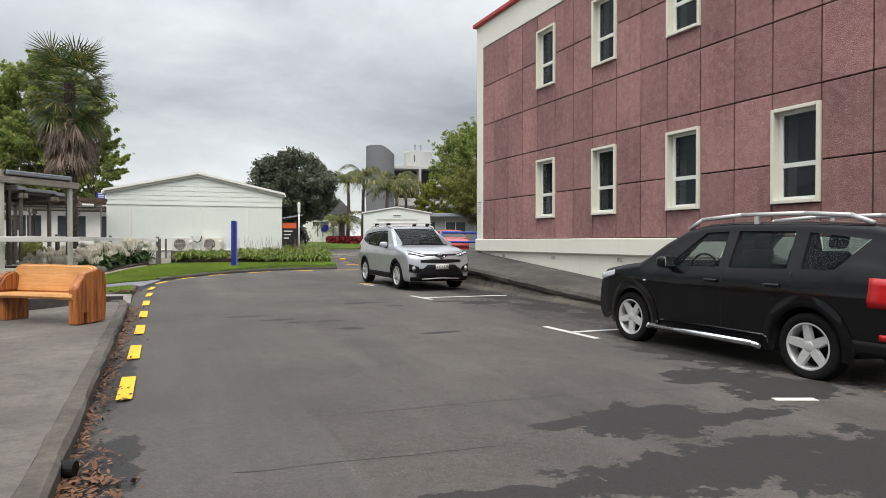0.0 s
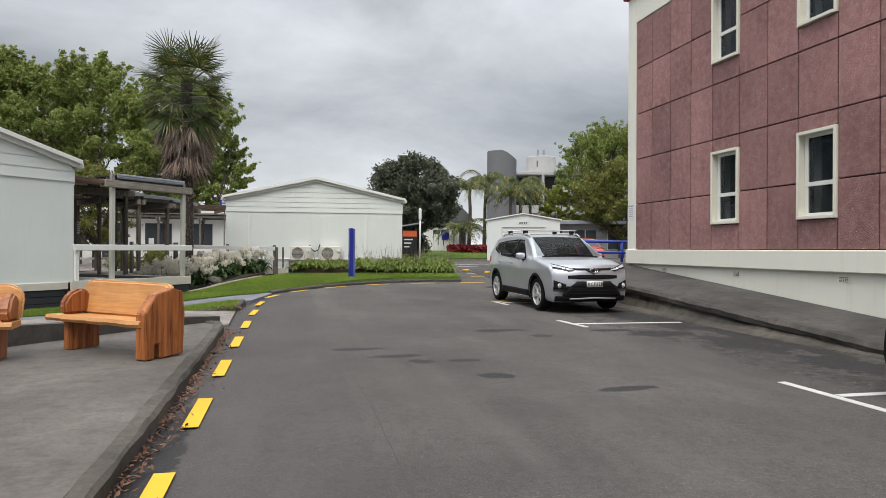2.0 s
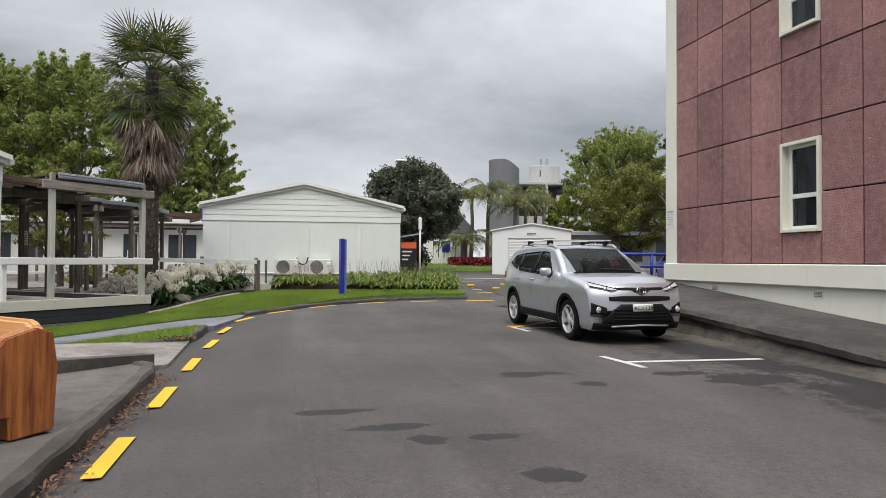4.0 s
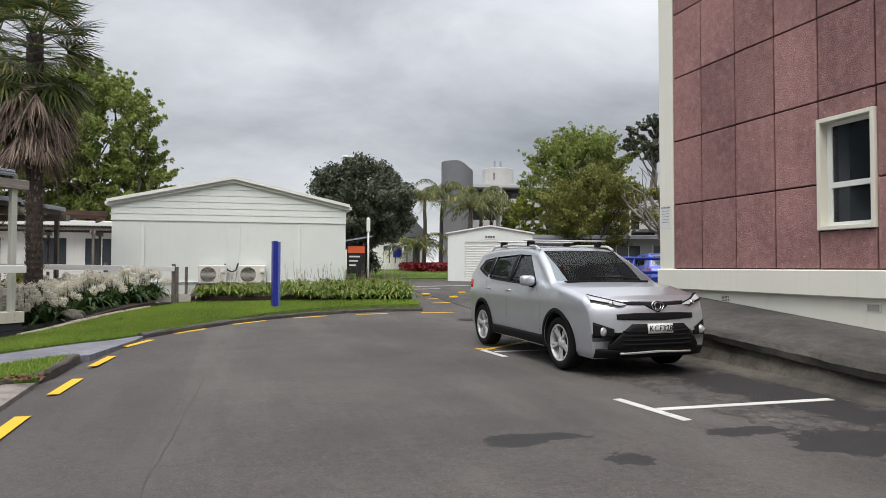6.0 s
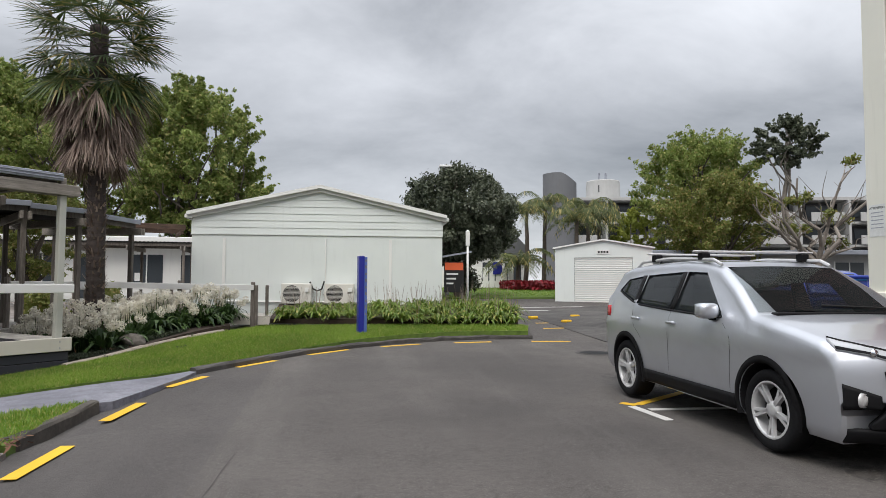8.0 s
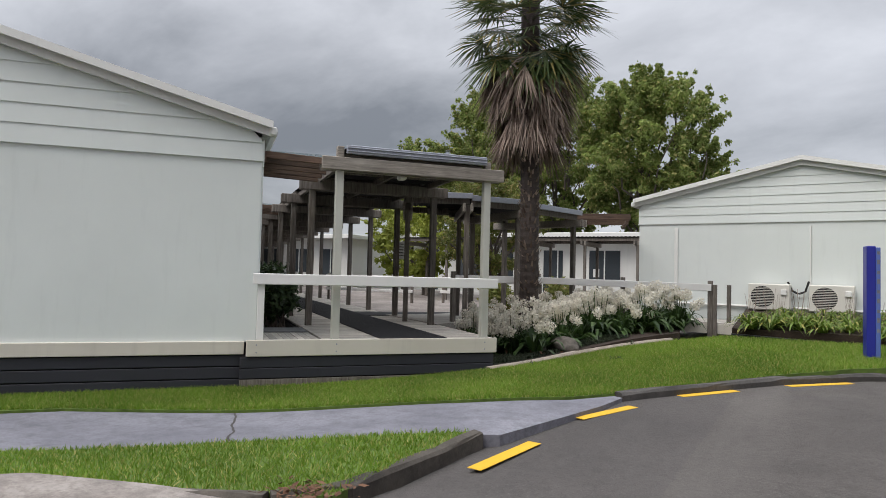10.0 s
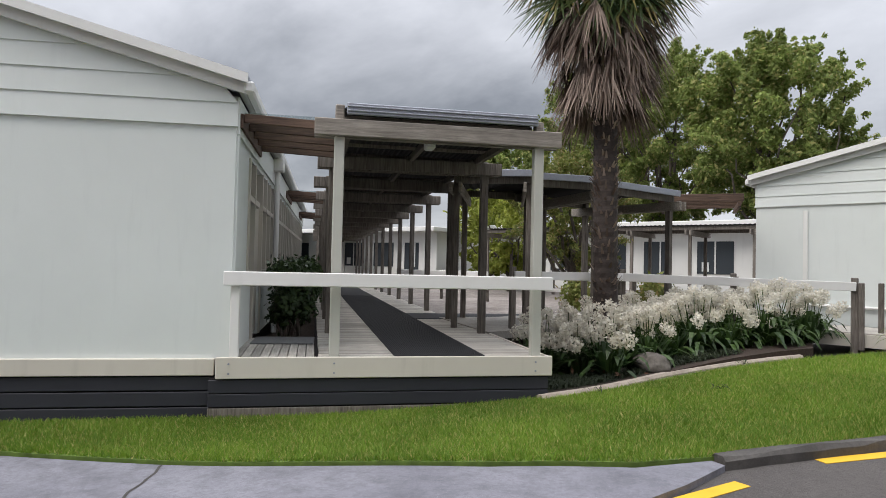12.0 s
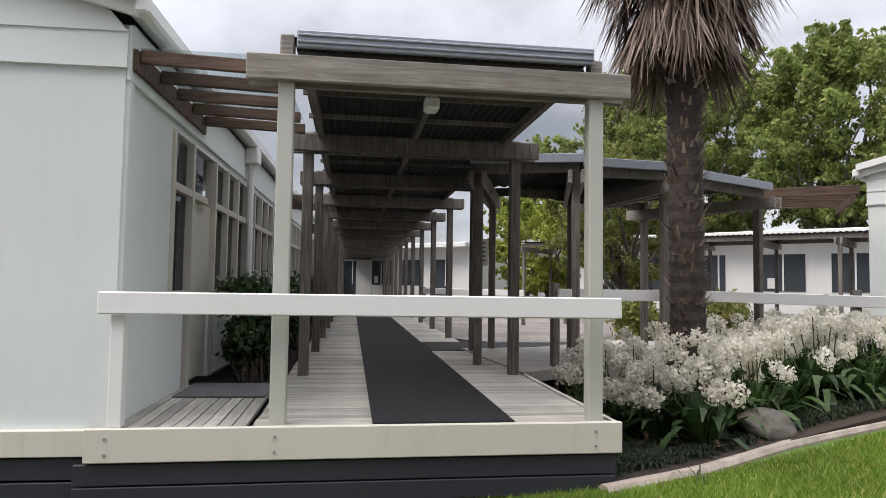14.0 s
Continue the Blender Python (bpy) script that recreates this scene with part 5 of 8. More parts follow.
for x in (2.35, 3.35):
    bar = part("roof_bar", bx(x - 0.035, x + 0.035, -0.72, 0.72, 1.735, 1.76, 0.011), ALLOY, SC, "aluminium roof bar")
    for s in (-1, 1):
        part("bar_foot", bx(x - 0.05, x + 0.05, s * 0.60 - 0.05, s * 0.60 + 0.05, 1.65, 1.736, 0.012), PLASTIC, bar)
for y in (-0.42, 0.42):
    seat(SC, 2.0, y, 0.85)
    seat(SC, 2.95, y, 0.85)

# the black one, nose away from the walker
pug = Body(top=[(0, 0.58), (0.02, 0.74), (0.06, 0.86), (0.14, 0.95), (0.25, 1.0), (0.7, 1.07), (1.08, 1.12), (1.45, 1.37), (1.80, 1.555), (2.1, 1.62), (2.5, 1.645), (3.5, 1.635), (4.15, 1.60), (4.36, 1.56), (4.50, 1.20), (4.56, 1.02), (4.62, 0.9), (4.65, 0.62)],
           bottom=[(0, 0.44), (0.03, 0.32), (0.10, 0.25), (0.6, 0.26), (4.0, 0.27), (4.5, 0.36), (4.65, 0.5)],
           belt=[(0, 0.95), (1.1, 1.03), (2.6, 1.06), (3.6, 1.09), (4.65, 1.12)],
           width=[(0, 0.84), (0.3, 0.88), (0.8, 0.91), (2.5, 0.91), (4.0, 0.905), (4.4, 0.87), (4.65, 0.80)], tumble=0.36, nose=0.30)
PUG_WIN = [[(1.62, 1.085), (2.44, 1.10), (2.46, 1.52), (2.12, 1.505)], [(2.58, 1.10), (3.34, 1.12), (3.34, 1.52), (2.60, 1.525)], [(3.50, 1.13), (3.86, 1.13), (4.15, 1.44), (3.50, 1.51)]]
BLK = (6.84, 8.36)
black = build_suv("suv", pose(BLK[0], BLK[1], gz(6.8, 6) + 0.008, 0, 0, -88.6) @ pose(0, 0, 0, 0, 0.65, 0), pug, BLACK_PAINT, (0.95, 3.62), 0.345, PUG_WIN,
                  "glossy black SUV with silver roof rails, parked", False,
                  [(1.45, 0.78), (4.2, 0.78), (4.2, 1.40), (4.05, 1.52), (2.10, 1.53), (1.40, 1.11)], [(1.16, 0.96), (1.90, 1.31), (1.76, 1.73), (1.02, 1.29)])
top_patch(pug, "windscreen", 1.10, 1.78, 0.085, FRONT_GLASS, black).visible_shadow = False
top_patch(pug, "rear_window", 4.38, 4.50, 0.12, SCREEN_GLASS, black)
for s in (-1, 1):
    mirror(black, pug, 1.70, 1.07, s, BLACK_PAINT)
    for x in (2.28, 3.12):
        pug.side_patch("door_handle", x, x + 0.19, 0.93, 0.962, BLACK_PAINT, black, 0.035, 0.02, 4, 2, s)
    for ax in (0.95, 3.62):
        ring_patch(pug, "arch_flare", ax, 0.40, 0.52, -14, 194, black, BLACK_PAINT, s, 0.022)
    line_patch(pug, [(1.44, 0.42), (1.42, 0.9), (1.52, 1.06)], black, s)
    line_patch(pug, [(2.52, 0.42), (2.52, 1.08)], black, s)
    line_patch(pug, [(3.18, 0.78), (3.40, 0.95), (3.42, 1.12)], black, s)
    step = part("side_step", path_tube(bmesh.new(), [(1.36, s * 0.93, 0.27), (1.46, s * 0.985, 0.30), (3.04, s * 0.985, 0.30), (3.12, s * 0.93, 0.27)], 0.035, 12), CHROME, black, "chromed tubular side step", True)
    rp = [(1.78, s * 0.63, 1.55), (2.0, s * 0.645, 1.665), (2.6, s * 0.65, 1.71), (3.4, s * 0.65, 1.71), (3.9, s * 0.645, 1.68), (4.12, s * 0.63, 1.60)]
    bm = bmesh.new()
    for a, b in zip(rp, rp[1:]):
        tube(bm, a, b, 0.026, 0.026, 10)
    part("roof_rail", bm, ALLOY, black, "thick silver roof rail", True)
    part("rail_foot", bx(2.78, 2.84, s * 0.65 - 0.02, s * 0.65 + 0.02, 1.60, 1.70, 0.006), ALLOY, black)
    pug.side_patch("tail_lamp", 4.28, 4.60, 0.80, 1.08, RED_LAMP, black, 0.010, 0.03, 6, 4, s, "red tail lamp")
    pug.side_patch("rear_reflector", 4.40, 4.60, 0.50, 0.56, RED_LAMP, black, 0.012, 0.02, 4, 2, s)
    pug.side_patch("rear_bumper_lower", 4.05, 4.55, 0.34, 0.48, PLASTIC, black, 0.008, 0.03, 6, 3, s)
    pug.side_patch("headlamp", 0.10, 0.50, lambda x: 0.80 + 0.22 * x, lambda x: 0.90 + 0.16 * x, LAMP, black, 0.008, 0.03, 8, 3, s, "clear headlamp")
    pug.side_patch("side_repeater", 1.20, 1.245, 0.86, 0.885, LAMP, black, 0.008, 0.015, 2, 2, s)
    bm = bmesh.new()
    for i in range(20):
        a0, a1 = 6.28319 * i / 20, 6.28319 * (i + 1) / 20
        for r in (0.105,):
            p = [(3.75 + rr * math.cos(a), 0.90 + rr * math.sin(a)) for rr, a in ((r, a0), (r + 0.005, a0), (r + 0.005, a1), (r, a1))]
            bm.faces.new([bm.verts.new((x, s * (pug.side(x, z) + 0.003), z)) for x, z in p])
    if s < 0:
        part("fuel_flap_line", bm, PLASTIC, black)
    else:
        bm.free()
for y in (-0.40, 0.40):
    seat(black, 2.0, y, 0.83)
    seat(black, 2.95, y, 0.83)
part("steering_wheel", lathe(bmesh.new(), [(0.17, -0.012), (0.185, 0.0), (0.17, 0.012), (0.158, 0.0), (0.17, -0.012)], 24), CABIN, black, "", True).matrix_basis = pose(1.78, -0.38, 1.06, 0, 0, 70)

# ---- road markings ----
def mark(name, a, b, w, material, label, category="road marking", group=""):
    """A painted bar from a to b, 4 mm over the asphalt."""
    d = Vector((b[0] - a[0], b[1] - a[1])).normalized()
    n = Vector((-d.y, d.x)) * w / 2
    pts = [(a[0] - n.x, a[1] - n.y), (b[0] - n.x, b[1] - n.y), (b[0] + n.x, b[1] + n.y), (a[0] + n.x, a[1] + n.y)]
    ob = part(name, slab(bmesh.new(), pts, lambda x, y: gz(x, y) + 0.005, 0.004), material)
    return tagged(ob, label, category, group, "structure")


for i in range(5):
    y = 6.36 + 2.03 * i
    mark("road_dash", (-0.29 + 0.008 * i, y), (-0.285 + 0.008 * i, y + 0.98), 0.13, YELLOW, "yellow painted dash along the kerb", group="yellow kerb dashes")
for a, b in (((-0.25, 16.5), (-0.2, 17.45)), ((-0.23, 18.45), (-0.14, 19.4)), ((-0.12, 20.5), (0.19, 21.4)), ((0.5, 22.35), (1.03, 23.15)), ((1.57, 23.95), (2.3, 24.75)), ((3.0, 25.25), (3.87, 25.7)), ((4.68, 25.9), (5.55, 26.03)), ((6.5, 26.05), (7.4, 25.98))):
    mark("road_dash", a, b, 0.12, YELLOW, "yellow painted dash along the lawn edge", group="yellow kerb dashes")
for a, b in (((5.44, 14.6), (5.55, 13.6)), ((5.56, 14.06), (7.62, 13.95)), ((5.60, 8.96), (5.64, 7.66)), ((5.69, 8.30), (6.6, 8.28)), ((5.43, 18.5), (5.50, 17.75)), ((5.55, 18.3), (7.2, 18.25)), ((5.62, 3.35), (5.66, 2.4)), ((5.0, 4.22), (5.35, 4.08))):
    mark("parking_line", a, b, 0.10, WHITE_LINE, "worn white parking bay line", group="parking bay lines")
for a, b in (((5.40, 18.72), (5.52, 18.56)), ((5.55, 18.60), (6.9, 19.6)), ((6.2, 4.0), (7.2, 3.6))):
    mark("parking_line", a, b, 0.11, YELLOW, "yellow painted bay line", group="parking bay lines")
for i in range(6):
    y = 28.6 + 1.35 * i
    mark("road_line", (7.6 + 0.2 * i, y), (11.5, y + 0.5), 0.10, YELLOW if i < 2 else WHITE_LINE, "painted line across the rear car park", group="rear car park lines")
for x, y in ((8.1, 31.2), (8.75, 30.0), (9.6, 31.6)):
    bump = part("wheel_stop_stud", bx(-0.14, 0.14, -0.09, 0.09, 0, 0.09, 0.03), YELLOW)
    bump.matrix_basis = pose(x, y, gz(x, y), 0, 0, 20)
    tagged(bump, "small yellow raised marker on the asphalt", "road stud", "yellow studs")
# patch seams and cover in the asphalt
CRACK = plain("asphalt_seam", (0.055, 0.05, 0.047), 0.9)
for pts in ([(1.15, 4.5), (1.2, 9.0), (1.05, 13.2), (1.25, 17.0)], [(1.0, 5.2), (3.5, 5.05), (5.5, 4.7)], [(0.4, 4.15), (2.2, 4.0)]):
    bm = bmesh.new()
    prev = None
    for (x0, y0), (x1, y1) in zip(pts, pts[1:]):
        n = 16
        for i in range(n + 1):
            x, y = x0 + (x1 - x0) * i / n, y0 + (y1 - y0) * i / n
            j = 0.03 * noise.noise(Vector((x * 4, y * 4, 0)))
            w = 0.003 + 0.004 * abs(noise.noise(Vector((x * 6, y * 6, 4))))
            horiz = abs(x1 - x0) > abs(y1 - y0)
            r = [bm.verts.new((x + (0 if horiz else j + s * w), y + (j + s * w if horiz else 0), gz(x, y) + 0.003)) for s in (-1, 1)]
            if prev:
                bm.faces.new((prev[0], prev[1], r[1], r[0]))
            prev = r
    tagged(part("asphalt_seam", bm, CRACK), "dark seam between asphalt patches", "seam", kind="structure")
bm = bmesh.new()
prev = None
for i in range(25):
    x, y = -3.62 + 1.1 * i / 24, 19.34 - 1.1 * i / 24
    j = 0.03 * noise.noise(Vector((x * 4, y * 4, 2)))
    r = [bm.verts.new((x + j + s * 0.008, y + j + s * 0.008, gz(x, y) + 0.049)) for s in (-1, 1)]
    if prev:
        bm.faces.new((prev[0], prev[1], r[1], r[0]))
    prev = r
tagged(part("path_seam", bm, CRACK), "dark crack across the chip-sealed footpath", "seam", kind="structure")
cover = empty("manhole_cover", pose(7.1, 23.7, gz(7, 23.7)), "round dark iron manhole cover set in asphalt", "manhole cover")
part("cover_ring", lathe(bmesh.new(), [(0.30, 0.0), (0.38, 0.006), (0.40, 0.0)], 28), CRACK, cover).matrix_basis = pose(0, 0, 0.004, 90)
part("cover_plate", lathe(bmesh.new(), [(0.0005, 0.004), (0.295, 0.004), (0.297, 0.0)], 28), PLASTIC, cover).matrix_basis = pose(0, 0, 0.004, 90)

# fallen leaves along the kerb
rng = np.random.default_rng(3)


def scatter(name, x, y, z, size, material, label, category, flat=0.35, k=4):
    n = len(x)
    a = rng.uniform(0, 6.283, n)
    s = size * rng.uniform(0.6, 1.4, n)
    t = rng.normal(0, flat, (n, 2))
    c, sn = np.cos(a), np.sin(a)
    base = np.stack([x, y, z], 1)
    d1 = np.stack([c, sn, t[:, 0]], 1) * s[:, None]
    d2 = np.stack([-sn, c, t[:, 1]], 1) * (s * 0.45)[:, None]
    co = np.stack([base - d1, base - d2 * 0.9, base + d1, base + d2], 1)
    return tagged(place(name, quads_mesh(name, co), material), label, category, kind="stuff")


LITTER = foliage("brown_leaf_litter", (0.10, 0.045, 0.025), (0.23, 0.12, 0.07), 0.8, trans=0.05)
n = 1500
y = rng.uniform(3.0, 14.2, n)
x = KX + np.abs(rng.normal(0.03, 0.11, n)) * (0.55 + 0.5 * np.sin(y * 1.7) ** 2)
scatter("leaf_litter", x, y, 0.0115 * y + 0.012 + rng.uniform(0, 0.01, n), 0.022, LITTER, "brown leaf litter swept along the kerb", "leaf litter")
n = 260
scatter("leaf_litter", rng.normal(-0.45, 0.12, n), rng.normal(4.2, 0.25, n), 0.055 + rng.uniform(0, 0.02, n), 0.03, LITTER, "brown leaf litter round a drain outlet", "leaf litter")
n = 120
scatter("leaf_litter", rng.normal(-0.75, 0.14, n), rng.normal(17.2, 0.12, n), np.full(n, 0.29), 0.03, LITTER, "brown leaves where the kerb is broken", "leaf litter")

drain = part("drain_pipe", tube(bmesh.new(), (KX - 0.02, 4.45, gz(0, 4.4) + 0.06), (KX + 0.07, 4.42, gz(0, 4.4) + 0.055), 0.05, n=16), PLASTIC)
tagged(drain, "short black drain pipe end in the kerb", "drain pipe")

# ---- benches ----


def log_bench(m, length, label, left_arm=True, right_slab=True):
    """A chunky slab bench: x along its length, seen from -y, its back at +y."""
    b = empty("bench", m, label, "bench", "wooden benches")
    h = length / 2

    def plank(name, poly, x0, x1, material, bev=0.03, lab=""):
        bm = bmesh.new()
        prism(bm, poly, x0, x1)
        for v in bm.verts:
            v.co = Vector((v.co.y, v.co.x, v.co.z))
        bmesh.ops.recalc_face_normals(bm, faces=bm.faces)
        bmesh.ops.bevel(bm, geom=bm.edges[:], offset=bev, segments=3, affect="EDGES")
        for v in bm.verts:
            v.co += Vector((0.004, 0.004, 0.0)) * noise.noise(v.co * 6)
        ob = part(name, bm, material, b, lab, True)
        ob.data.set_sharp_from_angle(angle=radians(28))
        return ob

    # seat with a wavy front edge
    bm = bmesh.new()
    n = 18
    rows = []
    for i in range(n + 1):
        x = -h - 0.06 + (length + 0.02) * i / n
        f = -0.30 + 0.018 * math.sin(i * 1.1) + 0.012 * math.sin(i * 2.7)
        rows.append([bm.verts.new(p) for p in ((x, f + 0.02, 0.365), (x, f, 0.40), (x, f + 0.02, 0.44), (x, 0.13, 0.43), (x, 0.13, 0.365))])
    for a, c in zip(rows, rows[1:]):
        for i in range(5):
            bm.faces.new((a[i], a[(i + 1) % 5], c[(i + 1) % 5], c[i]))
    bm.faces.new(rows[0])
    bm.faces.new(rows[-1][::-1])
    bmesh.ops.recalc_face_normals(bm, faces=bm.faces)
    part("seat", bm, BENCH_PALE, b, "honey-coloured seat slab with a wavy edge")
    # back
    bm = bmesh.new()
    poly = [(-h + 0.02, 0.43), (h - 0.04, 0.43), (h - 0.01, 0.70), (h - 0.06, 0.80), (h - 0.16, 0.845), (-h + 0.20, 0.86), (-h + 0.09, 0.83), (-h + 0.05, 0.72)]
    prism(bm, poly, 0.08, 0.18)
    for v in bm.verts:
        v.co.y += (v.co.z - 0.43) * 0.16
    bmesh.ops.bevel(bm, geom=bm.edges[:], offset=0.025, segments=3, affect="EDGES")
    part("backrest", bm, BENCH_PALE, b, "honey-coloured rounded back slab", True).data.set_sharp_from_angle(angle=radians(28))
    # right end: one full slab with a notch at the foot; left: leg and rounded arm
    if right_slab:
        plank("end_slab", [(-0.27, 0.0), (-0.14, 0.0), (-0.13, 0.17), (-0.07, 0.17), (-0.06, 0.0), (0.27, 0.02), (0.29, 0.50), (0.25, 0.76), (0.12, 0.80), (-0.10, 0.74), (-0.26, 0.52)], h - 0.13, h + 0.03, BENCH_DARK, 0.010, "burnt-orange end slab")
    else:
        plank("leg", [(-0.20, 0.0), (0.20, 0.0), (0.20, 0.36), (-0.20, 0.36)], h - 0.33, h - 0.19, BENCH_DARK, 0.015)
        plank("arm", [(-0.19, 0.44), (0.12, 0.44), (0.14, 0.70), (0.02, 0.76), (-0.13, 0.70), (-0.21, 0.56)], h - 0.20, h - 0.07, BENCH_DARK, 0.03, "rounded dark arm block")
    plank("leg", [(-0.20, 0.0), (0.20, 0.0), (0.20, 0.36), (-0.20, 0.36)], -h + 0.16, -h + 0.30, BENCH_DARK, 0.015)
    plank("arm", [(-0.19, 0.44), (0.12, 0.44), (0.14, 0.70), (0.02, 0.76), (-0.13, 0.70), (-0.21, 0.56)], -h + 0.07, -h + 0.20, BENCH_DARK, 0.03, "rounded dark arm block")
    return b


log_bench(pose(-1.60, 11.66, gz(0, 11.7) + 0.10, 0, 0, -41), 1.72, "chunky honey-coloured slab bench on the concrete")
log_bench(pose(-3.42, 11.25, gz(0, 11.2) + 0.10, 0, 0, 7), 1.85, "chunky orange slab bench beside the dark upstand", right_slab=False)
table = empty("concrete_bench", pose(-2.38, 7.87, gz(0, 7.9) + 0.10, 0, 0, -49), "smooth grey concrete bench on one plinth", "bench")
part("top_slab", bx(-0.95, 0.80, -0.26, 0.26, 0.42, 0.53, 0.012), SMOOTH_CONCRETE, table)
part("plinth", bx(0.20, 0.60, -0.20, 0.20, 0, 0.419, 0.01), SMOOTH_CONCRETE, table)
part("plinth", bx(-0.8, -0.4, -0.20, 0.20, 0, 0.419, 0.01), SMOOTH_CONCRETE, table)

# ---- blue post ----
post = empty("sign_post", pose(2.62, 26.35, lz(2.62, 26.35) - 0.02, 0, 0, 12), "tall royal-blue wayfinding post with a pale face", "sign post")
part("post_body", bx(-0.09, 0.035, -0.10, 0.10, 0, 1.75, 0.008), BLUE_POST, post)
part("post_face", bx(0.036, 0.10, -0.095, 0.095, 0.02, 1.73, 0.006), painted("faded_blue_face", (0.10, 0.16, 0.46), 0.4, 0.25, 0.3), post, "faded lettered side face")
for k in range(9):
    z = 1.62 - k * 0.15
    part("lettering", bx(0.05, 0.088, -0.099, -0.0955, z, z + 0.05 + 0.02 * (k % 2)), PATH, post, "unreadable pale lettering")

# ---- heat pumps on the far hut ----
WARM_WHITE = painted("warm_white_casing", (0.70, 0.68, 0.62), 0.45, 0.06, 0.2)


def heat_pump(x):
    hpu = empty("heat_pump", HUTB_M @ pose(x, -0.36, 0.95), "cream outdoor heat pump unit on wall brackets", "heat pump", "heat pumps")
    part("casing", bx(-0.42, 0.42, 0, 0.30, 0.08, 0.66, 0.02), WARM_WHITE, hpu)
    part("fan_recess", lathe(bmesh.new(), [(0.0005, -0.003), (0.235, -0.003), (0.24, 0.002)], 32), CABIN, hpu, "dark fan opening").matrix_basis = pose(-0.13, 0, 0.37)
    bm = bmesh.new()
    for i in range(13):
        z = -0.21 + i * 0.035
        w = math.sqrt(max(0.001, 0.235 ** 2 - z * z))
        box(bm, -w, w, -0.012, -0.004, z - 0.006, z + 0.006)
    part("fan_grille", bm, WARM_WHITE, hpu).matrix_basis = pose(-0.13, 0, 0.37)
    part("side_panel", bx(0.18, 0.405, -0.012, -0.001, 0.11, 0.63, 0.004), WARM_WHITE, hpu)
    part("valve_cover", bx(0.24, 0.36, -0.05, -0.013, 0.42, 0.54, 0.01), TRIM_WHITE, hpu)
    for s in (-0.3, 0.3):
        part("bracket", bx(s - 0.02, s + 0.02, 0.0, 0.36, 0.0, 0.079, 0.004), IRON, hpu, "grey steel bracket")
    part("drip_pipes", path_tube(bmesh.new(), [(-0.35, 0.1, 0.03), (0.0, 0.06, -0.04), (0.35, 0.1, 0.03)], 0.012), INK, hpu)


heat_pump(2.97)
heat_pump(4.17)
cable = part("pipe_loop", path_tube(bmesh.new(), [(3.32, -0.1, 1.66), (3.40, -0.1, 1.47), (3.53, -0.1, 1.40), (3.66, -0.1, 1.45), (3.73, -0.1, 1.68)], 0.022), INK)
cable.matrix_basis = HUTB_M
tagged(cable, "looped dark refrigerant pipe between the heat pumps", "pipe")

# ---- pergola slats from the first hut to the walk ----


def pergola(v0, count, step, label):
    p = empty("pergola", HUT_M, label, "pergola")
    for i in range(count):
        v = v0 + i * step
        bm = bmesh.new()
        box(bm, 0.16, 1.12, v, v + 0.045, 3.17, 3.265, 0.006)
        for q in bm.verts:
            q.co.z -= (q.co.x - 0.16) * 0.04
        part("slat", bm, BROWN_WOOD, p)
    part("wall_plate", bx(0.13, 0.158, v0 - 0.05, v0 + (count - 1) * step + 0.1, 3.10, 3.25), BROWN_WOOD, p)
    sh = part("clear_sheet", bx(0.16, 1.10, v0, v0 + (count - 1) * step, 3.268, 3.273), glazing("clear_roof_sheet", (0.75, 0.76, 0.76), 0.15, 0.2), p, "clear plastic roof sheet")
    sh.visible_shadow = False


pergola(0.12, 5, 0.46, "brown timber pergola slats under clear sheet")
pergola(7.6, 5, 0.4, "brown timber pergola slats over a side door")
pergola(13.6, 5, 0.4, "brown timber pergola slats further along the hut")

# ---- second covered walk towards the far hut ----


def shelter(a, b, depth, side, z, label, bays, fascia=True, first=0):
    """A covered walk with its front edge from a to b; it lies to the given side of that line."""
    d = Vector((b[0] - a[0], b[1] - a[1], 0))
    l = d.length
    m = Matrix.Translation((a[0], a[1], 0)) @ Matrix.Rotation(math.atan2(d.y, d.x), 4, "Z")
    s = empty("covered_walkway", m, label, "walkway shelter")
    y0, y1 = (0, depth) if side > 0 else (-depth, 0)
    for i in range(first, bays + 1):
        x = 0.05 + (l - 0.1) * i / bays
        for y in (0.05, depth - 0.05):
            yy = y if side > 0 else -y
            part("post", bx(x - 0.05, x + 0.05, yy - 0.05, yy + 0.05, 0.3, z - 0.02, 0.008), POST_WOOD, s)
        part("cross_beam", bx(x + 0.05, x + 0.10, y0 - 0.25, y1 + 0.25, z - 0.30, z - 0.14, 0.006), GREY_WOOD, s)
        part("cross_beam", bx(x - 0.10, x - 0.05, y0 - 0.25, y1 + 0.25, z - 0.30, z - 0.14, 0.006), GREY_WOOD, s)
    for y in (0.0, depth):
        yy = y if side > 0 else -y
        part("roof_beam", bx(0, l, yy - 0.025, yy + 0.025, z - 0.135, z - 0.01, 0.004), POST_WOOD, s)
    corrugated("roof_sheet", -0.05, l + 0.05, y0 - 0.1, y1 + 0.1, z + 0.03, 0, s, IRON_SHADED, 0.15, 0.015)
    if fascia:
        ye = y0 - 0.13 if side > 0 else y1 + 0.10
        part("flashing", bx(-0.05, l + 0.05, ye, ye + 0.03, z - 0.03, z + 0.08, 0.006), IRON, s, "grey-blue roof flashing")
    return s


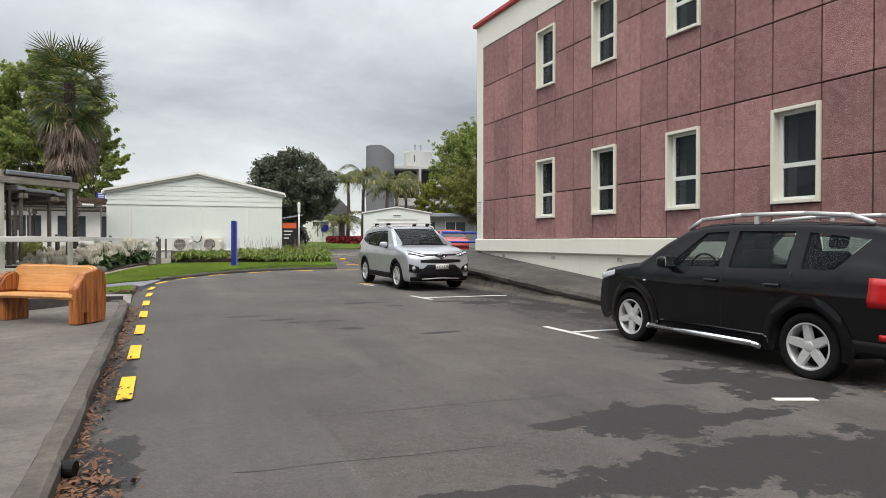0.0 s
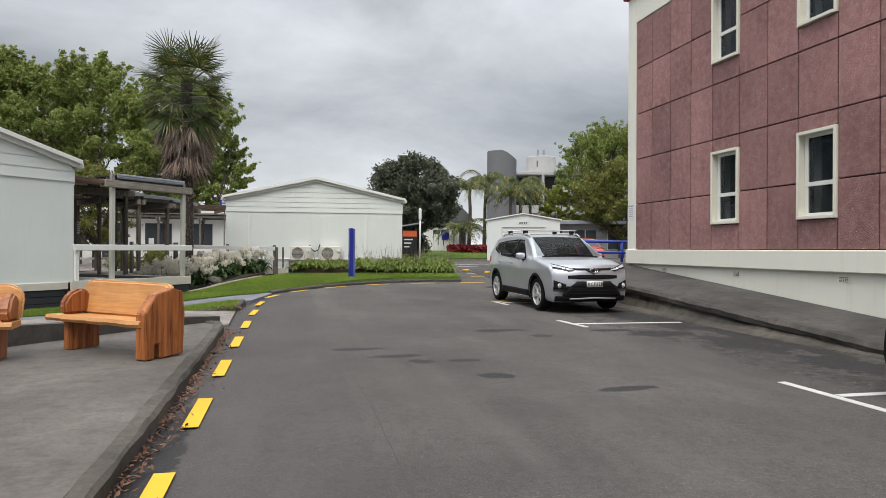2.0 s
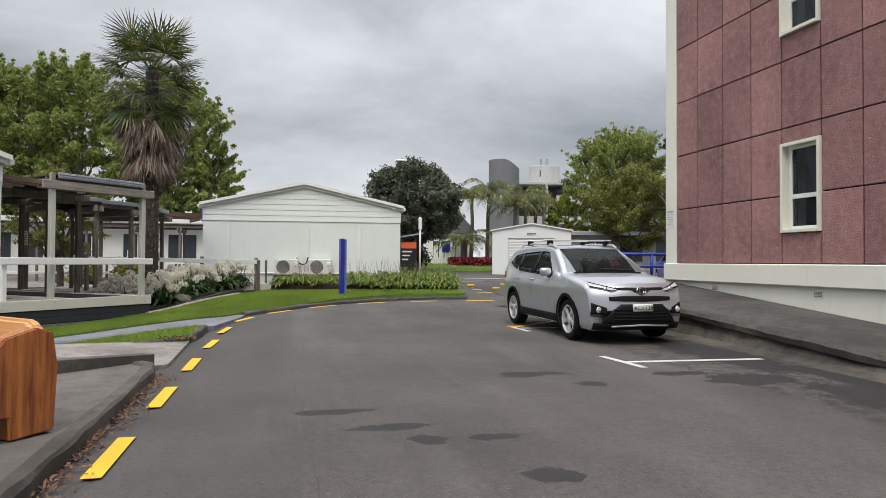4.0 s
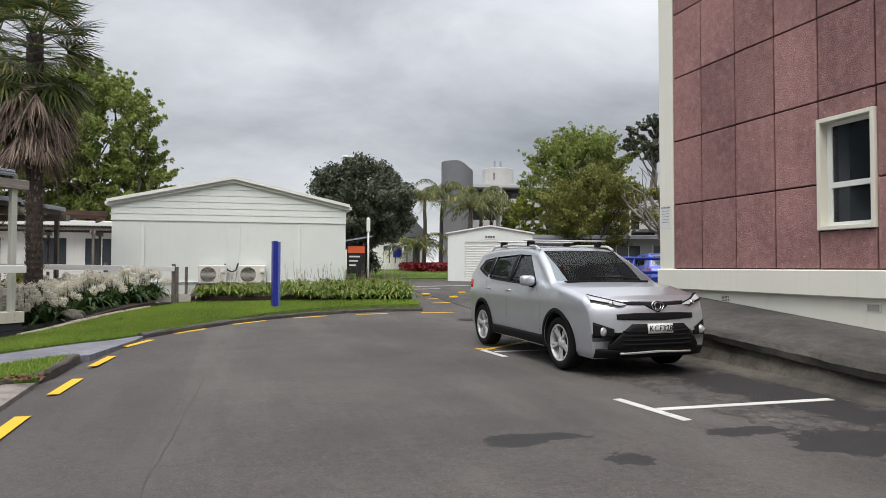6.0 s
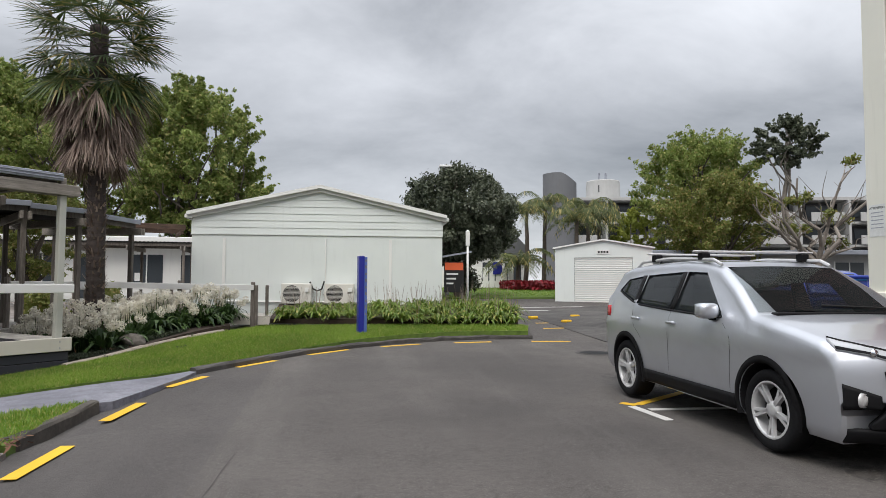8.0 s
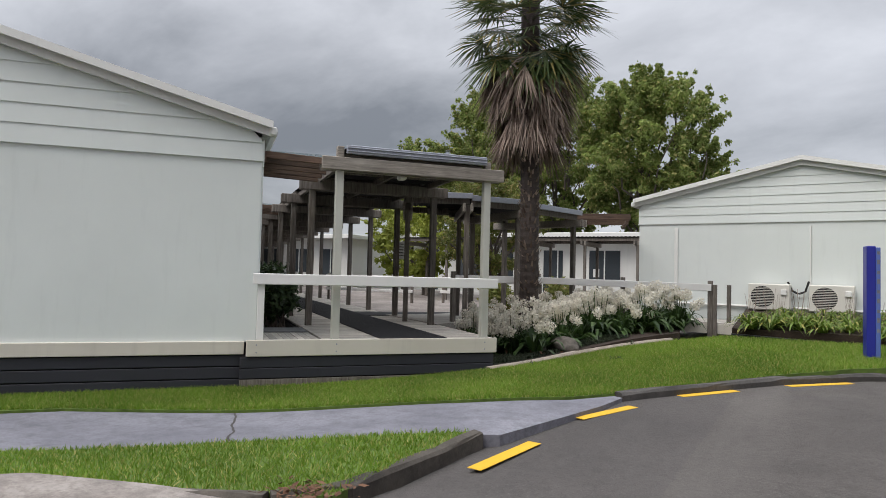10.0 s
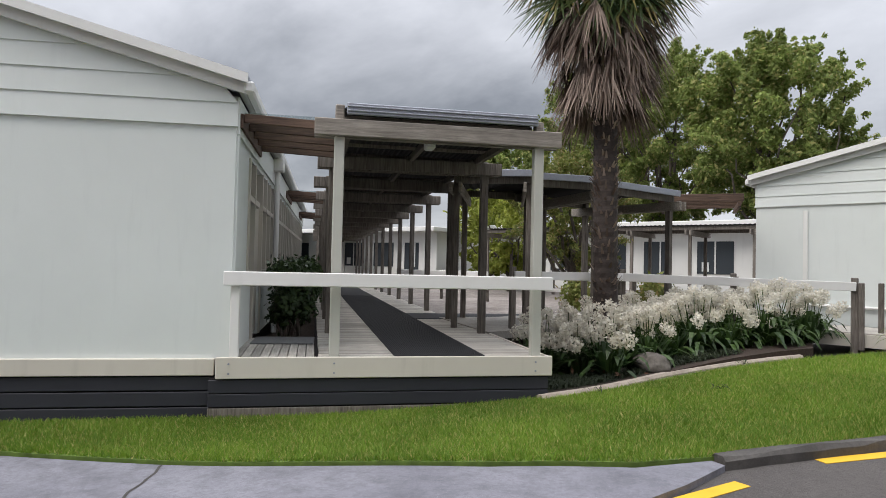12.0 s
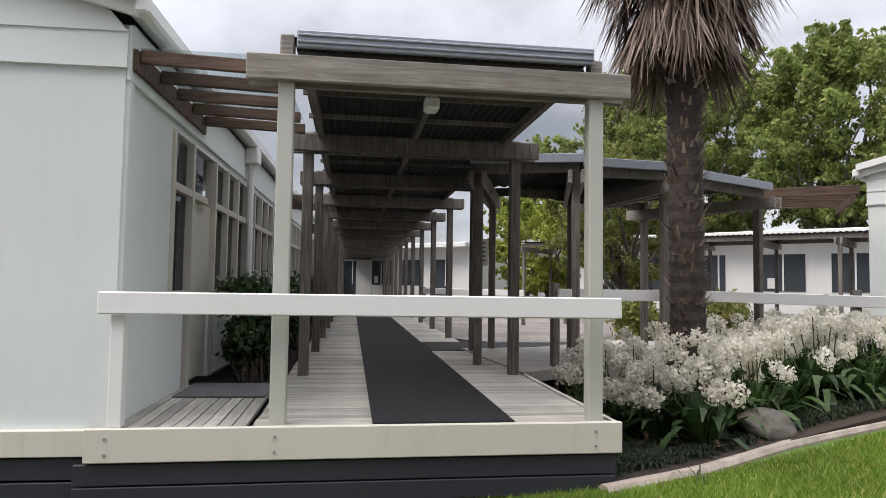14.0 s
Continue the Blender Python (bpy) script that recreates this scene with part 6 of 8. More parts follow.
shelter((-5.25, 25.1), (-4.17, 25.80), 2.1, 1, 3.18, "covered walk branching off the boardwalk", 1)
shelter((-4.15, 25.83), (-3.48, 26.82), 2.1, 1, 3.14, "covered walk turning behind the palm", 1, True, 1)
shelter((-3.46, 26.86), (-2.98, 28.85), 2.1, 1, 3.10, "covered walk leading to the far hut", 1, True, 1)
shelter((-14.0, 38.5), (4.0, 39.3), 2.0, 1, 3.2, "pale covered walk along the rear block", 9, False)
perg = empty("pergola", pose(-3.3, 28.95, 0, 0, 0, 18), "brown slatted pergola joining the far hut", "pergola")
for i in range(6):
    part("slat", bx(0.0, 1.5, 0.05 + i * 0.3, 0.10 + i * 0.3, 3.0, 3.14, 0.006), BROWN_WOOD, perg)
part("wall_plate", bx(0.0, 0.05, 0.0, 1.7, 2.9, 2.998), BROWN_WOOD, perg)
part("wall_plate", bx(1.4, 1.45, 0.0, 1.7, 2.9, 2.998), BROWN_WOOD, perg)

DECK_PLAN = [hp(3.5, 2.62), (-4.2, 25.9), (-3.55, 26.85), (-3.1, 28.85), (-3.2, 29.9), (-5.7, 30.3), (-6.0, 27.5), hp(3.2, 5.4)]
deck2 = empty("boardwalk", pose(0, 0, 0), "weathered boardwalk and ramp to the far hut", "boardwalk", kind="structure")
part("deck_sheet", slab(bmesh.new(), DECK_PLAN, lambda x, y: 0.70, 0.12), DECK_WOOD, deck2)
part("ramp_sheet", slab(bmesh.new(), [(-3.7, 28.9), (-0.1, 28.95), (0.35, 29.0), (0.35, 30.5), (-3.7, 30.2)], lambda x, y: 0.82 - 0.06 * (x + 3.7) / 4, 0.06), DECK_WOOD, deck2)
part("ramp_fascia", slab(bmesh.new(), [(-3.0, 28.84), (0.38, 28.92), (0.38, 28.98), (-3.0, 28.9)], lambda x, y: 0.80 - 0.06 * (x + 3.7) / 4, 0.20), FASCIA_CREAM, deck2)
rail2 = empty("handrail", pose(0, 0, 0), "long white painted rail along the ramp", "handrail")
rl = [(-4.35, 25.6, 1.56), (-3.35, 27.5, 1.56), (-0.05, 28.82, 1.50)]
for a, b in zip(rl, rl[1:]):
    d = Vector(b) - Vector(a)
    m = Matrix.Translation(a) @ d.to_track_quat("X", "Z").to_matrix().to_4x4()
    ob = part("rail_board", bx(0, d.length, -0.022, 0.022, -0.07, 0.07, 0.006), RAIL_WHITE, rail2)
    ob.matrix_basis = m
    k = int(d.length / 1.2)
    for i in range(k + 1):
        p = Vector(a) + d * (i / k)
        q = part("rail_post", bx(-0.045, 0.045, 0.024, 0.114, 0.3 - p.z, 0.14, 0.008), POST_WOOD, rail2)
        q.matrix_basis = Matrix.Translation(p) @ Matrix.Rotation(math.atan2(d.y, d.x), 4, "Z")
for x, y in ((0.02, 28.86), (0.24, 29.3)):
    pp = part("rail_post", bx(x - 0.04, x + 0.04, y - 0.04, y + 0.04, 0.5, 1.56, 0.008), POST_WOOD, rail2, "grey end post")
tagged(part("retaining_board", slab(bmesh.new(), [(0.45, 27.86), (4.4, 27.84), (4.4, 27.92), (0.45, 27.94)], lambda x, y: 0.66 - 0.035 * x, 0.35), DARK_BOARD), "low dark timber edge of the raised bed", "edging", kind="structure")

# ---- plants ----
LEAF_PLANE = foliage("fresh_green_leaves", (0.155, 0.215, 0.05), (0.36, 0.43, 0.125), dry=(0.42, 0.38, 0.15), trans=0.5)
LEAF_OLIVE = foliage("olive_green_leaves", (0.13, 0.16, 0.035), (0.26, 0.28, 0.07), dry=(0.34, 0.25, 0.1), trans=0.4)
LEAF_DARK = foliage("dark_leathery_leaves", (0.045, 0.062, 0.032), (0.17, 0.185, 0.125), 0.45, trans=0.2)
LEAF_BRIGHT = foliage("yellow_green_leaves", (0.22, 0.27, 0.04), (0.38, 0.40, 0.08), trans=0.45)
LEAF_SHRUB = foliage("glossy_shrub_leaves", (0.02, 0.045, 0.016), (0.075, 0.12, 0.04), 0.4, trans=0.2)
PALM_LEAF = foliage("palm_leaf", (0.04, 0.075, 0.024), (0.13, 0.165, 0.05), 0.4, dry=(0.34, 0.26, 0.09), trans=0.3)
PALM_DRY = foliage("dead_palm_thatch", (0.10, 0.066, 0.05), (0.46, 0.36, 0.30), 0.8, trans=0.2)
QUEEN_LEAF = foliage("arching_palm_leaf", (0.05, 0.075, 0.022), (0.19, 0.21, 0.07), 0.5, dry=(0.45, 0.36, 0.13), trans=0.4)
LILY_LEAF = foliage("lily_strap_leaf", (0.025, 0.055, 0.016), (0.085, 0.145, 0.04), 0.32, trans=0.3)
AGA_LEAF = foliage("agapanthus_leaf", (0.10, 0.17, 0.025), (0.26, 0.36, 0.065), 0.4, dry=(0.40, 0.34, 0.1), trans=0.35)
PETAL = foliage("cream_white_petals", (0.80, 0.75, 0.64), (0.90, 0.87, 0.79), 0.6, trans=0.45)
RED_LEAF = foliage("dark_red_bedding", (0.10, 0.008, 0.012), (0.30, 0.02, 0.03), 0.6, trans=0.2)
BARK = timber("grey_brown_bark", (0.05, 0.04, 0.032), (0.16, 0.13, 0.105), axis=2, rnd=0.2)
PALE_BARK = timber("pale_bark", (0.16, 0.14, 0.12), (0.32, 0.28, 0.24), axis=2, rnd=0.2)
PALM_BARK = timber("ringed_palm_bark", (0.018, 0.013, 0.012), (0.085, 0.062, 0.052), axis=0, rnd=0.1)
GRASS_BLADE = foliage("grass_blade", (0.125, 0.235, 0.022), (0.27, 0.40, 0.05), 0.6, dry=(0.46, 0.40, 0.15), trans=0.4)


def leaf_points(blobs, n, shell=0.55, seed=1):
    g = np.random.default_rng(seed)
    b = np.array(blobs, float)
    vol = b[:, 3] ** 2
    idx = g.choice(len(b), n, p=vol / vol.sum())
    d = g.normal(size=(n, 3))
    d /= np.linalg.norm(d, axis=1)[:, None]
    r = shell + (1.05 - shell) * g.uniform(0, 1, n) ** 0.7
    # uneven outline
    r *= 0.86 + 0.28 * np.sin(d[:, 0] * 5 + idx) * np.sin(d[:, 1] * 4 + 2 * idx) + g.normal(0, 0.07, n)
    stray = g.uniform(0, 1, n) < 0.22
    r = np.where(stray, r * g.uniform(1.0, 1.5, n), r)
    p = b[idx, :3] + d * r[:, None] * b[idx, 3:4] * np.array([1, 1, 0.86])
    return p, d, g


def leaves(name, blobs, n, size, material, parent, shell=0.55, seed=1, droop=0.2, label="", aspect=0.5):
    p, d, g = leaf_points(blobs, n, shell, seed)
    nrm = d + g.normal(0, 0.7, d.shape) + np.array([0, 0, 0.3])
    nrm /= np.linalg.norm(nrm, axis=1)[:, None]
    t = np.cross(nrm, g.normal(size=d.shape))
    t[:, 2] -= droop
    t /= np.linalg.norm(t, axis=1)[:, None]
    w = np.cross(nrm, t)
    s = (size * g.uniform(0.6, 1.45, n))[:, None]
    co = np.stack([p - t * s * 0.5, p - w * s * aspect * 0.5, p + t * s * 0.55, p + w * s * aspect * 0.5], 1)
    return place(name, quads_mesh(name, co), material, parent, label)


def limb(bm, a, b, r0, r1, steps=5, wob=0.12, seed=0):
    g = random.Random(seed)
    a, b = Vector(a), Vector(b)
    pts = [a]
    for i in range(1, steps):
        f = i / steps
        k = (b - a).length * wob
        pts.append(a.lerp(b, f) + Vector((g.uniform(-k, k), g.uniform(-k, k), g.uniform(-k, k) * 0.5)))
    pts.append(b)
    for i in range(steps):
        f0, f1 = i / steps, (i + 1) / steps
        tube(bm, pts[i], pts[i + 1], r0 + (r1 - r0) * f0, r0 + (r1 - r0) * f1, 8, False)
    return pts


def tree(name, x, y, h, spread, material, n, size, label, trunk=0.25, clear=0.3, bark=None, seed=1, nb=16, shell=0.3, flat=1.0, aspect=0.55, sprays=3):
    z0 = gz(x, y)
    t = empty(name, pose(x, y, z0), label, "tree")
    g = random.Random(seed)
    bm = bmesh.new()
    limb(bm, (0, 0, -0.1), (0, 0, h * (clear + 0.15)), trunk, trunk * 0.6, 5, 0.03, seed)
    blobs = []
    cz = h * (1 + clear) / 2
    half = h * (1 - clear) / 2
    for i in range(nb * 7):
        a = g.uniform(0, 6.283)
        f = math.sqrt(g.uniform(0.0, 1))
        zz = g.uniform(-1, 1)
        k = math.sqrt(max(0.05, 1 - zz * zz))
        r = spread * g.uniform(0.07, 0.15)
        c = Vector((math.cos(a) * f * spread * 0.84 * k, math.sin(a) * f * spread * 0.84 * k, cz + zz * half * 0.80 * flat))
        blobs.append((*c, r))
        # a spray of twigs that reaches out and up past the rounded mass
        d = (Vector((c.x, c.y, (c.z - cz) * 0.8)) + Vector((g.uniform(-1, 1), g.uniform(-1, 1), g.uniform(0.2, 1.1))) * spread * 0.4).normalized()
        for j in range(1, 1 + sprays):
            q = c + d * spread * 0.085 * j * g.uniform(0.8, 1.2)
            blobs.append((*q, r * (1 - 0.2 * j)))
        if i % 8 == 0:
            limb(bm, (0, 0, h * clear * g.uniform(0.7, 1.3)), c, trunk * 0.38, 0.03, 4, 0.08, seed + i)
    part("trunk", bm, bark or BARK, t, "", True)
    leaves("crown", blobs, n, size, material, t, shell, seed, aspect=aspect)
    return t


# big trees behind the covered walks
tree("tree", -7.6, 57.0, 14.6, 4.9, LEAF_PLANE, 70000, 0.22, "large leafy green plane tree behind the huts", 0.3, 0.22, seed=4, nb=30)
tree("tree", -4.4, 55.0, 10.0, 2.5, LEAF_PLANE, 20000, 0.22, "smaller leafy green tree behind the far hut", 0.16, 0.3, seed=8, nb=14)
tree("tree", -14.6, 60.0, 15.9, 5.8, LEAF_PLANE, 76000, 0.23, "large leafy green plane tree behind the walkway", 0.3, 0.22, seed=5, nb=30)
tree("tree", -21.5, 63.0, 16.8, 5.6, LEAF_PLANE, 70000, 0.24, "large leafy green tree beyond the first hut", 0.3, 0.2, seed=6, nb=28)
tree("tree", -28.5, 62.0, 12.5, 4.5, LEAF_PLANE, 30000, 0.26, "large leafy green tree in the distance", 0.3, 0.2, seed=7, nb=26)
tree("tree", -7.4, 33.4, 4.7, 2.0, LEAF_OLIVE, 26000, 0.12, "weeping olive-green tree beside the walkway", 0.14, 0.25, seed=11, nb=18, aspect=0.3)
tree("tree", -14.5, 41.0, 4.6, 2.2, LEAF_BRIGHT, 6000, 0.2, "bright green shrubby tree beyond the walkway", 0.12, 0.1, seed=12, nb=12)
tree("tree", -19.0, 46.0, 5.2, 2.6, LEAF_BRIGHT, 6000, 0.24, "bright green shrubby tree in the distance", 0.12, 0.1, seed=13, nb=12)
# dark round tree, and the trees by the far buildings
tree("tree", 7.65, 41.5, 6.25, 3.2, LEAF_DARK, 60000, 0.14, "dense dark round coastal tree on the far lawn", 0.24, 0.20, seed=21, nb=44, shell=0.5, sprays=1)
tree("tree", 25.0, 50.5, 10.4, 4.5, LEAF_PLANE, 42000, 0.18, "tall bright green tree beyond the car park", 0.28, 0.3, seed=22, nb=30)
tree("tree", 23.0, 45.0, 6.8, 3.8, LEAF_OLIVE, 36000, 0.15, "low spreading dark green tree by the car park", 0.2, 0.2, seed=23, nb=24)
tree("tree", 29.5, 48.0, 11.0, 2.3, LEAF_DARK, 7000, 0.24, "tall dark tree with a tuft of leaves at its top", 0.18, 0.72, PALE_BARK, 24, 12)
tree("tree", 21.5, 52.0, 5.6, 1.9, LEAF_BRIGHT, 6000, 0.22, "slim yellow-green tree by the garage", 0.1, 0.3, PALE_BARK, 25, 12)
bare = empty("tree", pose(26.2, 41.5, gz(26, 41.5)), "half-bare spreading tree with pale limbs", "tree")
bm = bmesh.new()
tops = []
limb(bm, (0, 0, -0.1), (0, 0, 1.9), 0.26, 0.22, 4, 0.03, 1)
for i in range(9):
    a = 0.7 * i
    c = Vector((math.cos(a) * (2.0 + 0.35 * i), math.sin(a) * 1.5, 2.6 + 0.55 * i))
    pts = limb(bm, (0, 0, 1.8), c, 0.12, 0.04, 5, 0.1, i + 40)
    for j in range(7):
        e = pts[3 + j % 3] + Vector((random.uniform(-1.2, 1.2), random.uniform(-1, 1), random.uniform(0.1, 1.2)))
        limb(bm, pts[2 + j % 3], e, 0.035, 0.008, 3, 0.15, i * 9 + j)
        tops.append((*e, 0.35))
part("limbs", bm, PALE_BARK, bare, "", True)
leaves("crown", tops[::3], 2200, 0.18, LEAF_OLIVE, bare, 0.2, 5)


# ---- the fan palm ----
def fan_palm(x, y, z):
    p = empty("palm_tree", pose(x, y, z, 1.2, -0.8, 20), "tall fan palm with a shaggy skirt of dead fronds", "palm tree")
    g = random.Random(9)
    H = 6.35
    bm = bmesh.new()
    rings = []
    nz, na = 90, 18
    for i in range(nz + 1):
        zz = -0.15 + (H + 0.15) * i / nz
        r = 0.165 + 0.075 * math.exp(-max(0, zz) / 0.35) + (0.012 if i % 2 else 0.0) * (0.5 + abs(noise.noise(Vector((0, 0, zz * 3)))))
        rings.append([bm.verts.new(((r + 0.012 * noise.noise(Vector((a * 2.0, zz * 5, 1)))) * math.cos(6.28319 * a / na), (r + 0.012 * noise.noise(Vector((a * 2.0, zz * 5, 7)))) * math.sin(6.28319 * a / na), zz)) for a in range(na)])
    for a, b in zip(rings, rings[1:]):
        for i in range(na):
            j = (i + 1) % na
            bm.faces.new((a[i], a[j], b[j], b[i]))
    part("trunk", bm, PALM_BARK, p, "dark ringed trunk")
    # old leaf bases
    quads = []
    for i in range(480):
        zz, a = g.uniform(0.3, 4.6), g.uniform(0, 6.283)
        o = Vector((math.cos(a), math.sin(a), 0))
        t = Vector((-math.sin(a), math.cos(a), 0)) * 0.022
        b0 = o * 0.17 + Vector((0, 0, zz))
        tip = o * g.uniform(0.20, 0.255) + Vector((0, 0, zz + g.uniform(0.03, 0.12)))
        quads.append([b0 - t, b0 + t, tip + t * 0.4, tip - t * 0.4])
    tagged(place("leaf_stub", quads_mesh("leaf_stub", np.array([[tuple(v) for v in q] for q in quads])), PALM_DRY, p, "frayed old leaf bases"), kind="stuff")

    def fan(o, d, upv, reach, segs, width, bend, out):
        d = d.normalized()
        s = d.cross(upv).normalized()
        n2 = s.cross(d)
        for k in range(segs):
            th = radians(-105 + 210 * k / (segs - 1)) + g.uniform(-0.05, 0.05)
            q = (d * math.cos(th) + s * math.sin(th)).normalized()
            l = reach * (0.62 + 0.38 * math.cos(th * 0.62)) * g.uniform(0.88, 1.08)
            wv = q.cross(n2).normalized() * width
            mid = o + q * l * 0.55 + Vector((0, 0, -bend * l * 0.12))
            tip = o + q * l + Vector((0, 0, -bend * l * g.uniform(0.35, 0.75)))
            out.append([o - wv * 0.15, o + wv * 0.15, mid + wv * 0.5, mid - wv * 0.5])
            out.append([mid - wv * 0.5, mid + wv * 0.5, tip + wv * 0.06, tip - wv * 0.06])

    live, dead, stems = [], [], bmesh.new()
    for i in range(96):
        f = i / 95
        el_ = radians(60 - 125 * f + g.uniform(-10, 10))
        a = i * 2.39996
        o0 = Vector((0, 0, H + 0.15 - 1.25 * f))
        d = Vector((math.cos(a) * math.cos(el_), math.sin(a) * math.cos(el_), math.sin(el_)))
        pl = (0.76 + 0.30 * g.random()) * (1 - 0.42 * f * f)
        o1 = o0 + d * pl + Vector((0, 0, -0.06))
        tube(stems, o0, o1, 0.014, 0.008, 5, False)
        tilt = Vector((g.uniform(-0.3, 0.3), g.uniform(-0.3, 0.3), 1))
        upv = tilt if abs(d.z) < 0.9 else Vector((1, 0, 0))
        fan(o1, (d + Vector((0, 0, -0.25 * f))), upv, (0.78 + 0.2 * g.random()) * (1 - 0.25 * f), 22, 0.042, 0.16 + 0.5 * f, live if f < 0.78 or g.random() < 0.4 else dead)
    for i in range(110):
        a = i * 2.39996
        zz = 5.15 - 1.4 * g.random()
        o = Vector((math.cos(a) * 0.2, math.sin(a) * 0.2, zz))
        d = Vector((math.cos(a) * g.uniform(0.15, 0.6), math.sin(a) * g.uniform(0.15, 0.6), -1))
        e = o + Vector((math.cos(a), math.sin(a), -0.35)) * g.uniform(0.12, 0.30 + 0.38 * max(0.0, (zz - 4.2) / 1.2))
        tube(stems, o, e, 0.014, 0.009, 4, False)
        d = d.normalized()
        s = Vector((-math.sin(a), math.cos(a), 0))
        for k in range(26):
            q = (d + s * g.uniform(-0.5, 0.5) + Vector((math.cos(a), math.sin(a), 0)) * g.uniform(-0.15, 0.35)).normalized()
            l = g.uniform(0.2, 0.78)
            wv = (s + Vector((g.uniform(-1, 1), g.uniform(-1, 1), 0)) * 0.5).normalized() * g.uniform(0.008, 0.02)
            mid, tip = e + q * l * 0.5, e + q * l + Vector((0, 0, -0.1))
            dead.append([e - wv * 0.4, e + wv * 0.4, mid + wv, mid - wv])
            dead.append([mid - wv, mid + wv, tip + wv * 0.1, tip - wv * 0.1])
    tagged(part("stalk", stems, PALM_LEAF, p), kind="stuff")
    for nm, qs, mt, lb in (("fan_leaves", live, PALM_LEAF, "dark green fan leaves"), ("dead_skirt", dead, PALM_DRY, "grey-brown skirt of dead fronds")):
        place(nm, quads_mesh(nm, np.array([[tuple(v) for v in q] for q in qs])), mt, p, lb)
    return p


fan_palm(-2.70, 25.45, 0.42)


def queen_palm(x, y, h, seed):
    p = empty("palm_tree", pose(x, y, gz(x, y)), "slender palm with arching feathery fronds", "palm tree", "palms by the tower")
    g = random.Random(seed)
    bm = bmesh.new()
    limb(bm, (0, 0, -0.1), (0.1, 0, h), 0.17, 0.11, 6, 0.01, seed)
    part("trunk", bm, BARK, p, "", True)
    qs = []
    for i in range(20):
        a = i * 2.39996 + g.uniform(-0.2, 0.2)
        up_ = g.uniform(0.1, 1.3)
        o = Vector((math.cos(a), math.sin(a), 0))
        l = g.uniform(1.9, 2.6)
        pts = [Vector((0.1, 0, h)) + o * l * f + Vector((0, 0, l * (up_ * f - 1.15 * f * f * (0.5 + 0.5 * up_)))) for f in (0, 0.2, 0.4, 0.6, 0.8, 1.0)]
        for c0, c1 in zip(pts, pts[1:]):
            for k in range(5):
                c = c0.lerp(c1, k / 5)
                for s in (-1, 1):
                    t = Vector((-math.sin(a), math.cos(a), 0)) * s
                    d = (t * 0.55 + (c1 - c0).normalized() * 0.35 + Vector((0, 0, -0.65))).normalized() * g.uniform(0.4, 0.62)
                    w = (c1 - c0).normalized() * 0.035
                    qs.append([c - w, c + w, c + d + w * 0.2, c + d - w * 0.2])
    place("fronds", quads_mesh("fronds", np.array([[tuple(v) for v in q] for q in qs])), QUEEN_LEAF, p)


for i, (x, y, h) in enumerate(((14.2, 53.0, 5.6), (15.9, 54.5, 6.2), (18.2, 52.5, 5.8), (19.6, 54.0, 5.4), (16.9, 51.0, 5.0), (13.2, 51.5, 2.2))):
    queen_palm(x, y, h, 60 + i)


# ---- strap-leaved plants ----
def strap_leaves(g, n, length, width, out, z0=0.0, spread=1.0, lift=1.0):
    for _ in range(n):
        a = g.uniform(0, 6.283)
        o = Vector((math.cos(a), math.sin(a), 0))
        t = Vector((-math.sin(a), math.cos(a), 0)) * width * g.uniform(0.7, 1.2) / 2
        l, e = length * g.uniform(0.7, 1.15), g.uniform(0.5, 1.35) * lift
        b = o * 0.05 * g.random() + Vector((o.y, -o.x, 0)) * g.uniform(-0.08, 0.08) + Vector((0, 0, z0))
        p, prev = [], None
        for f in (0, 0.3, 0.6, 0.85, 1.0):
            c = b + o * l * f * math.cos(e) * spread + Vector((0, 0, l * (f * math.sin(e) - 0.62 * f * f * f)))
            w = t * (0.7 if f == 0 else (1.0 if f < 0.7 else (0.7 if f < 0.9 else 0.08)))
            if prev:
                out.append([prev[0] - prev[1], prev[0] + prev[1], c + w, c - w])
            prev = (c, w)


def qmesh(name, qs):
    return quads_mesh(name, np.array([[tuple(v) for v in q] for q in qs]))


def lily(seed):
    g = random.Random(seed)
    ob = empty("flowering_lily", pose(0, 0, -50), "strap-leaved lily clump with frothy cream-white flowers", "flowering plant", "white lilies round the palm")
    qs = []
    strap_leaves(g, 44, 0.78, 0.07, qs, 0.0, 0.95, 1.12)
    place("leaves", qmesh("leaves", qs), LILY_LEAF, ob)
    fl, st = [], bmesh.new()
    for k in range(g.randint(6, 8)):
        a, r = g.uniform(0, 6.283), g.uniform(0.05, 0.46)
        top = Vector((math.cos(a) * r, math.sin(a) * r, g.uniform(0.55, 0.80) - r * r * 1.3))
        tube(st, (top.x * 0.3, top.y * 0.3, 0.05), top, 0.007, 0.005, 5, False)
        for _ in range(110):
            u = Vector((g.gauss(0, 1), g.gauss(0, 1), g.gauss(0, 1))).normalized()
            c = top + Vector((u.x * 0.085, u.y * 0.085, u.z * 0.10)) * g.uniform(0.25, 1.0) ** 0.6
            n = (u + Vector((g.uniform(-1, 1), g.uniform(-1, 1), g.uniform(-1, 1)))).normalized()
            t = n.cross(Vector((0.3, 0.2, 1))).normalized() * g.uniform(0.012, 0.021)
            w = n.cross(t).normalized() * g.uniform(0.012, 0.021)
            fl.append([c - t, c - w, c + t, c + w])
    tagged(part("stem", st, LILY_LEAF, ob), kind="stuff")
    tagged(place("blossom", qmesh("blossom", fl), PETAL, ob, "frothy cream-white flower heads"), kind="stuff")
    return ob


def bed_z(x, y):
    return lz(x, y) + 0.04 + 0.08 * smoothstep(24, 27, y)


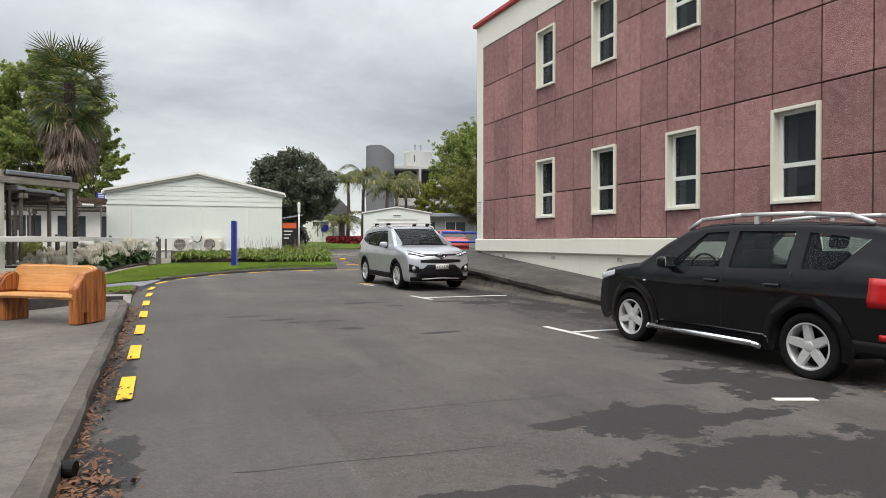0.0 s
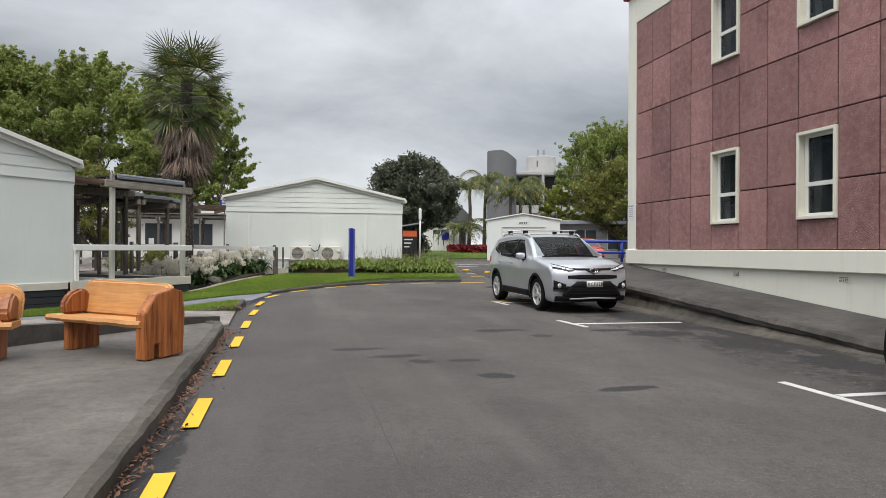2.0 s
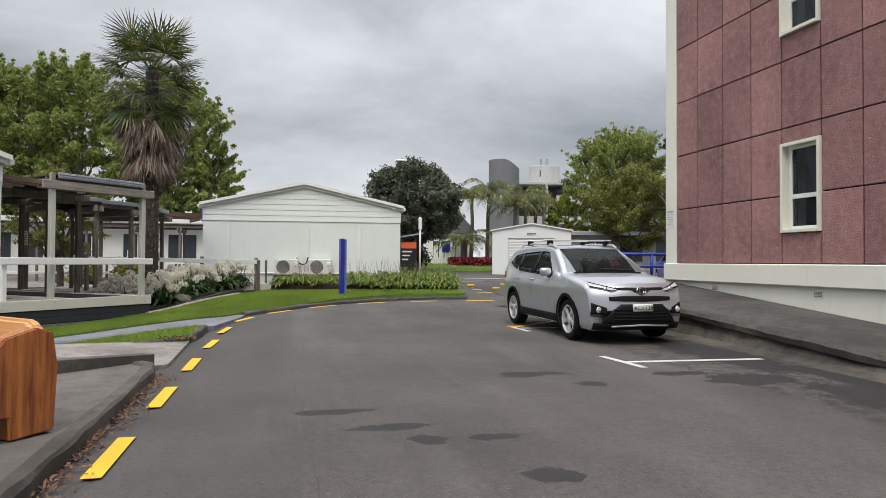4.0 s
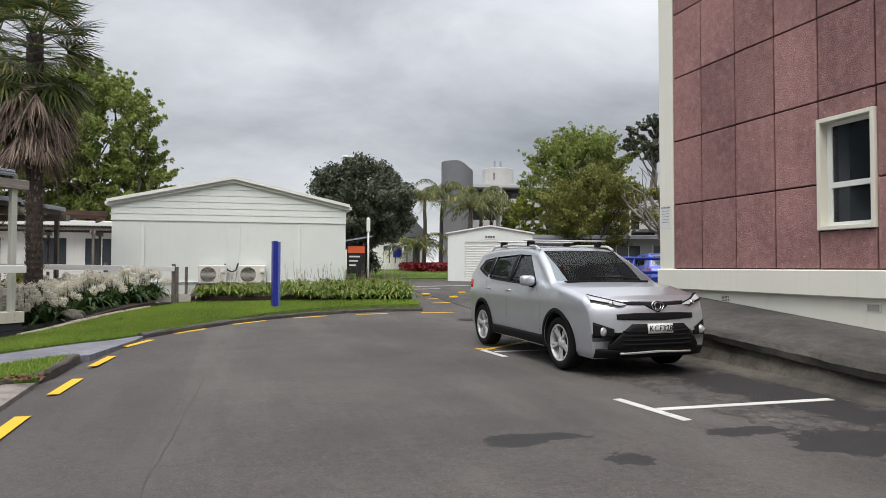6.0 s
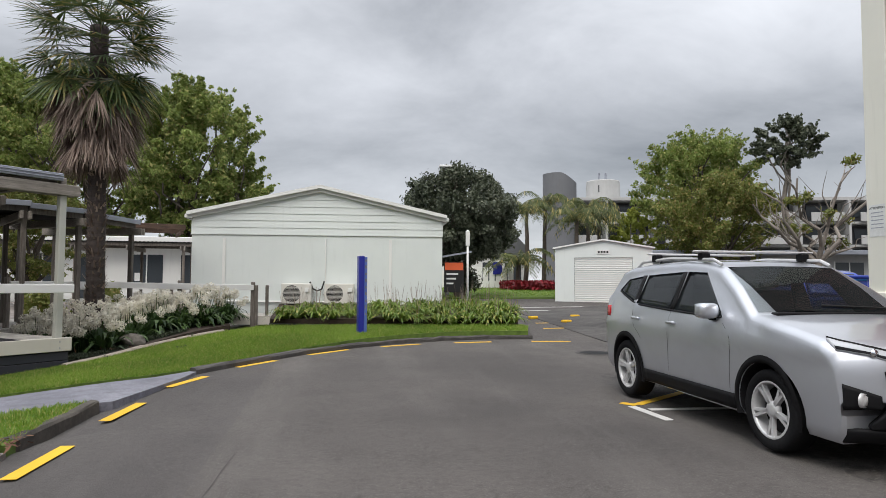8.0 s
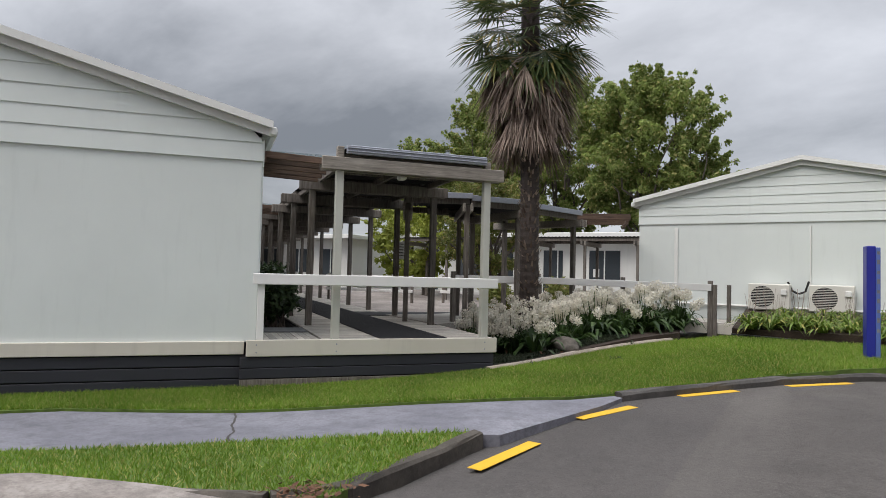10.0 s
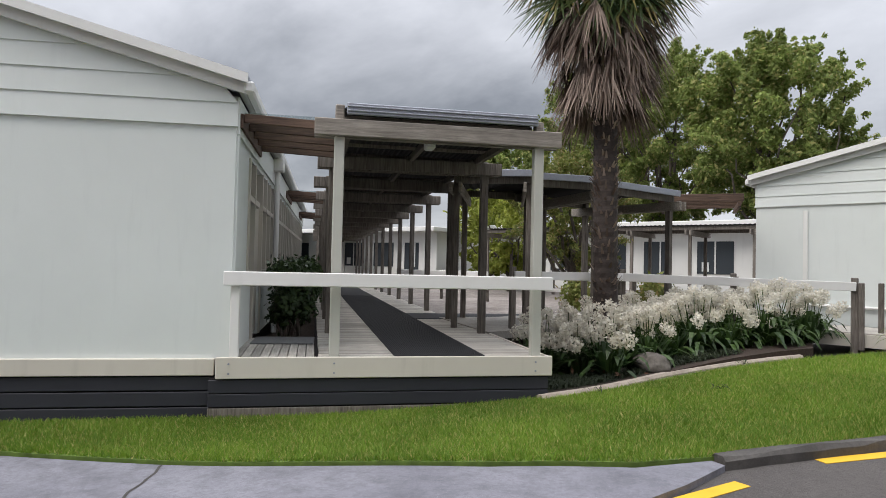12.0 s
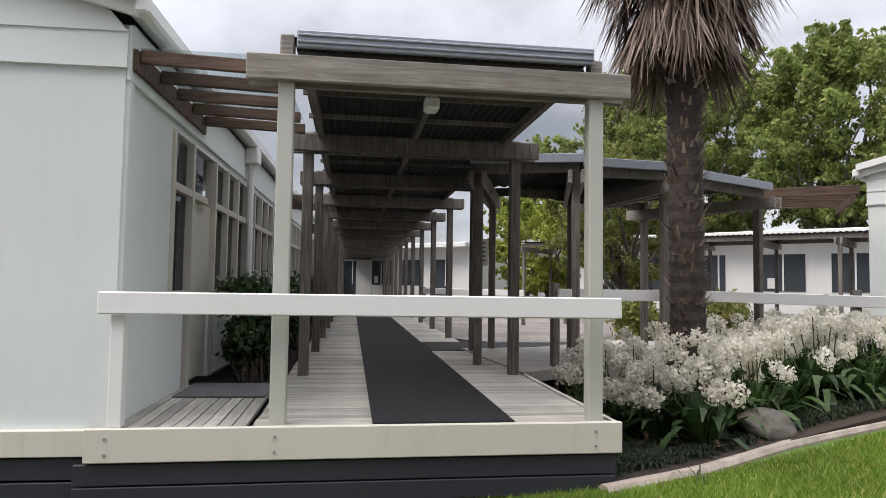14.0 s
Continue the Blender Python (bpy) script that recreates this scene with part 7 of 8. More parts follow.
kinds = [lily(s) for s in (1, 2, 3, 4)]
g = random.Random(77)
spots = []
for _ in range(4000):
    x, y = g.uniform(-5.2, -0.4), g.uniform(23.4, 28.6)
    u, v = (x - HUT[0]) * UX + (y - HUT[1]) * UY, -(x - HUT[0]) * UY + (y - HUT[1]) * UX
    if u < 3.85 or not inside(BED, [x], [y])[0] or inside(DECK_PLAN, [x - 0.2], [y + 0.2])[0]:
        continue
    edge_d = min(math.hypot(x - ex, y - ey) for ex, ey in ((-2.3, 23.1), (-1.93, 23.75), (-1.6, 24.8), (-1.35, 25.4), (-1.1, 25.9), (-0.7, 26.5), (-0.35, 27.0)))
    if edge_d < 0.62 or math.hypot(x + 2.7, y - 25.45) < 0.42 or (y < 24.5 and v < 1.6):
        continue
    if all(math.hypot(x - a, y - b) > 0.34 for a, b in spots):
        spots.append((x, y))
for i, (x, y) in enumerate(spots[:96]):
    s = g.uniform(0.95, 1.2)
    if i < 4:
        kinds[i].matrix_basis = pose(x, y, bed_z(x, y) - 0.01)
    else:
        copy_thing(kinds[i % 4], pose(x, y, bed_z(x, y) - 0.01, 0, 0, g.uniform(0, 360)) @ Matrix.Diagonal((s, s, s, 1)))

# low dark tufts and stones in front of the lilies
qs = []
for _ in range(1500):
    for _try in range(20):
        x, y = g.uniform(-2.9, -0.7), g.uniform(23.2, 26.4)
        if inside(BED, [x], [y])[0] and inside(BED, [x + 0.22], [y - 0.14])[0] and min(math.hypot(x - a, y - b) for a, b in spots) > 0.2:
            break
    sub = []
    strap_leaves(g, 9, 0.16, 0.010, sub, 0.0, 1.1, 0.9)
    qs += [[v + Vector((x, y, bed_z(x, y))) for v in q] for q in sub]
tagged(place("ground_cover", qmesh("ground_cover", qs), foliage("dark_mondo_grass", (0.012, 0.020, 0.010), (0.045, 0.06, 0.025), 0.6)), "low dark tufted ground cover in the flower bed", "ground cover", kind="stuff")
STONE = concrete("lichened_stone", (0.06, 0.05, 0.042), (0.19, 0.17, 0.145))
for x, y, r, lab in ((-1.85, 25.05, 0.24, "lichen-spotted grey boulder at the palm's foot"), (-2.25, 24.75, 0.17, "small mossy boulder at the palm's foot")):
    bm = bmesh.new()
    bmesh.ops.create_icosphere(bm, subdivisions=4, radius=r)
    for v in bm.verts:
        v.co *= 1 + 0.28 * noise.noise(v.co * 5) + 0.08 * noise.noise(v.co * 16)
        v.co.z *= 0.62
    rock = part("garden_rock", bm, STONE, smooth=True)
    rock.matrix_basis = pose(x, y, bed_z(x, y) + r * 0.3)
    tagged(rock, lab, "rock")
n = 700
a, r = rng.uniform(0, 6.283, n), np.abs(rng.normal(0, 0.42, n))
scatter("leaf_litter", -2.55 + r * np.cos(a), 25.2 + r * np.sin(a), np.full(n, bed_z(-2.5, 25.2) + 0.03) + rng.uniform(0, 0.05, n), 0.045, LITTER, "reddish palm debris on the mulch", "leaf litter")

# agapanthus along the far hut


def aga(seed):
    gg = random.Random(seed)
    ob = empty("agapanthus", pose(0, 0, -50), "arching strap-leaved green clump in the raised bed", "plant", "plants along the far hut")
    q = []
    strap_leaves(gg, 60, 0.64, 0.042, q, 0.0, 1.0, 0.95)
    place("leaves", qmesh("leaves", q), AGA_LEAF, ob)
    st = bmesh.new()
    for _ in range(3):
        a = gg.uniform(0, 6.283)
        tube(st, (0, 0, 0), (math.cos(a) * 0.12, math.sin(a) * 0.12, gg.uniform(0.55, 0.85)), 0.005, 0.003, 4, False)
    tagged(part("stalk", st, PALM_DRY, ob), kind="stuff")
    return ob


agas = [aga(s) for s in (11, 12, 13)]
n = 0
for row, yy in ((0, 28.05), (1, 28.45), (2, 28.95), (3, 29.5)):
    for i in range(15):
        x, y = 0.75 + i * 0.42 + g.uniform(-0.12, 0.12), yy + g.uniform(-0.12, 0.12)
        if row == 3 and x < 1.0:
            continue
        z = lz(x, y) + 0.16 + 0.06 * (y - 28)
        if row == 0:
            y -= 0.22 * smoothstep(2.4, 4.5, x)
            z -= 0.12 * smoothstep(2.4, 4.5, x)
        s = g.uniform(0.85, 1.15) * (0.72 if x < 3 else 0.95)
        if n < 3:
            agas[n].matrix_basis = pose(x, y, z)
        else:
            copy_thing(agas[n % 3], pose(x, y, z, 0, 0, g.uniform(0, 360)) @ Matrix.Diagonal((s, s, s, 1)))
        n += 1
qs = []
for _ in range(200):
    x, y = g.uniform(4.6, 6.9), g.uniform(28.4, 30.3)
    b = Vector((x, y, lz(x, y) + 0.2))
    t = b + Vector((g.uniform(-0.12, 0.12), g.uniform(-0.12, 0.12), g.uniform(0.2, 0.45)))
    w = Vector((0.004, 0.002, 0))
    qs.append([b - w, b + w, t + w * 1.6, t - w * 1.6])
tagged(place("seed_heads", qmesh("seed_heads", qs), AGA_LEAF), "dry pale seed stalks at the corner of the bed", "dry grass", kind="stuff")

# shrubs between the first hut and the walk


def shrub(name, x, y, z, r, h, n, material, label, seed, size=0.09):
    s = empty(name, pose(x, y, z), label, "shrub")
    gg = random.Random(seed)
    bm = bmesh.new()
    blobs = []
    for i in range(9):
        a = gg.uniform(0, 6.283)
        c = (math.cos(a) * r * 0.5 * gg.random(), math.sin(a) * r * 0.5 * gg.random(), h * gg.uniform(0.3, 0.85), r * gg.uniform(0.35, 0.6))
        blobs.append(c)
        limb(bm, (0, 0, -0.05), c[:3], 0.02, 0.006, 3, 0.1, i)
    part("stem", bm, BARK, s)
    leaves("crown", blobs, n, size, material, s, 0.3, seed, label="")


for i, v in enumerate((2.5, 3.3, 4.2, 5.6, 7.0, 9.0, 11.5)):
    x, y = hp(0.55, v)
    shrub("shrub", x, y, 0.48, 0.5, 1.35 if i else 1.25, 2600, LEAF_SHRUB, "dense glossy dark green shrub beside the hut", 100 + i)
shrub("shrub", 8.0, 42.2, gz(8, 42), 1.0, 1.5, 3000, LEAF_DARK, "round dark shrub under the coastal tree", 130, 0.14)
for i, (x, y) in enumerate(((-6.0, 31.2), (-5.2, 33.8))):
    shrub("shrub", x, y, gz(x, y), 0.9, 1.1, 2600, LEAF_OLIVE, "low olive-green shrub beyond the walkway", 140 + i, 0.12)

# lawn grass


def grass(name, poly, top, count, label, seed, h=0.05):
    gg = np.random.default_rng(seed)
    px, py = [p[0] for p in poly], [p[1] for p in poly]
    xs_, ys_ = gg.uniform(min(px), max(px), count * 3), gg.uniform(min(py), max(py), count * 3)
    ok = inside(poly, xs_, ys_)
    xs_, ys_ = xs_[ok][:count], ys_[ok][:count]
    m = len(xs_)
    z = np.array([top(a, b) for a, b in zip(xs_, ys_)])
    a = gg.uniform(0, 6.283, m)
    hh = h * gg.uniform(0.5, 1.35, m)
    w = 0.0045 * gg.uniform(0.8, 1.6, m)
    base = np.stack([xs_, ys_, z - 0.004], 1)
    side = np.stack([np.cos(a) * w, np.sin(a) * w, np.zeros(m)], 1)
    lean = gg.normal(0, 0.55, (m, 2)) * hh[:, None]
    tip = base + np.stack([lean[:, 0], lean[:, 1], hh], 1)
    co = np.stack([base - side, base + side, tip], 1)
    return tagged(place(name, quads_mesh(name, co, 3), GRASS_BLADE), label, "grass", kind="stuff")


NEAR_LAWN = [hp(-5.5, 0.0), hp(3.62, -0.02), (-2.28, 22.95), (-1.88, 23.75), (-1.0, 25.8), (0.2, 26.2)] + LAWN_EDGE[3::-1] + [(-0.47, 21.16), (-1.31, 20.54), (-2.51, 19.95), (-3.96, 19.23), (-5.3, 18.43), (-6.6, 17.1)]
grass("grass", NEAR_LAWN, lz, 260000, "short mown grass blades of the front lawn", 31, 0.048)
FAR_LAWN = [(0.2, 26.2)] + LAWN_EDGE[3:] + [(6.8, 27.5), (6.5, 27.85), (0.4, 27.85), (-0.3, 26.95), (-1.0, 25.8)]
grass("grass", FAR_LAWN, lz, 60000, "short mown grass blades beside the blue post", 32, 0.055)
grass("grass", STRIP, lambda x, y: gz(x, y) + 0.06, 60000, "mown grass blades of the narrow strip", 33, 0.045)

# ---- beyond the car park ----
far_lawn = [(7.2, 40.5), (12.6, 41.0), (17.5, 54), (6.2, 54), (6.2, 43)]
fine_sheet("lawn_3", far_lawn, lambda x, y: gz(x, y) + 0.05 + 0.03 * max(0, y - 40.5), GRASS_SOIL, 3, 0.4, "sloping green lawn by the rear buildings", "lawn")
grass("grass", far_lawn, lambda x, y: gz(x, y) + 0.05 + 0.03 * max(0, y - 40.5), 16000, "green grass of the sloping rear lawn", 35, 0.09)
qs = []
for _ in range(2600):
    a, r = g.uniform(0, 6.283), math.sqrt(g.random())
    x, y = 13.6 + 1.7 * r * math.cos(a), 50.5 + 2.0 * r * math.sin(a)
    c = Vector((x, y, gz(x, y) + 0.4 + g.uniform(0, 0.45)))
    t, w = Vector((g.uniform(-1, 1), g.uniform(-1, 1), g.uniform(-1, 1))) * 0.13, Vector((g.uniform(-1, 1), g.uniform(-1, 1), g.uniform(-1, 1))) * 0.10
    qs.append([c - t, c - w, c + t, c + w])
tagged(place("flower_bed", qmesh("flower_bed", qs), RED_LEAF), "bed of dark red flowers on the rear lawn", "flower bed", kind="stuff")

garage = empty("garage", pose(11.35, 38.7, 0, 0, 0, -20), "small white gabled garage with a roller door", "garage")
GX, GB = 4.05, 0.85
bm = bmesh.new()
poly_l = [(0, GB), (0.82, GB), (0.82, 2.78), (3.24, 2.78), (3.24, GB), (GX, GB), (GX, 3.16), (GX / 2, 3.50), (0, 3.16)]
prism(bm, poly_l, 0, 0.12)
part("front_wall", bm, HUT_WHITE, garage)
for s in (0, 1):
    x0 = 0.0 if s == 0 else GX - 0.12
    part("side_wall", bx(x0, x0 + 0.12, 0.121, 6, GB - 0.3, 3.14), HUT_WHITE, garage)
    sgn = -1 if s == 0 else 1
    e = GX / 2 + sgn * (GX / 2 + 0.1)
    part("roof_sheet", prism(bmesh.new(), [(GX / 2, 3.51), (e, 3.15), (e, 3.21), (GX / 2, 3.57)], -0.1, 6.1), TRIM_WHITE, garage)
door = part("roller_door", bx(0.83, 3.23, 0.05, 0.08, GB, 2.775), HUT_WHITE, garage, "white ribbed roller door")
bm = bmesh.new()
for i in range(24):
    box(bm, 0.83, 3.23, 0.032, 0.05, GB + 0.02 + i * 0.08, GB + 0.07 + i * 0.08, 0.008)
part("door_ribs", bm, TRIM_WHITE, door)
part("sign_plate", bx(1.75, 2.30, -0.02, -0.002, 2.92, 3.10), PLATE, garage, "small lettered sign plate")
for i in range(4):
    part("lettering", bx(1.80 + i * 0.12, 1.88 + i * 0.12, -0.024, -0.021, 2.97, 3.05), INK, garage)
part("apron", bx(-0.2, GX + 0.1, -0.5, 0.0, 0.5, GB + 0.01), DRIVE, garage)

WALL_GREY = painted("grey_rendered_concrete", (0.17, 0.175, 0.185), 0.8, 0.12, 0.2)
WALL_PALE = painted("pale_rendered_concrete", (0.48, 0.48, 0.47), 0.8, 0.12, 0.3)
DARK_OPEN = plain("dark_balcony_shade", (0.05, 0.05, 0.055), 0.6)
FAR_GLASS = plain("far_window_glass", (0.06, 0.07, 0.08), 0.15)
tower = empty("tower", pose(23.1, 72.0, 0), "smooth grey round stair tower with a slanted top", "building")
bm = bmesh.new()
r0 = 1.6
lo = [bm.verts.new((r0 * math.cos(6.28319 * i / 40), r0 * math.sin(6.28319 * i / 40), 0)) for i in range(40)]
hi = [bm.verts.new((r0 * math.cos(6.28319 * i / 40), r0 * math.sin(6.28319 * i / 40), 12.2 - 0.9 * smoothstep(-0.4, 1.0, math.cos(6.28319 * i / 40)))) for i in range(40)]
for i in range(40):
    j = (i + 1) % 40
    bm.faces.new((lo[i], lo[j], hi[j], hi[i]))
bm.faces.new(hi)
part("shaft", bm, WALL_GREY, tower)

block = empty("apartment_block", pose(25.5, 76.0, 0, 0, 0, -12) @ Matrix.Diagonal((1, 1, 0.86, 1)), "pale four-storey block with recessed dark balconies", "building")
part("core_wall", bx(0, 34, 2.0, 12, 0, 10.6), WALL_PALE, block)
for k in range(4):
    z = 1.3 + k * 2.7
    part("floor_slab", bx(-0.3, 34, 0.0, 2.2, z - 0.25, z, 0.02), WALL_PALE, block)
    # a dark sheet on every storey paints the shade inside the balconies
    part("roof_edge" if k == 3 else "balcony_shade", bx(0, 34, 1.6, 1.95, z, z + 2.3), DARK_OPEN, block)
    for i in range(7):
        x = 0.0 + i * 4.8
        part("balcony", bx(x, x + 3.2, -0.5, -0.35, z, z + 1.05, 0.02), WALL_PALE, block)
        part("window", bx(x + 0.4, x + 2.8, 1.5, 1.59, z + 0.7, z + 2.0), FAR_GLASS, block)
        part("fin_wall", bx(x + 3.6, x + 3.85, -0.5, 2.0, z, z + 2.45), WALL_PALE, block)
part("parapet", bx(-0.4, 34.2, -0.2, 12.2, 11.9, 12.3, 0.03), WALL_PALE, block)
turret = part("roof_turret", lathe(bmesh.new(), [(0.0005, 2.6), (1.75, 2.6), (1.8, 2.5), (1.8, 0.0)], 24), WALL_PALE, block, "round rooftop plant room")
turret.matrix_basis = pose(4.2, 4.0, 12.3, 90)
for x in (3.8, 4.5):
    part("flue", tube(bmesh.new(), (x, 4.0, 14.8), (x, 4.0, 16.0), 0.12, n=8), IRON, block)
part("vent", bx(3.4, 3.9, 2.35, 2.5, 13.3, 14.2), DARK_OPEN, block)

low = empty("rear_building", pose(14.2, 47.5, 0, 0, 0, -14), "long low flat-roofed white building with windows", "building")
part("wall", bx(3.0, 32, 0, 6, 0.5, 3.3), WALL_PALE, low)
part("roof", bx(2.4, 32.6, -0.8, 6.4, 3.3, 3.55, 0.02), IRON, low)
for i in range(12):
    x = 3.6 + i * 2.35
    w = part("window", bx(x, x + 1.5, -0.03, -0.002, 1.6, 2.9), FAR_GLASS, low)
    part("frame", bx(x - 0.06, x, -0.05, -0.002, 1.54, 2.96), TRIM_WHITE, w)
    part("frame", bx(x + 0.72, x + 0.78, -0.05, -0.03, 1.6, 2.9), TRIM_WHITE, w)
fence = empty("picket_fence", pose(8.0, 53.0, gz(8, 53)), "white slatted fence and gate beside the rear lawn", "fence")
for i in range(13):
    part("slat", bx(i * 0.42, i * 0.42 + 0.34, 0, 0.05, 0.3, 1.75, 0.01), TRIM_WHITE, fence)
part("fence_rail", bx(0, 5.5, 0.06, 0.1, 0.6, 0.7), TRIM_WHITE, fence)
part("sign", bx(4.0, 4.6, -0.06, -0.01, 1.3, 2.1), BLUE_POST, fence, "small blue sign")
cottage = empty("cottage", pose(6.0, 57.0, gz(6, 57)), "white cottage with dark windows behind the trees", "building")
part("wall", bx(0, 9.5, 0, 5, -0.2, 2.9), TRIM_WHITE, cottage)
part("roof", prism(bmesh.new(), [(-0.3, 2.9), (9.8, 2.9), (8.6, 4.1), (0.9, 4.1)], -0.3, 5.3), WALL_GREY, cottage)
for x in (0.5, 2.1, 6.2, 7.8):
    part("window", bx(x, x + 1.2, -0.04, -0.002, 0.9, 2.2), FAR_GLASS, cottage)
    part("window_frame", bx(x + 0.57, x + 0.63, -0.06, -0.041, 0.9, 2.2), TRIM_WHITE, cottage)

# rear block seen between the walkway posts
rear = empty("rear_building", pose(-18, 45.5, 0, 0, 0, 2.5), "long low white building with dark windows and doors", "building")
part("wall", bx(0, 24, 0, 6, 0.2, 3.6), TRIM_WHITE, rear)
part("roof", bx(-0.4, 24.4, -0.9, 6.4, 3.6, 3.85, 0.03), TRIM_WHITE, rear)
for i in range(10):
    x = 0.6 + i * 2.35
    w = part("window" if i % 3 else "door", bx(x, x + (1.5 if i % 3 else 1.0), -0.03, -0.002, 1.6 if i % 3 else 0.85, 3.0), FAR_GLASS, rear)
    part("frame", bx(x - 0.07, x, -0.06, -0.002, 0.85, 3.07), TRIM_WHITE, w)
    part("frame", bx(x + 0.72, x + 0.78, -0.06, -0.031, 1.6, 3.0), TRIM_WHITE, w)
    if i % 3 == 1:
        part("notice", bx(x + 0.2, x + 0.5, -0.05, -0.031, 1.7, 2.1), PLATE, rear)
rear2 = copy_thing(rear, pose(-46, 43.5, 0, 0, 0, 4))
sheet("pavement_5", [(-40, 31), (-6.2, 31.2), (-3.2, 33), (-3.2, 45), (-40, 45)], lambda x, y: gz(x, y) + 0.03, DRIVE, 0.2, "pale concrete yard beyond the covered walks", "yard")
for i in range(3):
    fr = empty("white_fence", pose(-14 + i * 4.2, 33.2 + i * 1.2, gz(0, 33)), "low white rail fence in the yard", "fence", "yard fences")
    part("rail", bx(0, 3.8, 0, 0.05, 0.75, 0.92, 0.008), RAIL_WHITE, fr)
    part("rail", bx(0, 3.8, 0, 0.05, 0.35, 0.45, 0.008), RAIL_WHITE, fr)
    for x in (0.05, 1.9, 3.7):
        part("post", bx(x, x + 0.09, 0.051, 0.12, 0, 0.95, 0.006), POST_WOOD, fr)
# end of the long walk
far_end = empty("red_hut", pose(*hp(-1.0, 47.0), 0, 0, 0, 48.5), "dull red hut closing the far end of the walk", "hut")
part("wall", bx(0, 8, 0, 3, 0.2, 3.0), RED_TRIM, far_end)
part("roof", prism(bmesh.new(), [(-0.3, 3.0), (8.3, 3.0), (4, 4.0)], -0.2, 3.2), IRON, far_end)
part("white_band", bx(1.5, 6.5, -0.05, -0.002, 1.1, 1.5), TRIM_WHITE, far_end)

# signs, poles and rails
pole = empty("marker_pole", pose(6.1, 31.6, gz(6, 31.6)), "slim white pole with a small box at its top", "pole")
part("shaft", tube(bmesh.new(), (0, 0, 0), (0, 0, 2.75), 0.035, n=12), TRIM_WHITE, pole, "", True)
part("head_box", bx(-0.06, 0.06, -0.05, 0.05, 2.25, 2.72, 0.01), TRIM_WHITE, pole)
notice = empty("notice_board", pose(6.55, 39.0, gz(6.5, 39)), "leaning notice board with an orange heading", "notice board")
part("board", bx(0.0, 0.85, 0, 0.05, 0.35, 1.65, 0.01), INK, notice, "black board")
part("heading", bx(0.03, 0.82, -0.012, -0.001, 1.30, 1.62), plain("orange_red_panel", (0.75, 0.13, 0.04), 0.5), notice, "orange heading panel")
for i in range(3):
    part("lettering", bx(0.1, 0.6 - 0.1 * i, -0.016, -0.002, 1.10 - 0.2 * i, 1.17 - 0.2 * i), PLATE, notice)
for x in (0.05, 0.75):
    part("leg", bx(x, x + 0.07, 0.051, 0.12, 0, 1.75, 0.006), POST_WOOD, notice)
part("board_roof", prism(bmesh.new(), [(-0.25, 1.80), (1.15, 2.05), (1.15, 2.12), (-0.25, 1.87)], -0.2, 0.4), IRON, notice)
lamp2 = empty("street_lamp", pose(7.4, 43.2, gz(7, 43)), "street lamp with a pale flat head above the tree", "street lamp")
part("pole", tube(bmesh.new(), (0, 0, 0), (0, 0, 5.6), 0.07, 0.045, 10), IRON, lamp2)
part("arm", tube(bmesh.new(), (0, 0, 5.55), (-0.6, -2.6, 5.95), 0.03, 0.025, 8), IRON, lamp2)
part("lamp_head", bx(-0.85, -0.30, -2.85, -2.45, 5.92, 6.02, 0.03), TRIM_WHITE, lamp2)
sgn_b = empty("block_sign", pose(-2.6, 38.2, 1.1, 0, 0, 4), "small blue block sign with pale numerals", "sign")
part("sign_panel", bx(-0.35, 0.05, 0, 0.03, 2.25, 2.85, 0.004), BLUE_POST, sgn_b)
text("sign_number", "10", 0.2, pose(-0.15, -0.003, 2.38, 90), PLATE, sgn_b)
part("sign_post", bx(-0.18, -0.12, 0.031, 0.08, 0.5, 2.9, 0.004), POST_WOOD, sgn_b)
for i in range(3):
    part("lettering", bx(-0.28, 0.0, -0.006, -0.001, 2.78 - i * 0.09, 2.82 - i * 0.09), PLATE, sgn_b)
tree_sign = empty("hanging_sign", WALK_M @ pose(3.55, 5.1, 0), "small white lettered board on a walkway post", "sign")
part("sign_panel", bx(-0.12, 0.12, -0.03, -0.01, 1.95, 2.35, 0.004), PLATE, tree_sign)
for i in range(5):
    part("lettering", bx(-0.09, 0.08, -0.034, -0.031, 2.28 - i * 0.065, 2.30 - i * 0.065), INK, tree_sign)
paper = empty("paper_notice", pose(WX - 0.022, 19.60, 2.62), "white paper notice taped to the corner pier", "notice")
part("sheet", bx(-0.003, 0.0, -0.14, 0.14, -0.30, 0.16), PLATE, paper)
text("heading", "ATTENTION", 0.048, pose(-0.004, 0, 0.11, 90, 0, -90), INK, paper, 0.001)
for i in range(5):
    part("lettering", bx(-0.0045, -0.0032, -0.11, 0.11, 0.04 - i * 0.055, 0.052 - i * 0.055), IRON, paper)

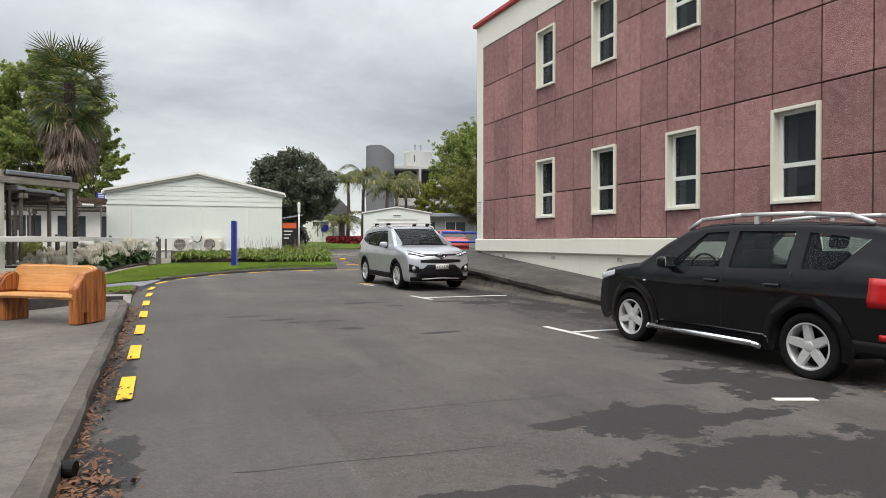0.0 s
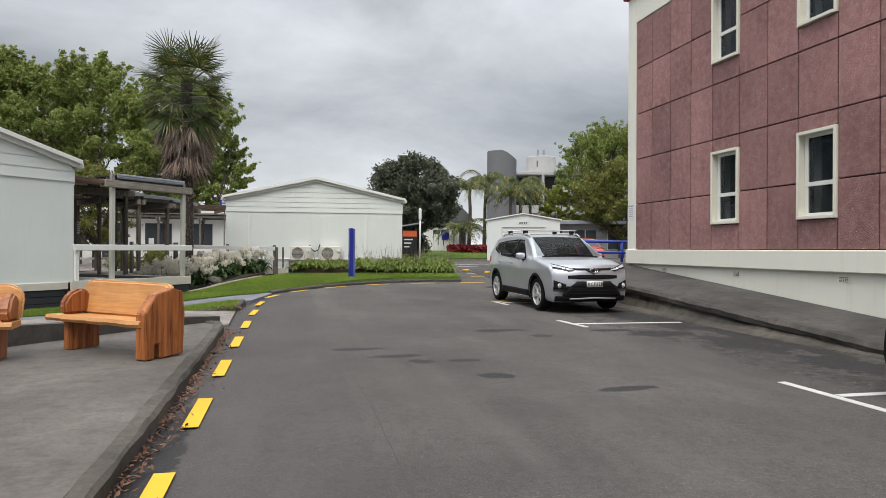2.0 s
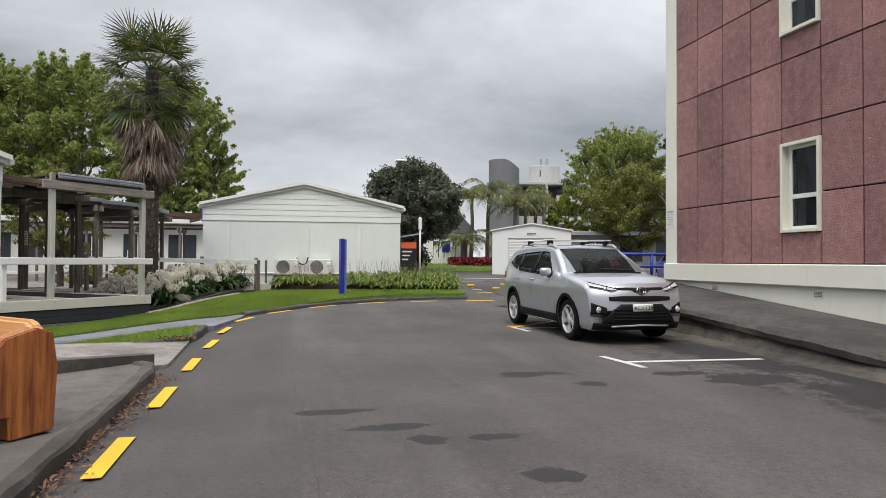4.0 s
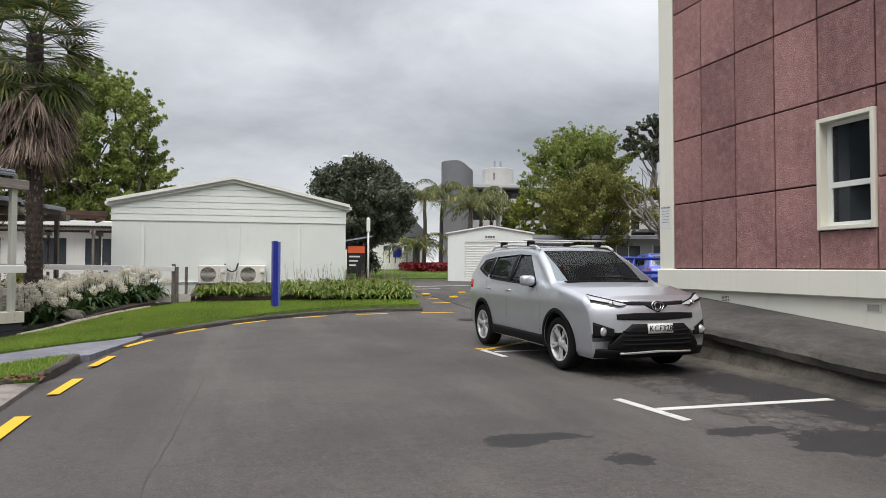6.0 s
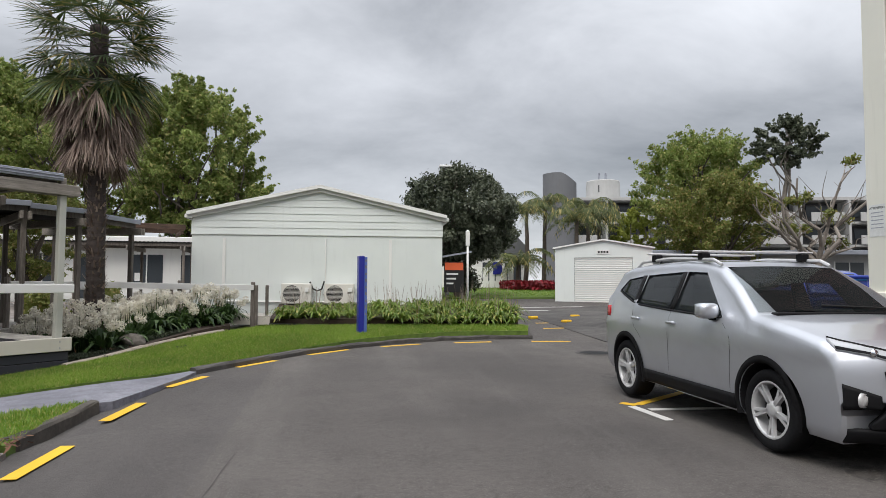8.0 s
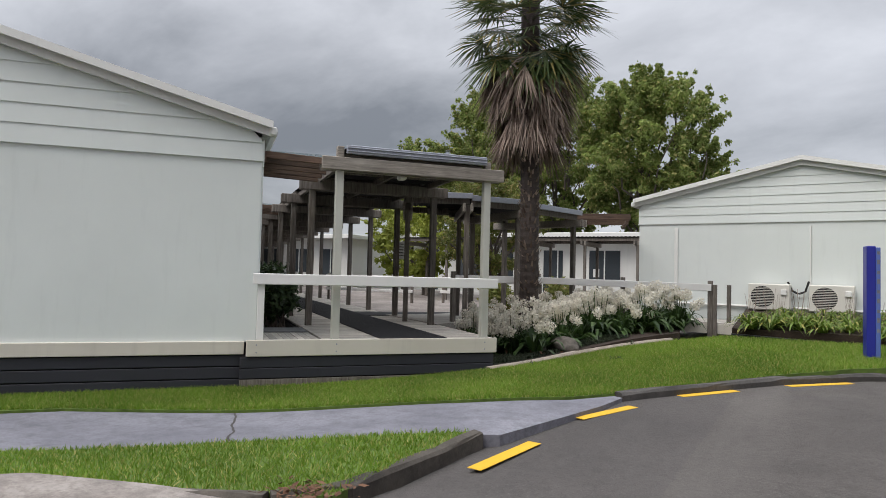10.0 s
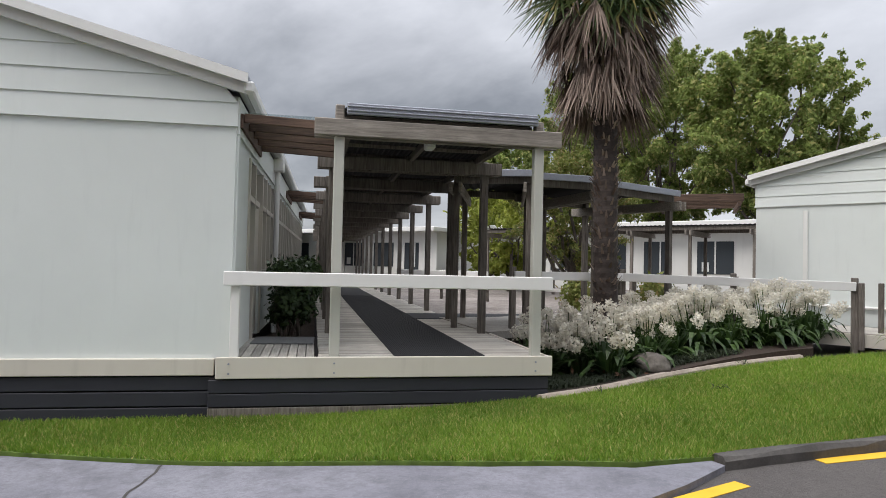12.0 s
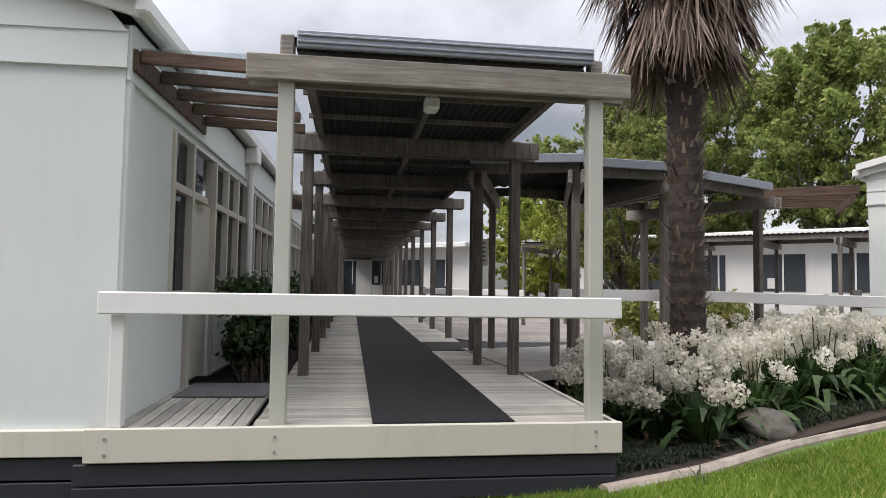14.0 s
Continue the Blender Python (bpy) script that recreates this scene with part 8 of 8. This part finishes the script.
RAIL_BLUE = painted("blue_rail_enamel", (0.02, 0.05, 0.40), 0.35, 0.08, 0.1)
barrier = empty("barrier_rail", pose(9.9, 23.2, 1.05), "bright blue tubular barrier at the top of the ramp", "barrier")
for z in (0.38, 0.74):
    part("rail", path_tube(bmesh.new(), [(0, 0, z), (4.5, 0.2, z)], 0.045, 10), RAIL_BLUE, barrier, "", True)
for x in (0.0, 1.5, 3.0, 4.5):
    part("post", tube(bmesh.new(), (x, 0.045 * x, 0), (x, 0.045 * x, 0.74), 0.045, n=10), RAIL_BLUE, barrier, "", True)
mini = Body(top=[(0, 0.55), (0.03, 0.68), (0.06, 0.76), (0.14, 0.84), (0.3, 0.90), (0.8, 0.98), (1.05, 1.02), (1.75, 1.42), (2.2, 1.48), (3.2, 1.46), (3.7, 1.38), (3.98, 1.0), (4.1, 0.9), (4.2, 0.6)],
            bottom=[(0, 0.42), (0.03, 0.28), (0.1, 0.20), (3.9, 0.2), (4.1, 0.3), (4.2, 0.45)], belt=[(0, 0.85), (4.2, 1.0)], width=[(0, 0.76), (0.6, 0.86), (3.6, 0.86), (4.2, 0.76)])
MINI_WIN = [[(1.5, 0.98), (2.3, 0.99), (2.28, 1.36), (1.85, 1.34)], [(2.38, 0.99), (3.35, 1.02), (3.1, 1.34), (2.36, 1.36)]]
for x, y, rz, mt, lb in ((17.6, 32.0, 250, BLUE_PAINT, "bright blue hatchback parked beyond the ramp"), (15.2, 33.6, 75, RED_PAINT, "red hatchback parked beyond the ramp")):
    c = build_suv("hatchback", pose(x, y, upper_z(x, y) + 0.005, 0, 0, rz), mini, mt, (0.8, 3.35), 0.30, MINI_WIN, lb, True)
    top_patch(mini, "windscreen", 1.08, 1.70, 0.08, SCREEN_GLASS, c)
    top_patch(mini, "rear_window", 3.72, 3.95, 0.12, SCREEN_GLASS, c)
    for s in (-1, 1):
        mini.side_patch("tail_lamp", 3.9, 4.15, 0.72, 0.92, RED_LAMP, c, 0.01, 0.02, 4, 3, s)
skip = empty("skip_bin", pose(16.5, 27.5, upper_z(18, 28), 0, 0, -8), "bright blue covered skip behind the red building", "skip")
part("tub", prism(bmesh.new(), [(-0.2, 0.75), (0.15, 0.1), (3.4, 0.1), (3.7, 0.75), (3.7, 0.95), (-0.2, 0.95)], 0, 1.6), BLUE_PAINT, skip)
part("lid", bx(-0.25, 3.75, -0.05, 1.65, 0.952, 1.06, 0.03), painted("light_blue_lid", (0.03, 0.22, 0.55), 0.5), skip, "light blue lid")

# vents in the plinth of the red building
for y in (18.0, 15.2, 12.4, 9.7):
    vent = empty("wall_vent", pose(WX + 0.028, y, 1.02), "small cream louvred vent in the plinth", "vent", "plinth vents")
    part("frame", bx(-0.012, 0.0, -0.11, 0.11, -0.06, 0.06, 0.003), CREAM, vent)
    for i in range(4):
        for j in range(5):
            part("slot", bx(-0.016, -0.0125, -0.085 + j * 0.037, -0.062 + j * 0.037, -0.045 + i * 0.024, -0.032 + i * 0.024), INK, vent)

# ---- pieces of walls and decks ----
shared = {}


def piece(name, w, d, h, m, material, parent, bevel=0.006):
    """A bevelled block of the given size, its mesh shared between alike pieces."""
    key = (name, round(w, 3), round(d, 3), round(h, 3))
    if key not in shared:
        me = bpy.data.meshes.new(name)
        b_ = bx(-w / 2, w / 2, -d / 2, d / 2, -h / 2, h / 2, bevel)
        b_.to_mesh(me)
        b_.free()
        me.materials.append(material)
        shared[key] = me
    ob = new(name, shared[key])
    ob.parent = parent
    ob.matrix_basis = m
    return ob


JW = 0.024
for i in range(23):
    y1, y0 = COLS[i], COLS[i + 1]
    for k in range(5):
        a, b = ROWS_Z[k], ROWS_Z[k + 1]
        spans = [(a, b)]
        if i >= 4 and i % 3 == 1:
            for lo_, hi_ in WIN_Z:
                nxt = []
                for p, q in spans:
                    if hi_ <= p or lo_ >= q:
                        nxt.append((p, q))
                    else:
                        nxt += [(p, lo_)] if lo_ > p + 0.03 else []
                        nxt += [(hi_, q)] if hi_ < q - 0.03 else []
                spans = nxt
        for p, q in spans:
            jit = random.uniform(-0.003, 0.003)
            piece("panel", 0.05, y1 - y0 - JW, q - p - JW, pose(WX + 0.02 + jit, (y0 + y1) / 2, (p + q) / 2), PEBBLE, red, 0.007)

# boards of the walk, crosswise; near the hut lengthwise
v, k = 0.0, 0
rest = bmesh.new()
while v < 44:
    if k < 120:
        piece("deck_board", 2.52, 0.088, 0.035, pose(2.27 + random.uniform(-0.006, 0.006), v + 0.046, 0.6645 + random.uniform(-0.002, 0.002), 0, 0, random.uniform(-0.15, 0.15)), DECK_WOOD, deck, 0.004)
    else:
        box(rest, 1.01, 3.53, v, v + 0.088, 0.645, 0.682)
    v += 0.096
    k += 1
far_boards = part("far_boards", rest, DECK_WOOD, deck)
far_boards["kind"] = "stuff"
for i in range(10):
    u = 0.055 + i * 0.096
    ob = piece("long_board", 1.9, 0.088, 0.035, pose(u, 0.96, 0.6645 + random.uniform(-0.002, 0.002), 0, 0, 90), DECK_WOOD, deck, 0.004)
for u, v in ((1.17, -0.061), (3.4, -0.061), (0.1, -0.061)):
    for dz in (0.53, 0.63):
        tube_b = part("bolt", tube(bmesh.new(), (u, v - 0.008, dz), (u, v + 0.005, dz), 0.011, n=8), IRON, deck)
